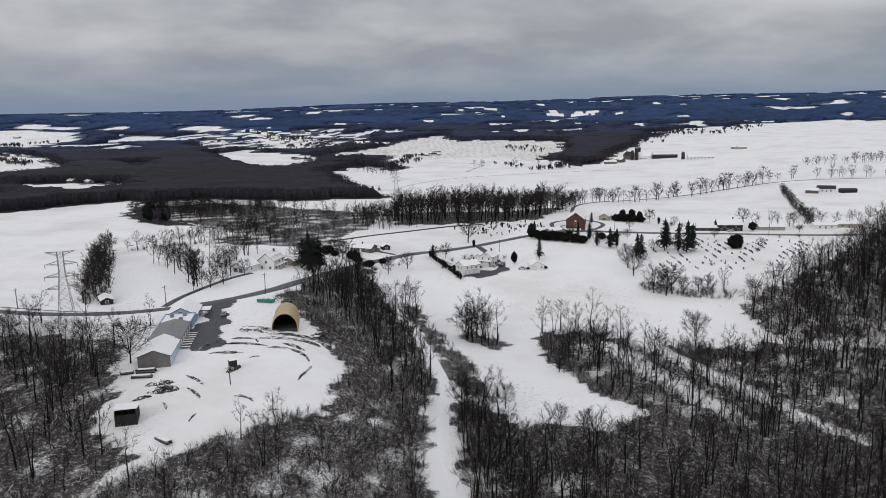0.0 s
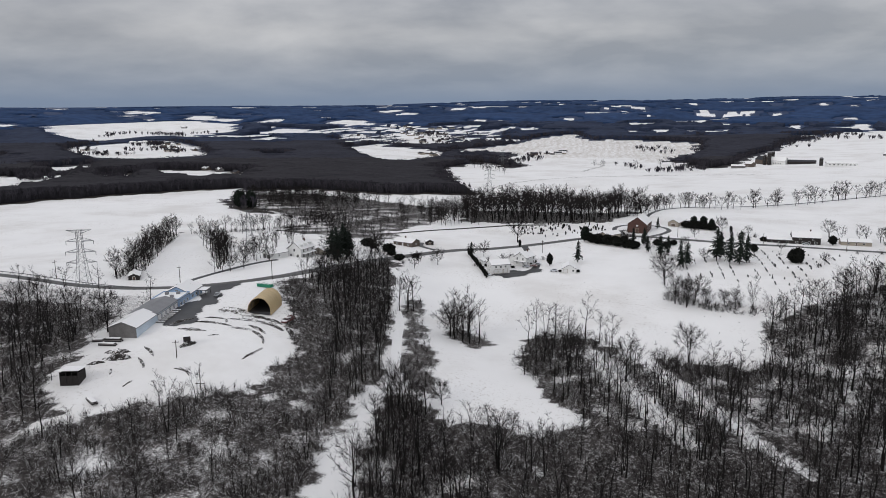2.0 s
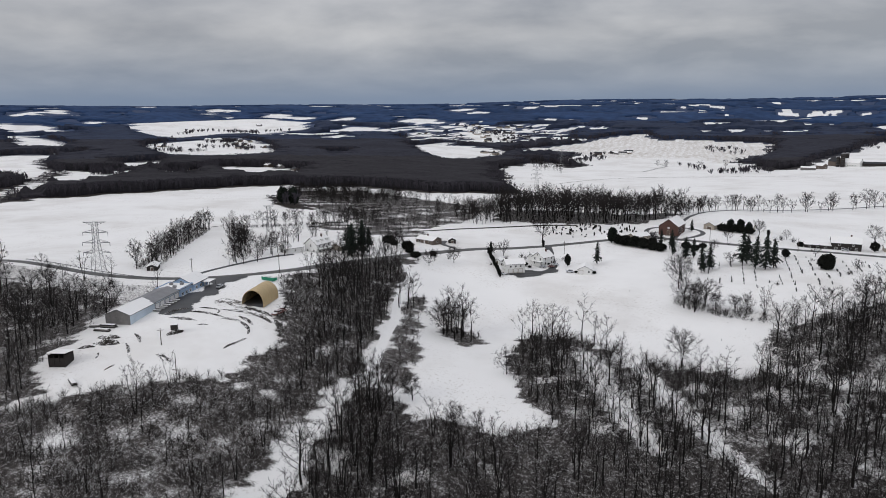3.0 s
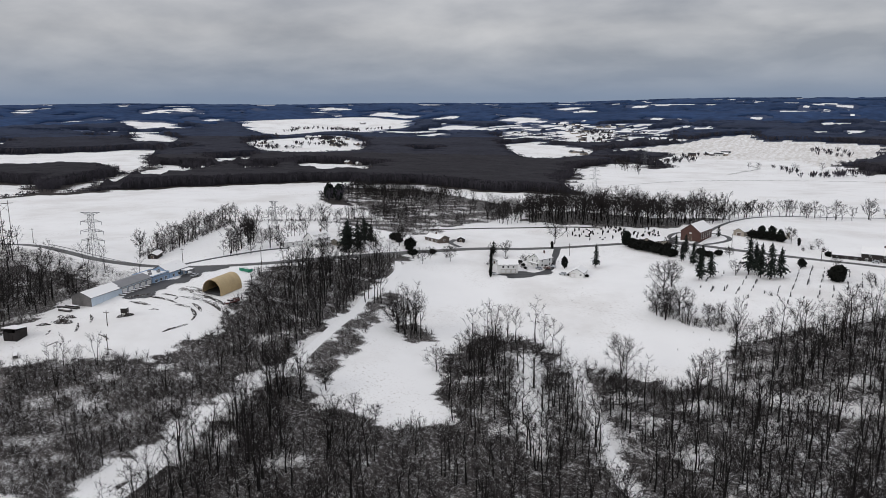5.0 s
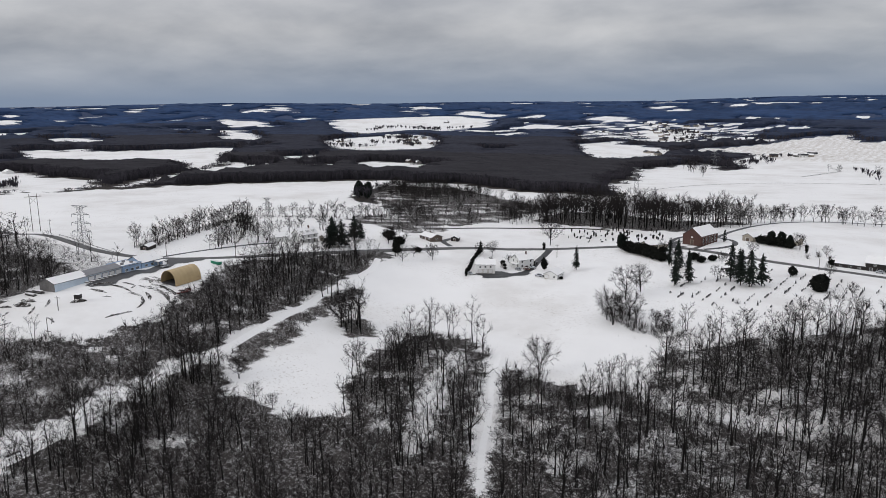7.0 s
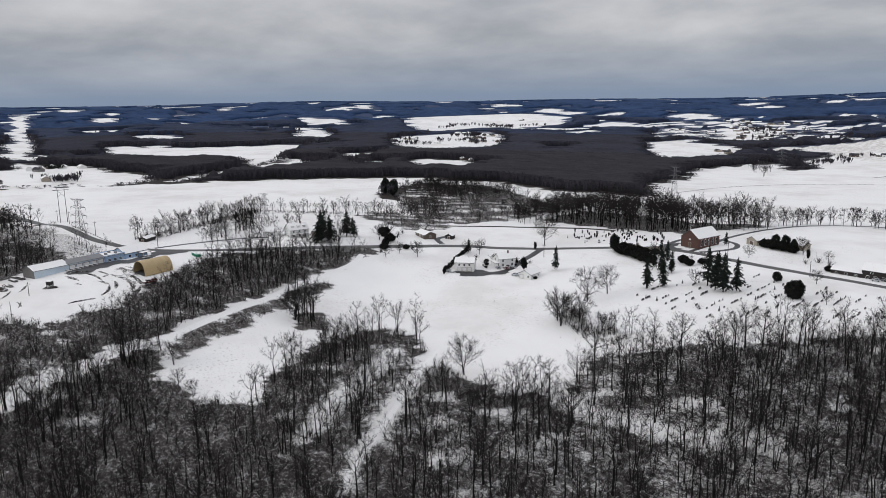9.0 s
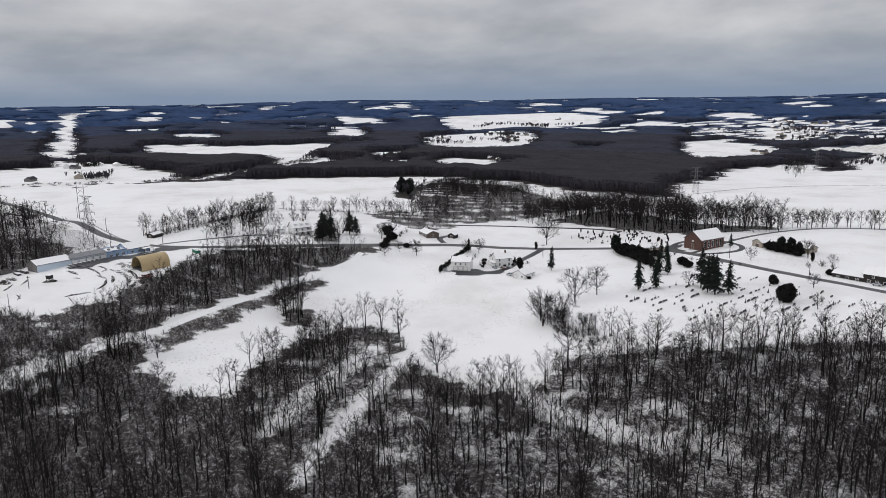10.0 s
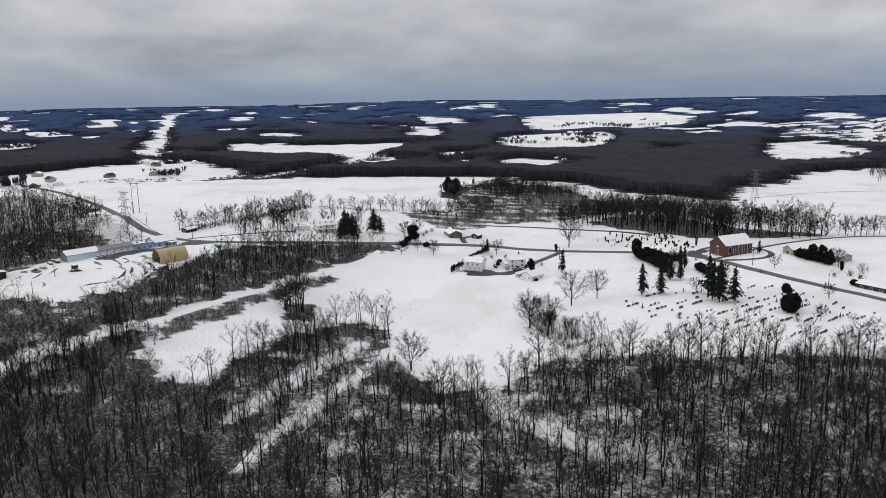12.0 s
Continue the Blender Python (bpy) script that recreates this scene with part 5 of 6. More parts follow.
for i in range(17):
    f = i / 16
    evergreen("column", None, None, None, -10 + 18.5 * f + hedge.uniform(-0.3, 0.3), 470 - 44 * f, i * 40, (0.8, 0.8, hedge.uniform(0.6, 0.85)), "clipped arborvitae in a row bordering the white house", "arborvitae row", "evergreen_bush")
for i, (x, y, s) in enumerate([(66, 540, 1.0), (72, 537, 1.1), (78, 535, 1.1), (84, 534, 1.0), (90, 536, 0.9), (-74, 456, 1.2), (-56, 444, 1.2), (-68, 450, 0.8), (68, 530, 1.3), (73, 527, 1.4), (79, 525, 1.4), (85, 522, 1.3), (91, 519, 1.3), (96, 516, 1.2), (138, 594, 1.2), (144, 593, 1.4), (150, 592, 1.3), (156, 590, 1.1),
                               (112, 528, 1.0), (118, 524, 0.9), (123, 531, 0.8), (-45, 428, 0.9), (-52, 436, 0.8), (-38, 441, 0.7), (186, 556, 0.7)]):
    evergreen("bush%d" % (i % 2), lambda i=i: leafy_arrays(241 + i % 2, 3.2, 2.1, 600, 0.5, 0.1), CEDAR, (2.5, 0.15), x, y, i * 67, s, "dark spreading evergreen shrub on snow", "evergreen shrubs", "evergreen_bush")
for i, (x, y, s) in enumerate([(28, 455, 0.32), (31, 459, 0.36), (18, 455, 0.4), (21, 450.5, 0.3), (14, 460, 0.45), (33, 464, 0.38), (19, 467, 0.5), (30, 470, 0.4), (5, 448, 0.4), (2, 456, 0.45), (61, 446, 0.35), (50, 446, 0.3)]):
    evergreen("bush%d" % (i % 2), None, None, None, x, y, i * 67, s, "small dark clipped shrub beside the white house", "garden evergreens", "evergreen_bush")

# shrubs round the white homestead and the church
SHRUB_MESHES = [mesh_from("twig_tuft", *bush_arrays(260 + i, 2.6, 1.7, 90, 0.045), SHRUB) for i in range(3)]
for i, (x, y, s) in enumerate([(15, 457, 1.0), (18, 452, 0.8), (29, 456, 0.9), (31, 463, 1.0), (15, 466, 1.1), (33, 469, 0.9), (-2, 446, 0.8), (38, 473, 0.9), (17, 473, 1.2), (27, 474, 1.1), (22, 450, 0.7), (12, 470, 1.3),
                               (4, 462, 1.0), (70, 528, 1.0), (84, 522, 1.1), (112, 540, 0.9), (128, 538, 1.0), (176, 574, 1.6), (183, 570, 1.4), (171, 566, 1.2), (-41, 421, 1.0), (-28, 441, 0.9), (200, 470, 1.1), (186, 505, 0.8),
                               (160, 440, 1.0), (236, 520, 0.9), (252, 524, 1.1), (98, 545, 0.8), (140, 545, 0.8), (-60, 455, 1.1), (-66, 462, 1.2), (-70, 470, 1.2)]):
    ob = thing("shrub", x, y, i * 37, label="leafless brown shrub poking from the snow", category="shrub", group="garden shrubs")
    ob.scale = (s, s, s)
    new("twig_tuft", SHRUB_MESHES[i % 3]).parent = ob


# ---- buildings ----
def gable_walls(w, d, eave, ridge, t=0.25):
    """Four walls under a gable as one shell: width across x, ridge along y."""
    bm = bmesh.new()
    o = [(-w / 2, -0.6), (w / 2, -0.6), (w / 2, eave), (0, ridge), (-w / 2, eave)]
    rings = [[bm.verts.new((x, y, z)) for x, z in o] for y in (-d / 2, d / 2)]
    bm.faces.new(rings[0])
    bm.faces.new(rings[1][::-1])
    for i in (0, 1, 4):
        j = (i + 1) % 5
        bm.faces.new((rings[0][i], rings[0][j], rings[1][j], rings[1][i]))
    return bm


def roof_slab(w, d, eave, ridge, side, over=0.45, thick=0.22):
    """One slope of a gable roof, with thickness and overhang."""
    bm = bmesh.new()
    k = (ridge - eave) / (w / 2)
    prof = [(0, ridge + thick + 0.02), (side * (w / 2 + over), eave - over * k + thick + 0.02), (side * (w / 2 + over), eave - over * k + 0.02), (0, ridge + 0.02)]
    rings = [[bm.verts.new((x, y, z)) for x, z in prof] for y in (-d / 2 - over, d / 2 + over)]
    bm.faces.new(rings[0])
    bm.faces.new(rings[1][::-1])
    for i in range(4):
        j = (i + 1) % 4
        bm.faces.new((rings[0][i], rings[0][j], rings[1][j], rings[1][i]))
    return bm


def opening(parent, face, u, z, w, h, W, D, name="window", pane=None, frame_mat=None, label=""):
    """A window or door on a face (S, N: the gables; E, W: the long sides): frame proud, pane set into it."""
    turn = {"S": 0, "E": 90, "N": 180, "W": 270}[face]
    dist = D / 2 if face in "SN" else W / 2
    m = Matrix.Rotation(radians(turn), 4, "Z") @ Matrix.Translation((u, -dist, z))
    bm = bmesh.new()
    b = max(0.07, 0.08 * min(w, h))
    for cx, cz, sx, sz in ((0, h / 2 + b / 2, w + 2 * b, b), (0, -h / 2 - b / 2, w + 2 * b, b), (-w / 2 - b / 2, 0, b, h), (w / 2 + b / 2, 0, b, h)):
        bmesh.ops.create_cube(bm, size=1, matrix=Matrix.Translation((cx, -0.02, cz)) @ Matrix.Diagonal((sx, 0.12, sz, 1)))
    if name == "window" and w > 0.7:
        bmesh.ops.create_cube(bm, size=1, matrix=Matrix.Translation((0, -0.02, 0)) @ Matrix.Diagonal((w, 0.07, 0.06, 1)))
    bmesh.ops.transform(bm, matrix=m, verts=bm.verts)
    fr = part(name, bm, frame_mat or WHITE, parent, label)
    bm = bmesh.new()
    bmesh.ops.create_cube(bm, size=1, matrix=m @ Matrix.Translation((0, -0.01, 0)) @ Matrix.Diagonal((w, 0.05, h, 1)))
    part("pane" if name == "window" else "panel", bm, pane or GLASS, fr)
    return fr


def house(name, x, y, turn, w, d, eave, ridge, wall, roof, label, category="house", openings=(), chimney=None, group="", z=None, over=0.45):
    ob = thing(name, x, y, turn, z=z, label=label, category=category, group=group)
    part("wall", gable_walls(w, d, eave, ridge), wall, ob)
    for side in (-1, 1):
        part("roof_slope", roof_slab(w, d, eave, ridge, side, over), roof, ob)
    for o in openings:
        opening(ob, o[0], o[1], o[2], o[3], o[4], w, d, *o[5:])
    if chimney:
        bm = boxed(chimney[0], chimney[1], ridge - 1.2, 0.8, 0.8, 2.4, bevel=0.04)
        box(bm, chimney[0], chimney[1], ridge + 1.2, 1.0, 1.0, 0.15)
        part("chimney", bm, BRICK, ob)
    return ob


# workshops along the yard: one line of four joined sections
AX = Vector((-0.161, 0.987, 0))
NX = Vector((0.987, 0.161, 0))
O = Vector((-91.0, 233.7, 0))
TURN_W = 9.27


def along(s, across=-5.1):
    p = O + AX * s + NX * across
    return p.x, p.y


x, y = along(8.8)
house("workshop_shed", x, y, TURN_W, 10.3, 17.6, 3.7, 5.7, GREYWOOD, SNOWROOF, "grey board workshop with a snow-covered metal roof", "workshop",
      [("S", -1.2, 1.4, 2.6, 2.8, "door", GREYWOOD, GREYWOOD)], z=16.0)
shed = bpy.data.objects["workshop_shed"]
bm = boxed(5.17, 0, -0.4, 0.06, 17.6, 4.0)
part("cladding", bm, STEEL_W, shed, "pale blue-white steel side cladding")
for k in range(22):
    part("cladding_rib", boxed(5.22, -8.4 + k * 0.8, 0.0, 0.05, 0.06, 3.6), STEEL_W, shed)
x, y = along(27.8)
house("garage_row", x, y, TURN_W, 10.6, 20.4, 4.2, 5.5, STEEL_W, STEEL_G, "long white garage block with bay doors and grey roof", "garage",
      [("E", -8 + 4 * k, 1.75, 3.0, 3.1, "door", DOORW, STEEL_G) for k in range(5)], z=15.7)
x, y = along(44.0)
blue = thing("blue_workshop", x, y, TURN_W, 15.9, "pale blue flat-roofed workshop with snow on the parapet roof", "workshop")
part("wall", boxed(0, 0, -0.5, 11.2, 12.0, 4.3, bevel=0.03), STEEL_B, blue)
part("roof", boxed(0, 0, 3.8, 11.6, 12.4, 0.3, bevel=0.05), SNOWROOF, blue, "flat roof under patchy snow")
bm = bmesh.new()
for sx in (-1, 1):
    box(bm, sx * 5.6, 0, 3.7, 0.25, 12.4, 0.8)
    box(bm, 0, sx * 6.1, 3.7, 11.0, 0.25, 0.8)
part("parapet", bm, STEEL_B, blue)
for k, (sx, sy) in enumerate(((-2.5, 2), (1.5, -2.5), (2, 3))):
    part("roof_vent", boxed(sx, sy, 4.1, 1.4, 1.2, 1.0, bevel=0.06), STEEL_G, blue)
for u in (-3.5, 0, 3.5):
    opening(blue, "E", u, 1.7, 1.8, 1.2, 11.2, 12.0)
for k in range(14):
    part("cladding_rib", boxed(5.64, -5.7 + k * 0.88, 0, 0.05, 0.07, 3.6), STEEL_B, blue)
x, y = along(57.2)
house("gabled_workshop", x, y, TURN_W, 11.4, 14.0, 3.4, 6.2, STEEL_B, ROOFMIX, "gabled end workshop with patchy snow on its dark roof", "workshop",
      [("E", -4, 1.6, 1.5, 1.1), ("E", 0, 1.6, 1.5, 1.1), ("E", 4, 1.1, 1.1, 2.2, "door", DOORW), ("N", 0, 1.3, 3.0, 2.6, "door", DOORW), ("S", 0, 4.3, 1.2, 0.8)], z=16.0)
canopy = thing("porch_canopy", *along(61.0, 2.6), TURN_W, 16.0, "low dark canopy with snow beside the gabled workshop", "canopy")
part("roof", boxed(0, 0, 2.7, 4.4, 6.2, 0.25, bevel=0.05), SNOWROOF, canopy)
for sx in (-1.9, 1.9):
    for sy in (-2.8, 2.8):
        part("post", boxed(sx, sy, -0.3, 0.15, 0.15, 3.0), DARKWOOD, canopy)

# arched hangar
hangar = thing("arched_hangar", -62.8, 280.9, 8.5, max(gz(px, py) for px in (-67, -62, -57) for py in (273, 281, 289)) + 0.05, "tan fabric arch hangar with a dark open front", "hangar")
R, TALL, LONG = 4.85, 6.1, 16.6
prof = []
for k in range(25):
    a = math.pi * k / 24
    prof.append((R * math.cos(a), TALL * max(0.0, math.sin(a)) ** 0.92))
bm = bmesh.new()
for s, off in ((1.0, 0), (0.965, 1)):
    rows = []
    for j in range(13):
        yy = -LONG / 2 + LONG * j / 12
        bulge = 1.0 + (0.012 if j % 2 else 0.0)
        rows.append([bm.verts.new((px * s * bulge, yy, pz * s * bulge - (1.2 if k in (0, 24) else 0))) for k, (px, pz) in enumerate(prof)])
    for j in range(12):
        for k in range(24):
            f = bm.faces.new((rows[j][k], rows[j][k + 1], rows[j + 1][k + 1], rows[j + 1][k]))
    if off == 0:
        outer = rows
    else:
        for k in range(24):
            bm.faces.new((outer[0][k], outer[0][k + 1], rows[0][k + 1], rows[0][k]))
cover = part("cover", bm, TAN, hangar)
bm = bmesh.new()
bm.faces.new([bm.verts.new((px * 0.98, LONG / 2 - 0.3, pz * 0.98 - (0.3 if k in (0, 24) else 0))) for k, (px, pz) in enumerate(prof)])
r = bmesh.ops.extrude_face_region(bm, geom=bm.faces[:])
bmesh.ops.translate(bm, vec=(0, 0.12, 0), verts=[v for v in r["geom"] if isinstance(v, bmesh.types.BMVert)])
part("rear_wall", bm, DARKWOOD, hangar, "dark rear wall inside the arch")
part("floor", boxed(0, 0, -1.2, 2 * R * 0.94, LONG - 0.2, 1.3), ASPHALT, hangar, "dark earth floor")
for j in range(5):
    bm = bmesh.new()
    for k in range(24):
        a, c = prof[k], prof[k + 1]
        yy = -LONG / 2 + 0.5 + j * 3.8
        rod(bm, (a[0] * 0.95, yy, a[1] * 0.95), (c[0] * 0.95, yy, c[1] * 0.95), 0.07, sides=4)
    part("rib", bm, GALV, hangar)

# open dark shed by the wood
lean = thing("pole_shed", -91.6, 200.0, 14, label="dark open timber shed under a snow-covered sloping roof", category="shed")
bm = boxed(0, 0, 0, 6.6, 6.4, 0.3, bevel=0.08)
bmesh.ops.transform(bm, matrix=Matrix.Translation((0, 0, 4.2)) @ Matrix.Rotation(radians(-7), 4, "X"), verts=bm.verts)
part("roof", bm, SNOW, lean, "thick snow on a sloping roof")
part("rear_wall", boxed(0, 2.7, -0.8, 5.8, 0.15, 4.4), DARKWOOD, lean)
for sx in (-2.9, 2.9):
    for k in range(9):
        part("board", boxed(sx, -2.4 + k * 0.6, -0.8, 0.1, 0.56, 4.55), DARKWOOD, lean)
for k in range(4):
    part("post", boxed(-2.8 + k * 1.87, -2.75, -0.8, 0.2, 0.2, 5.0), DARKWOOD, lean)
for k in range(9):
    part("board", boxed(-2.4 + k * 0.6, -2.62, -0.8, 0.56, 0.1, 3.7), DARKWOOD, lean)
# Invented stack of dark timber, added so the shed looks dark inside.
for k in range(12):
    bm = bmesh.new()
    rod(bm, (-2.4, -1.6 + (k % 4) * 0.8, 0.1 + (k // 4) * 0.6), (2.4, -1.6 + (k % 4) * 0.8, 0.1 + (k // 4) * 0.6), 0.34, 0.3, 8)
    part("filler_log", bm, DARKWOOD, lean)

# roadside house with garage
house("white_house", -94.5, 396.5, -14, 9.2, 13, 5.4, 9.0, WHITE, ROOFMIX, "white two-storey house with patchy snow on a dark roof",
      openings=[("S", -2.4, 1.6, 1.0, 1.5), ("S", 2.4, 1.6, 1.0, 1.5), ("S", 0, 4.6, 1.1, 1.4), ("E", -4, 1.5, 1.1, 1.5), ("E", 0, 1.5, 1.1, 1.5), ("E", 4, 1.2, 1.0, 2.2, "door", DOORD),
                ("E", -4, 4.2, 1.0, 1.2), ("E", 0, 4.2, 1.0, 1.2), ("E", 4, 4.2, 1.0, 1.2), ("W", 0, 4.2, 1.0, 1.2)], chimney=(0.4, 2.5), z=12.6)
wh = bpy.data.objects["white_house"]
part("porch_roof", boxed(5.6, 0, 2.6, 2.4, 12, 0.25, bevel=0.05), SNOWROOF, wh)
for k in range(4):
    part("porch_post", boxed(6.6, -5.4 + 3.6 * k, -0.5, 0.16, 0.16, 3.1), WHITE, wh)
for k in range(3):
    bm = boxed(2.5, -4 + 4 * k, 6.3, 1.9, 1.7, 1.5)
    box(bm, 2.7, -4 + 4 * k, 7.75, 2.4, 2.1, 0.2)
    part("dormer", bm, WHITE, wh)
house("garage", -105.2, 384.5, -32, 8.2, 11, 3.0, 5.2, WHITE, SNOWROOF, "white gabled garage with a snowy roof", "garage", [("S", -1.9, 1.2, 2.8, 2.3, "door", GREYWOOD), ("S", 1.9, 1.2, 2.8, 2.3, "door", GREYWOOD), ("E", 0, 1.5, 1, 1)])
house("garage", -86, 409, -14, 7, 9, 2.8, 4.4, BEIGE, SNOWROOF, "small beige outbuilding with a snowy roof", "shed", [("E", 0, 1.2, 1, 1)])
# low brown house across the road
house("ranch_house", -53, 476, 68, 9, 15, 2.7, 4.6, BROWNW, SNOWROOF, "low brown ranch house with a snowy roof", openings=[("W", -4.5, 1.5, 1.4, 1.1), ("W", 0, 1.2, 1.0, 2.1, "door", DOORW), ("W", 4.5, 1.5, 1.4, 1.1), ("S", 0, 1.5, 1.3, 1.1)], chimney=(0.3, 1.0))
house("shed", -40, 487, 20, 5, 6, 2.3, 3.6, DARKWOOD, SNOWROOF, "small dark shed by the brown house", "shed", [("S", 0, 1.0, 1.4, 1.9, "door", DOORD)])
# white homestead among hedges
house("carriage_house", 13.4, 440.2, -60, 8.2, 11.6, 5.3, 7.6, WHITE, SNOWROOF, "two-storey white garage house with a snowy roof", "house",
      [("S", -1.6, 3.9, 0.9, 1.1), ("S", 1.6, 3.9, 0.9, 1.1), ("S", 0, 1.4, 1.0, 1.1)] + [("E", -3.1 + 3.1 * k, 1.25, 2.4, 2.2, "door", DOORW, BEIGE) for k in range(3)] + [("E", -3.1 + 3.1 * k, 3.9, 1.0, 1.1) for k in range(3)]
      + [("W", -3, 3.9, 0.9, 1.1), ("W", 3, 3.9, 0.9, 1.1)])
fh = house("farmhouse", 27.4, 461.0, -28, 9, 11, 5.4, 8.6, WHITE, ROOFMIX, "white two-storey house with dark roof and a porch",
      openings=[("S", -2.6, 1.6, 1.1, 1.5), ("S", 2.6, 1.6, 1.1, 1.5), ("S", -2.2, 4.3, 1.0, 1.4), ("S", 2.2, 4.3, 1.0, 1.4), ("S", 0, 7.0, 0.7, 0.8), ("E", -3.2, 1.6, 1.1, 1.5), ("E", 3.2, 1.6, 1.1, 1.5), ("E", -3.2, 4.3, 1.0, 1.4),
                ("E", 3.2, 4.3, 1.0, 1.4), ("W", 0, 4.3, 1.0, 1.4), ("W", -3, 1.6, 1.0, 1.4)], chimney=(0.6, 2.0))
fh.scale = (0.96, 0.96, 0.94)
bm = gable_walls(5.5, 5.5, 4.6, 6.8)
bmesh.ops.translate(bm, vec=(-5.8, -2.0, 0), verts=bm.verts)
part("side_wing", bm, WHITE, fh)
for side in (-1, 1):
    bm = roof_slab(5.5, 5.5, 4.6, 6.8, side)
    bmesh.ops.translate(bm, vec=(-5.8, -2.0, 0), verts=bm.verts)
    part("roof_slope", bm, SNOWROOF, fh)
part("porch_roof", boxed(0, -6.7, 2.7, 8.6, 2.4, 0.25, bevel=0.05), SNOWROOF, fh)
for k in range(4):
    part("porch_post", boxed(-4 + 2.66 * k, -7.6, -0.5, 0.18, 0.18, 3.2), WHITE, fh)
house("white_shed", 55.3, 448.0, 4, 8.2, 10.5, 2.7, 4.9, WHITE, SNOWROOF, "low white gabled outbuilding with a snowy roof", "shed", [("S", -2.2, 1.2, 2.4, 2.1, "door", DOORW, BEIGE), ("S", 2.4, 1.5, 1.0, 1.0), ("E", -3, 1.4, 1.0, 0.9), ("E", 3, 1.4, 1.0, 0.9)])
house("cottage_shed", 1.2, 452, -6, 4.0, 5.0, 2.2, 3.4, WHITE, SNOWROOF, "tiny white garden shed with snow on the roof", "shed", [("S", 0, 1.0, 1.0, 1.8, "door", DOORD)])

# brick church
church = house("brick_church", 102.2, 575.8, -13, 13.4, 22, 7.1, 12.0, BRICK, SNOWROOF, "red brick country church with a snow-covered gable roof", "church", z=2.4, over=0.55,
               openings=[("E", -7.6 + 3.8 * k, 3.7, 1.5, 4.0) for k in range(5)] + [("W", -7.6 + 3.8 * k, 3.7, 1.5, 4.0) for k in range(5)])
opening(church, "S", 0, 1.9, 1.9, 3.6, 13.4, 22, "door", DOORD, BEIGE, "dark wooden church entrance")
part("transom", boxed(0, -11.1, 5.3, 1.6, 0.1, 0.9, bevel=0.05), WHITE, church)
for k in range(6):
    part("buttress", boxed(6.85, -10.3 + k * 3.9, -0.5, 0.4, 0.9, 7.2, bevel=0.05), BRICK, church)
    part("buttress", boxed(-6.85, -10.3 + k * 3.9, -0.5, 0.4, 0.9, 7.2, bevel=0.05), BRICK, church)
bm = boxed(0, -10.9, 12.1, 0.12, 0.12, 2.2)
box(bm, 0, -10.9, 13.4, 0.9, 0.12, 0.12)
part("cross", bm, WHITE, church)
part("step", boxed(0, -12.2, -0.3, 4.2, 2.2, 0.55, bevel=0.04), CONCRETE, church)
part("eaves_band", boxed(6.8, 0, 6.5, 0.2, 22, 0.35), WHITE, church)
house("church_hall", 80, 548, -40, 8, 15, 2.6, 4.6, BEIGE, SNOWROOF, "low hall under a snowy roof behind dark shrubs", "hall", [("S", 0, 1.2, 1.0, 2.0, "door", DOORD), ("E", 0, 1.5, 1.2, 1.0)], z=gz(80, 548) + 0.1)
house("garage", 131, 604, -20, 8, 16, 3.2, 5.4, BEIGE, SNOWROOF, "long pale garage with a snowy roof by the lane", "garage", [("S", 0, 1.2, 3, 2.2, "door", DOORD)])
house("ranch_house", 152, 606, 75, 9, 17, 2.8, 4.6, BEIGE, SNOWROOF, "beige house behind dark evergreens", openings=[("W", -4, 1.5, 1.3, 1.1), ("W", 4, 1.5, 1.3, 1.1), ("W", 0, 1.1, 1.0, 2.0, "door", DOORW)])

# houses along the road to the east
house("timber_house", 213.5, 556, 84, 10, 18, 5.2, 8.6, DARKWOOD, ROOFMIX, "dark brown two-storey house with pale gable trim", openings=[("W", -6, 1.6, 1.5, 1.4), ("W", -2, 1.6, 1.5, 1.4), ("W", 2, 1.6, 1.5, 1.4), ("W", 6, 1.6, 1.5, 1.4), ("W", -4, 4.1, 1.2, 1.2), ("W", 4, 4.1, 1.2, 1.2)], chimney=(1, -3), z=0.3)
house("timber_wing", 196.5, 556.5, 84, 8, 16, 3.0, 4.4, DARKWOOD, SNOWROOF, "low brown wing with pale posts and a snowy roof", "house", [("W", -5, 1.5, 1.4, 1.2), ("W", 0, 1.5, 1.4, 1.2), ("W", 5, 1.5, 1.4, 1.2)], z=0.2)
for k, (x, y, t, w, d, m, lab) in enumerate([(246, 558, 86, 8, 19, BEIGE, "beige roadside house with a snowy roof"), (288, 562, 88, 8.5, 17, WHITE, "white roadside house with a snowy roof"),
                                             (268, 560, 80, 5, 6, WHITE, "little white roadside cabin with a snowy roof"), (308, 566, 85, 8, 18, BEIGE, "beige roadside house beside bare trees")]):
    house("ranch_house", x, y, t, w, d, 2.7, 4.4, m, SNOWROOF, lab, openings=[("W", -d / 4, 1.5, 1.3, 1.1), ("W", d / 4, 1.5, 1.3, 1.1), ("W", 0, 1.1, 1.0, 2.0, "door", DOORD)])
house("hill_house", 402, 785, 70, 10, 17, 3.6, 6.4, WHITE, SHINGLE, "hillside house with dark roof among small trees", openings=[("W", -4, 1.6, 1.4, 1.2), ("W", 4, 1.6, 1.4, 1.2), ("W", 0, 1.2, 1.1, 2.1, "door", DOORD)])
house("barn", 384, 778, 60, 8, 12, 3.2, 5.4, BROWNW, SNOWROOF, "small brown barn on the hillside", "barn", [("S", 0, 1.5, 2.6, 2.8, "door", DARKWOOD)])
house("barn", 418, 772, 85, 7, 16, 2.8, 4.2, DARKWOOD, SHINGLE, "long dark shed on the hillside", "barn")

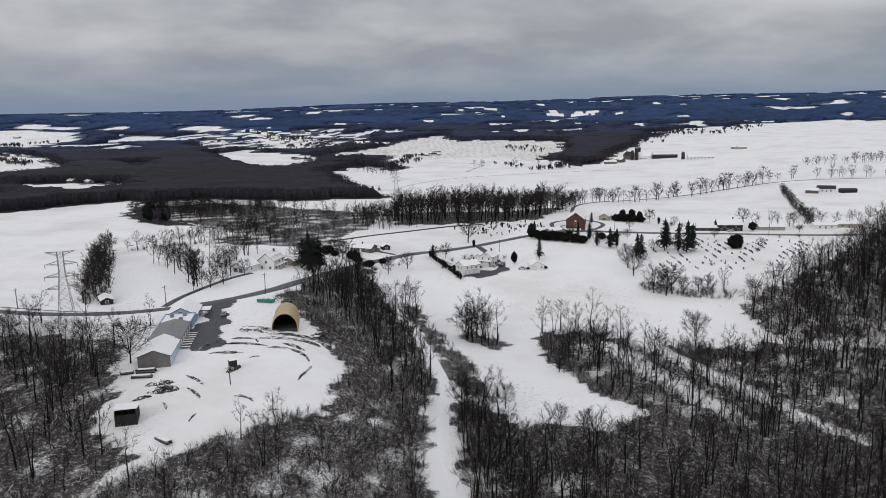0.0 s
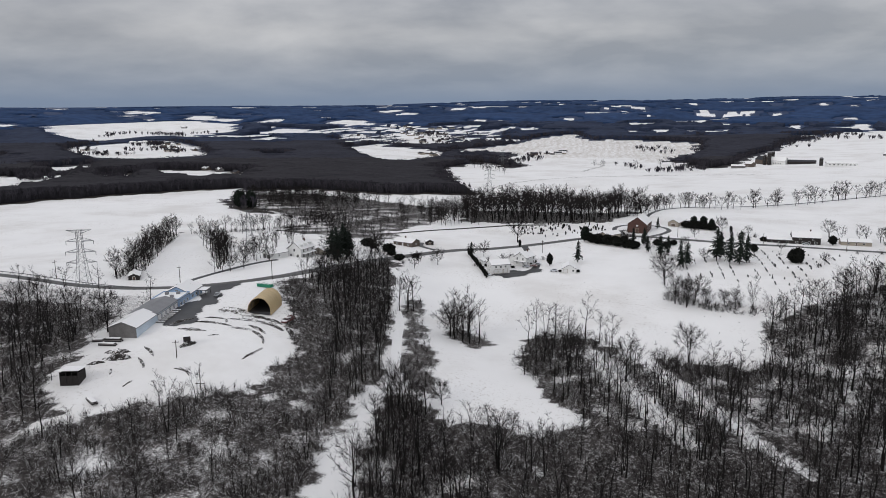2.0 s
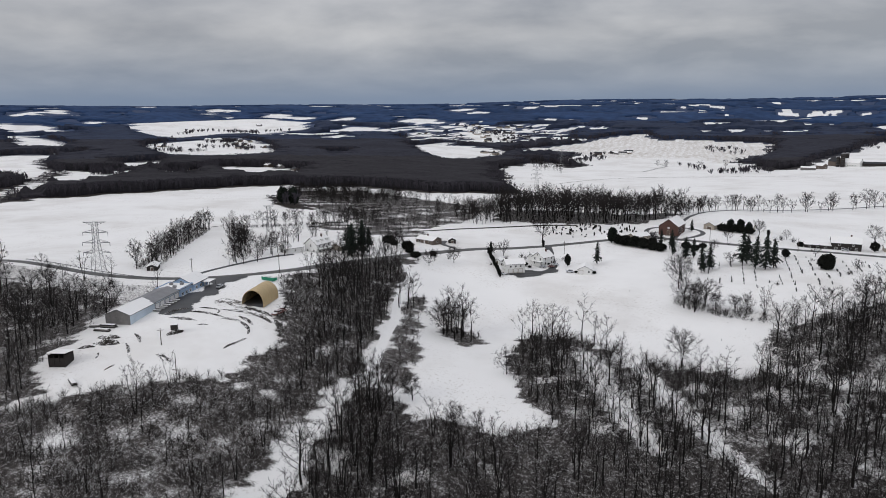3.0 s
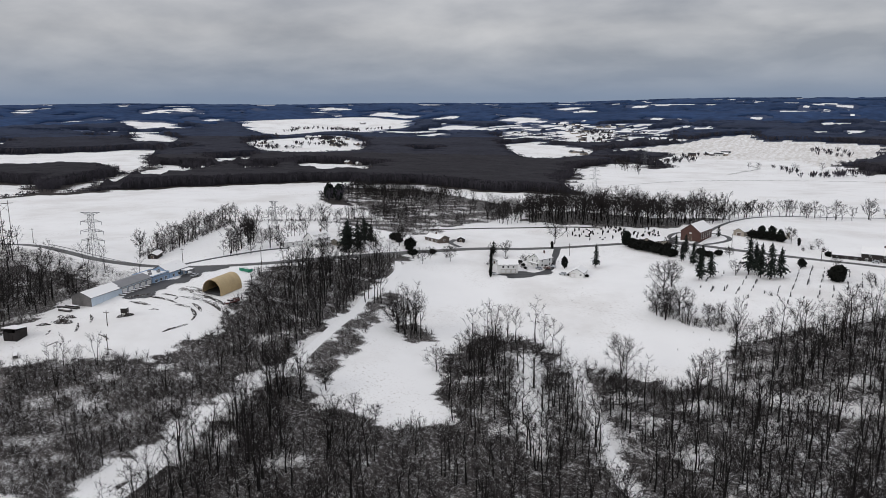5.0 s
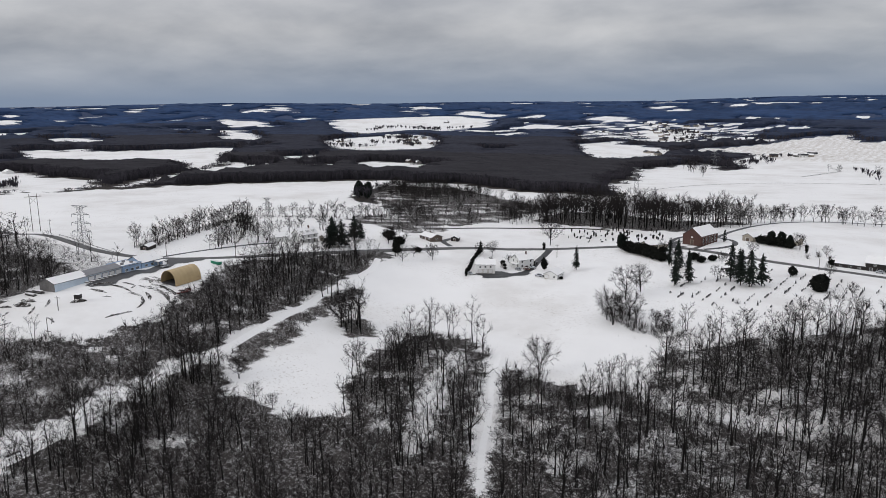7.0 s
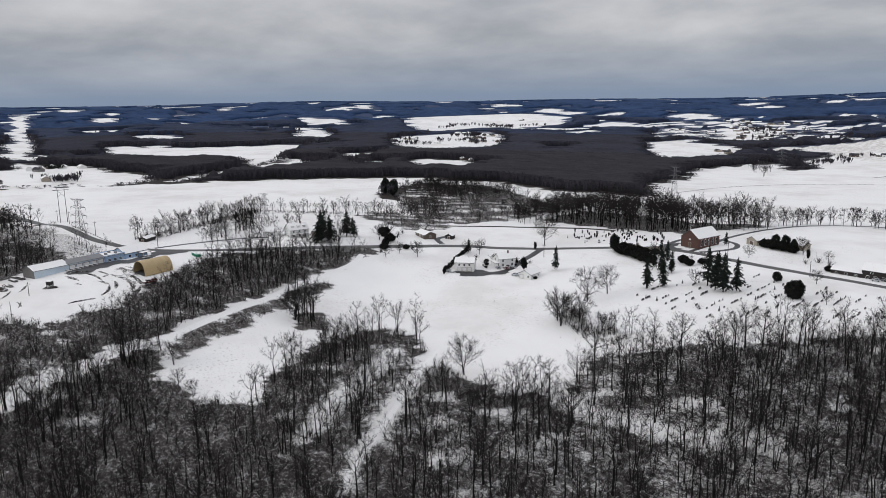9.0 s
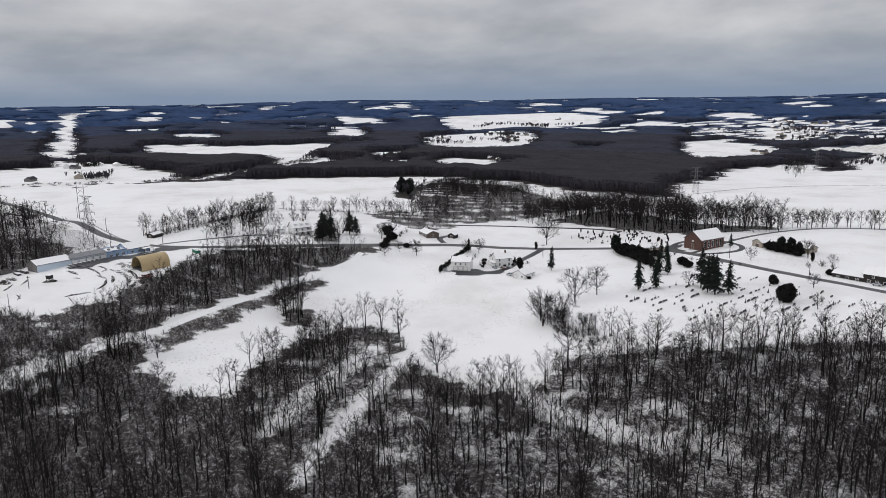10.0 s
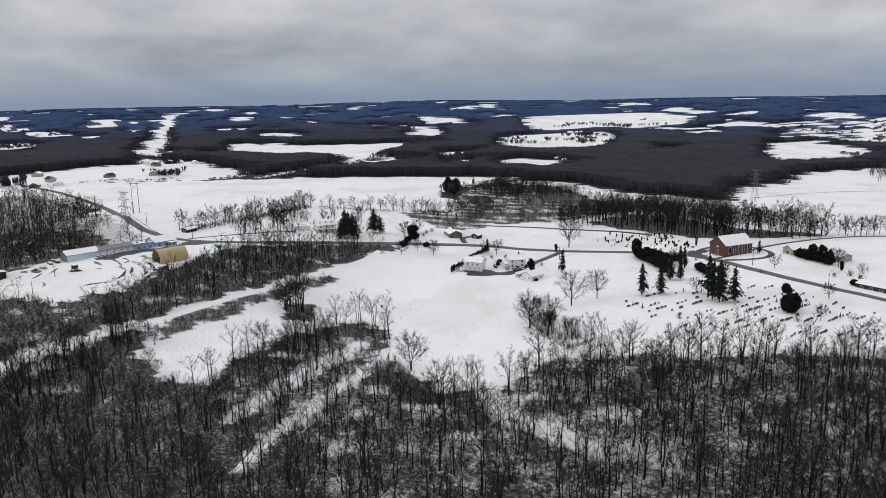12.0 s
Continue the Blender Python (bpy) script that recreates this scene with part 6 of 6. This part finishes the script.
# dairy farm on the far field
house("barn", 372, 1400, 60, 16, 30, 7, 13, WHITE, SNOWROOF, "large white dairy barn with a snowy roof", "barn", [("W", -8 + 4 * k, 2.4, 1.6, 1.6) for k in range(5)])
house("barn", 352, 1425, 20, 14, 22, 8, 14, BROWNW, SHINGLE, "dark bank barn beside the silos", "barn")
house("barn", 410, 1395, 82, 11, 44, 4, 6.5, DARKWOOD, SHINGLE, "long dark cattle shed on the far farm", "barn")
house("barn", 455, 1330, 84, 12, 46, 4, 6.6, WHITE, SNOWROOF, "long white cattle shed with a snowy roof", "barn", [("W", -18 + 6 * k, 2.0, 2.4, 1.6) for k in range(7)])
house("farmhouse", 322, 1370, 40, 11, 14, 5.5, 9, BROWNW, SNOWROOF, "farm dwelling with snowy roof by the barns", "house", [("S", 2, 1.8, 1.2, 1.6), ("W", 0, 1.8, 1.2, 1.6)])
house("barn", 300, 1352, 75, 9, 22, 4, 6, GREYWOOD, SNOWROOF, "low grey machine shed on the far farm", "barn")


def silo(x, y, r, h):
    ob = thing("silo", x, y, 0, label="dark tall farm silo with a domed cap", category="silo", group="farm silos")
    bm = bmesh.new()
    bmesh.ops.create_cone(bm, cap_ends=True, segments=20, radius1=r, radius2=r, depth=h + 1, matrix=Matrix.Translation((0, 0, (h - 1) / 2)))
    part("shaft", bm, DARKWOOD, ob)
    bm = bmesh.new()
    bmesh.ops.create_uvsphere(bm, u_segments=16, v_segments=8, radius=r * 1.03, matrix=Matrix.Translation((0, 0, h)) @ Matrix.Diagonal((1, 1, 0.6, 1)))
    part("dome", bm, STEEL_G, ob)
    for k in range(6):
        bm = bmesh.new()
        bmesh.ops.create_cone(bm, cap_ends=True, segments=20, radius1=r * 1.02, radius2=r * 1.02, depth=0.2, matrix=Matrix.Translation((0, 0, h * (k + 0.5) / 6)))
        part("hoop", bm, GALV, ob)


silo(357, 1394, 3.4, 22)
silo(366, 1412, 3.2, 21)
silo(351, 1400, 2.6, 17)
silo(428, 1345, 3.0, 12)

# scattered far houses
far_house = random.Random(23)
for x, y, n in [(-550, 1104, 1), (-515, 1082, 1), (-470, 1050, 1), (-56, 1735, 4), (-20, 1760, 3), (-1020, 1730, 5), (-1110, 1780, 5), (-960, 1650, 4), (-880, 1560, 3), (-610, 335, 2), (-585, 300, 1), (-905, 560, 3),
                (-870, 520, 2), (-640, 1010, 2), (-330, 1680, 3), (-1350, 2330, 3), (-760, 880, 1), (560, 1500, 2), (-680, 880, 1), (-480, 2250, 5), (-420, 2150, 5), (-390, 2050, 4), (-520, 2330, 4), (-1060, 1500, 4), (-930, 1400, 3), (-628, 278, 1), (-745, 330, 1), (-660, 398, 1), (-640, 452, 2), (-1690, 445, 7), (-2240, 610, 6),
                (-560, 2420, 6), (-610, 2520, 6), (-455, 2490, 5), (-350, 2110, 5), (-640, 2210, 4), (-400, 2300, 4)]:
    for k in range(n):
        px, py = x + far_house.uniform(-34, 34) * (n > 1), y + far_house.uniform(-28, 28) * (n > 1)
        w, d, e = far_house.uniform(8, 11), far_house.uniform(12, 20), far_house.uniform(2.6, 4.2)
        house("far_house", px, py, far_house.uniform(40, 100), w, d, e, e + 2.6, (WHITE, BEIGE, BROWNW, GREYWOOD)[far_house.randrange(4)], (SNOWROOF, SNOWROOF, SHINGLE)[far_house.randrange(3)], "small far house among snowy fields and trees",
              openings=[("W", -3, 1.6, 1.6, 1.3), ("W", 3, 1.6, 1.6, 1.3)], group="far houses")


# ---- pylons and poles ----
def pylon(x, y, turn, h, label, arm=1.0):
    ob = thing("pylon", x, y, turn, label=label, category="pylon", group="power line")
    k = h / 30
    wide = lambda z: (2.9 - 2.1 * min(1, z / (22 * k))) * k + 0.25
    for sx in (-1, 1):
        for sy in (-1, 1):
            bm = bmesh.new()
            for a, b in ((-0.5, 7 * k), (7 * k, 15 * k), (15 * k, 22 * k), (22 * k, h)):
                rod(bm, (sx * wide(max(a, 0)), sy * wide(max(a, 0)), a), (sx * wide(b), sy * wide(b), b), 0.10, 0.08, 4)
            part("leg", bm, GALV, ob)
    bm = bmesh.new()
    zs = [0, 3.5 * k, 7 * k, 10.5 * k, 13.5 * k, 16.3 * k, 18.6 * k, 20.6 * k, 22.5 * k, 24.5 * k, 26.5 * k, 28.5 * k, h]
    for a, b in zip(zs, zs[1:]):
        for i in range(4):
            c = [(-1, -1), (1, -1), (1, 1), (-1, 1)]
            p, q = c[i], c[(i + 1) % 4]
            rod(bm, (p[0] * wide(a), p[1] * wide(a), a), (q[0] * wide(b), q[1] * wide(b), b), 0.042, sides=3)
            rod(bm, (q[0] * wide(a), q[1] * wide(a), a), (p[0] * wide(b), p[1] * wide(b), b), 0.042, sides=3)
            rod(bm, (p[0] * wide(b), p[1] * wide(b), b), (q[0] * wide(b), q[1] * wide(b), b), 0.042, sides=3)
    part("bracing", bm, GALV, ob)
    for z, ln in ((15.5 * k, 4.6 * k), (20.2 * k, 5.0 * k), (25.0 * k, 4.6 * k), (h - 0.2, 4.2 * k)):
        for sx in (-1, 1):
            bm = bmesh.new()
            tip = (sx * (wide(z) + ln * arm), 0, z + 0.2)
            for sy in (-1, 1):
                rod(bm, (sx * wide(z), sy * wide(z), z), tip, 0.09, sides=4)
                rod(bm, (sx * wide(z), sy * wide(z), z + 1.4 * k if z < h - 1 else z - 1.2 * k), tip, 0.07, sides=4)
            if z < h - 1:
                rod(bm, tip, (tip[0], 0, z - 1.5), 0.12, 0.1, 5)
            part("crossarm", bm, GALV, ob)
    return ob


pylon(-148, 281, 20, 30, "tall galvanised lattice pylon beside the road")
pylon(-125, 394, 20, 25, "lattice pylon among bare trees by the house", 0.6)
pylon(-57, 880, 12, 30, "far lattice pylon on the snowy field")
pylon(-108, 1390, 12, 34, "distant lattice pylon above the far fields")


def hframe(x, y, turn, h):
    ob = thing("hframe_pole", x, y, turn, label="twin wooden power poles joined by a crossarm", category="power pole", group="twin poles")
    for sx in (-2.4, 2.4):
        bm = bmesh.new()
        rod(bm, (sx, 0, -0.6), (sx, 0, h), 0.24, 0.16, 7)
        part("pole", bm, POLEWOOD, ob)
    part("crossarm", boxed(0, 0, h - 2.0, 11, 0.25, 0.35), POLEWOOD, ob)
    bm = bmesh.new()
    rod(bm, (-2.4, 0, h - 7), (2.4, 0, h - 2.2), 0.08, sides=4)
    rod(bm, (2.4, 0, h - 7), (-2.4, 0, h - 2.2), 0.08, sides=4)
    part("brace", bm, POLEWOOD, ob)


hframe(-288, 326, 70, 26.5)


def utility_pole(x, y, turn, h, label="wooden utility pole with a crossarm", arm=2.2):
    ob = thing("utility_pole", x, y, turn, label=label, category="utility pole", group="utility poles")
    bm = bmesh.new()
    rod(bm, (0, 0, -0.6), (0, 0, h), 0.19, 0.12, 7)
    part("pole", bm, POLEWOOD, ob)
    part("crossarm", boxed(0, 0.14, h - 0.9, arm, 0.12, 0.14), POLEWOOD, ob)
    for s in (-0.45, 0.45):
        bm = bmesh.new()
        rod(bm, (s * arm, 0.14, h - 0.76), (s * arm, 0.14, h - 0.5), 0.06, 0.04, 5)
        part("insulator", bm, CONCRETE, ob)
    return ob


for x, y, t, h in [(-68.5, 222.8, 30, 6.4), (-122, 314.5, 60, 9), (-82.5, 331, 30, 10), (36, 491, 30, 8.5), (-180, 303, 80, 9), (128, 557, 80, 9), (182, 536, 85, 9), (232, 528, 85, 9), (-240, 311, 80, 9), (-300, 326, 80, 9)]:
    utility_pole(x, y, t, h)
cross_pole = thing("marker_pole", -52.2, 209.3, 12, label="lone dark pole with a low cross bar in the snowy yard", category="pole")
bm = bmesh.new()
rod(bm, (0, 0, -0.5), (0, 0, 7.6), 0.16, 0.11, 7)
part("pole", bm, POLEWOOD, cross_pole)
part("cross_bar", boxed(0, 0.12, 1.6, 3.2, 0.16, 0.22), POLEWOOD, cross_pole)


# ---- yard clutter ----
def wheel(parent, x, y, r, w):
    bm = bmesh.new()
    bmesh.ops.create_cone(bm, cap_ends=True, segments=14, radius1=r, radius2=r, depth=w, matrix=Matrix.Translation((x, y, r)) @ Matrix.Rotation(radians(90), 4, "Y"))
    t = part("wheel", bm, RUBBER, parent)
    bm = bmesh.new()
    bmesh.ops.create_cone(bm, cap_ends=True, segments=12, radius1=r * 0.55, radius2=r * 0.5, depth=w + 0.04, matrix=Matrix.Translation((x, y, r)) @ Matrix.Rotation(radians(90), 4, "Y"))
    part("rim", bm, GALV, t)


def vehicle(name, x, y, turn, paint, label, pickup=False, z=None, s=1.0):
    ob = thing(name, x, y, turn, z=z if z is not None else gz(x, y) + 0.15, label=label, category="truck" if pickup else "car", group="parked vehicles")
    ob.scale = (s, s, s)
    w, L = 1.9, 5.4 if pickup else 4.6
    bm = boxed(0, 0, 0.42, w, L, 0.6, bevel=0.14)
    if pickup:
        box(bm, -w / 2 + 0.06, -1.6, 1.0, 0.1, 2.0, 0.42)
        box(bm, w / 2 - 0.06, -1.6, 1.0, 0.1, 2.0, 0.42)
        box(bm, 0, -2.62, 1.0, w, 0.1, 0.42)
    part("body", bm, paint, ob)
    cy, cl = (0.5, 1.9) if pickup else (-0.25, 2.5)
    bm = boxed(0, cy, 1.0, w * 0.86, cl, 0.62, bevel=0.2)
    cabin = part("cabin", bm, paint, ob)
    for face, sx, sy, cx2, cy2 in (("windscreen", w * 0.74, 0.05, 0, cy + cl / 2), ("rear_window", w * 0.74, 0.05, 0, cy - cl / 2), ("side_window", 0.05, cl * 0.72, w * 0.43, cy), ("side_window", 0.05, cl * 0.72, -w * 0.43, cy)):
        part(face, boxed(cx2, cy2, 1.14, sx, sy, 0.34), GLASS, cabin)
    for sx in (-w / 2 + 0.08, w / 2 - 0.08):
        for sy in (-L * 0.31, L * 0.31):
            wheel(ob, sx, sy, 0.38, 0.24)
    for sx in (-0.65, 0.65):
        part("headlight", boxed(sx, L / 2 - 0.02, 0.7, 0.32, 0.08, 0.16), GLASS, ob)
    return ob


vehicle("pickup_truck", -48.6, 271.5, 172, REDP, "faded red pickup truck parked beside the hangar", True, s=1.3)
vehicle("car", 8.0, 430.5, 80, CARP, "pale car parked by the white garage house")
vehicle("car", 29, 452.5, 60, CARP, "pale car parked on the asphalt driveway")
vehicle("car", 33.5, 455, 75, REDP, "dark red car parked by the white house")
vehicle("car", 35.5, 459, 75, CARP, "pale car parked on the asphalt court")
vehicle("car", 46.5, 446, 85, CARP, "pale car parked beside the white outbuilding")
vehicle("car", 212, 548, 85, CARP, "pale car parked in front of the timber house")
vehicle("car", -90, 291, 12, CARP, "snowy car parked by the blue workshop")

bin_ = thing("dumpster", -78.5, 314.5, 82, label="long green steel dumpster in the snow by the road", category="dumpster")
bm = boxed(0, 0, 0.25, 2.4, 7.4, 1.5, bevel=0.05)
part("body", bm, GREENP, bin_)
for k in range(8):
    for sx in (-1.25, 1.25):
        part("rib", boxed(sx, -3.3 + k * 0.94, 0.3, 0.12, 0.14, 1.4), GREENP, bin_)
part("lid", boxed(0, 0, 1.76, 2.5, 7.3, 0.12, bevel=0.03), GREENP, bin_, "green lid with snow")
for sy in (-2.6, 2.6):
    part("skid", boxed(0, sy, -0.15, 2.0, 0.25, 0.42), RUBBER, bin_)

box_ = thing("box_cabin", -70.4, 233, 30, label="small black box cabin on posts above the snow mound", category="hut")
part("body", boxed(0, 0, 1.5, 2.4, 2.4, 1.9, bevel=0.05), DARKWOOD, box_)
part("roof_snow", boxed(0, 0, 3.4, 2.6, 2.6, 0.12, bevel=0.04), SNOW, box_)
for sx in (-1.05, 1.05):
    for sy in (-1.05, 1.05):
        part("post", boxed(sx, sy, -0.5, 0.16, 0.16, 2.1), DARKWOOD, box_)
    part("window", boxed(sx * 1.15, 0, 2.3, 0.06, 1.2, 0.5), GLASS, box_)


def lumber(x, y, turn, n, ln, label):
    ob = thing("lumber_pile", x, y, turn, label=label, category="lumber pile", group="lumber piles")
    g = random.Random(int(x * 7 + y))
    for k in range(n):
        part("beam", boxed(g.uniform(-0.2, 0.2), (k % 3) * 0.6 - 0.6, 0.05 + (k // 3) * 0.42, ln * g.uniform(0.8, 1), 0.5, 0.38, bevel=0.03), GREYWOOD if k % 2 else DARKWOOD, ob)
    part("snow_cover", boxed(0, 0, 0.05 + (n // 3) * 0.42, ln * 0.8, 1.5, 0.12, bevel=0.05), SNOW, ob)


lumber(-97.5, 229.5, 8, 9, 6.5, "stack of dark beams with snow by the workshop")
lumber(-97.5, 226.0, 4, 6, 6.8, "low stack of dark timber with snow")
lumber(-103.5, 229, 20, 6, 4.5, "stack of weathered timber at the workshop corner")
lumber(-78, 190.5, -35, 6, 6.0, "low pallet stack in the snow at the brush edge")
for k in range(7):
    s = 16 + 2.6 * k
    x, y = along(s, 2.2)
    ob = thing("parts_bundle", x, y, TURN_W + 4 * math.sin(k), label="pale bundle of stock lying beside the garage wall", category="stock bundle", group="stock bundles")
    part("bundle", boxed(0, 0, 0.1, 3.6, 0.9, 0.5, bevel=0.08), GREYWOOD, ob)
    part("snow_cover", boxed(0, 0, 0.6, 3.4, 0.8, 0.1, bevel=0.04), SNOW, ob)


def spoil(x, y, turn, ln, w, h, seed, label):
    """A long heap of churned earth and snow."""
    g = np.random.default_rng(seed)
    V, Q = [], []
    n, c = max(6, int(ln / 0.7)), 7
    for i in range(n + 1):
        f = i / n
        taper = math.sin(math.pi * min(1, max(0.02, f))) ** 0.5
        bend = math.sin(f * 3) * ln * 0.06
        for j in range(c):
            u = j / (c - 1) * 2 - 1
            px, py = (f - 0.5) * ln, u * w * taper + bend + g.normal(0, 0.12)
            a = radians(turn)
            wx2, wy2 = x + px * math.cos(a) - py * math.sin(a), y + px * math.sin(a) + py * math.cos(a)
            V.append((wx2, wy2, gz(wx2, wy2) - 0.12 + h * taper * (1 - u * u) * g.uniform(0.55, 1.15)))
    for i in range(n):
        for j in range(c - 1):
            a = i * c + j
            Q.append((a, a + 1, a + c + 1, a + c))
    ob = new("earth_bank", mesh_from("earth_bank", V, Q, EARTH))
    tagged(ob, label, "earth bank", "earth banks")


for k, (x, y, t, ln, w, h) in enumerate([(-84, 252, 62, 13, 1.0, 0.8), (-72, 254, 4, 18, 0.8, 0.7), (-55, 257, -25, 10, 1.0, 0.9), (-50, 250, -60, 8, 0.6, 0.7), (-88, 216, 10, 8, 1.5, 1.4), (-80, 224, -40, 10, 0.7, 0.6),
                                         (-62, 216, -30, 7, 0.4, 0.4), (-47, 240, 80, 8, 0.4, 0.6), (-53, 268, -10, 8, 1.0, 0.9), (-44, 262, -50, 10, 1.3, 1.0), (-84, 208, -60, 5, 0.5, 0.6), (-75, 245, 20, 6, 0.5, 0.5),
                                         (-92, 212, 30, 6, 0.9, 0.9), (-74, 203, 80, 5, 0.4, 0.4), (-66, 244, 35, 5, 0.4, 0.35), (-74, 260, 8, 9, 0.5, 0.6), (-69, 259, -65, 4, 0.5, 0.6), (-57, 268, -6, 14, 1.2, 0.9), (-50, 263, -20, 8, 1.2, 1.0), (-90, 221, 15, 9, 1.4, 1.3), (-78, 216, -45, 9, 0.6, 0.6), (-70, 233, 60, 7, 1.3, 1.2), (-76, 245.5, 8, 12, 0.8, 0.7), (-60, 254, 14, 9, 0.7, 0.7), (-53, 252.5, -35, 8, 0.8, 0.8), (-48, 236, 75, 8, 0.5, 0.6), (-62.5, 216, -5, 7, 0.5, 0.5), (-87, 217, 12, 9, 2.0, 1.6), (-62, 263, 10, 16, 1.6, 0.5)]):
    spoil(x, y, t, ln, w, h, 300 + k, "low bank of churned dark earth poking through snow")

# little roadside shed and guard rail
house("road_shed", -152, 323, 30, 5.0, 10.0, 2.1, 3.2, DARKWOOD, SNOWROOF, "small dark shed with a snowy roof by the road", "shed", [("S", 0, 1.0, 1.2, 1.8, "door", DOORD)])
rail = thing("guard_rail", -165, 301.8, 0, label="long grey steel guard rail beside the road", category="guard rail")
pts = [(-215 + 5 * k, 0) for k in range(17)]
for k in range(17):
    px = -215 + 5 * k
    py = 301.6 + 0.004 * (px + 175) ** 2 * 0.3
    part("post", boxed(px + 165, py - 301.8, gz(px, py) - rail.location.z - 0.3, 0.15, 0.15, 1.1), POLEWOOD, rail)
bm = bmesh.new()
for k in range(16):
    a = (-215 + 5 * k, 301.4 + 0.0012 * (-215 + 5 * k + 175) ** 2)
    b = (-210 + 5 * k, 301.4 + 0.0012 * (-210 + 5 * k + 175) ** 2)
    rod(bm, (a[0] + 165, a[1] - 301.8, gz(*a) - rail.location.z + 0.65), (b[0] + 165, b[1] - 301.8, gz(*b) - rail.location.z + 0.65), 0.16, sides=4)
part("rail", bm, GALV, rail)


# ---- cemetery ----
def stone_mesh(kind):
    bm = bmesh.new()
    if kind == 0:
        box(bm, 0, 0, 0.25, 1.4, 0.3, 0.8, bevel=0.08)
    elif kind == 1:
        box(bm, 0, 0, 0.25, 2.3, 0.45, 0.8, bevel=0.06)
    else:
        box(bm, 0, 0, 0.25, 0.6, 0.6, 0.7)
        rod(bm, (0, 0, 0.9), (0, 0, 2.3), 0.28, 0.12, 4)
    me = bpy.data.meshes.new("slab")
    bm.to_mesh(me)
    bm.free()
    me.materials.append(STONE)
    bm = boxed(0, 0, -0.25, (1.7, 2.7, 0.9)[kind], 0.7 if kind < 2 else 0.9, 0.5, bevel=0.03)
    mb = bpy.data.meshes.new("plinth")
    bm.to_mesh(mb)
    bm.free()
    mb.materials.append(CONCRETE)
    return me, mb


STONES = [stone_mesh(k) for k in range(3)]
GRAVES = [(118, 450), (128, 486), (140, 508), (164, 528), (212, 512), (246, 500), (236, 470), (205, 445), (175, 428), (140, 432)]
GRAVES_BACK = [(16, 548), (6, 576), (40, 600), (62, 606), (80, 575), (62, 554), (34, 537)]
st = random.Random(31)


def graves(poly, row_gap, gap, keep, turn, label, kinds):
    c, s = math.cos(radians(turn)), math.sin(radians(turn))
    for i in range(-40, 60):
        for j in range(-60, 80):
            u, v = j * gap + st.uniform(-0.4, 0.4), i * row_gap + st.uniform(-0.3, 0.3)
            x, y = poly[0][0] + c * u - s * v, poly[0][1] + s * u + c * v
            if not inside(poly, np.array([x]), np.array([y]))[0] or st.random() > keep * (0.25 + 1.1 * max(0.0, math.sin(u * 0.16 + i * 1.7))):
                continue
            if math.hypot(x - 190, y - 482) < 5.5:
                continue
            k = kinds[st.randrange(len(kinds))]
            ob = thing("headstone", x, y, turn + st.uniform(-6, 6), label=label, category="headstone", group="headstones")
            sc = st.uniform(0.7, 1.15)
            ob.scale = (sc, sc, sc)
            for nm, me in zip(("slab", "plinth"), STONES[k]):
                new(nm, me).parent = ob


graves(GRAVES, 6.4, 3.1, 0.62, 88, "grey weathered headstone standing in snow", (0, 0, 1, 1, 1, 2))
for k in range(84):
    while True:
        x, y = st.uniform(5, 80), st.uniform(538, 606)
        if inside(GRAVES_BACK, np.array([x]), np.array([y]))[0]:
            break
    if k % 2:
        evergreen("column", None, None, None, x, y, k * 50, (0.55, 0.55, st.uniform(0.35, 0.6)), "small dark evergreen among far headstones", "cemetery evergreens", "evergreen_bush")
    else:
        ob = thing("headstone", x, y, 40 + st.uniform(-8, 8), label="grey headstone on the snowy rise", category="headstone", group="headstones")
        ob.scale = (0.75, 0.75, 0.85)
        for nm, me in zip(("slab", "plinth"), STONES[k % 3]):
            new(nm, me).parent = ob

# worn lines across the far fields
ribbon("field_path", [(-61, 887), (-55, 1000), (-30, 1090), (10, 1160), (66, 1205), (181, 1229), (300, 1210)], 3.0, DIRT, 0.35, "worn strip of dead grass across the snowy field", "field path", 12.0)
ribbon("field_path", [(40, 1327), (61, 1412), (76, 1466), (53, 1530)], 6.0, DIRT, 0.5, "dark ditch line on the far snowy slope", "field path", 12.0)
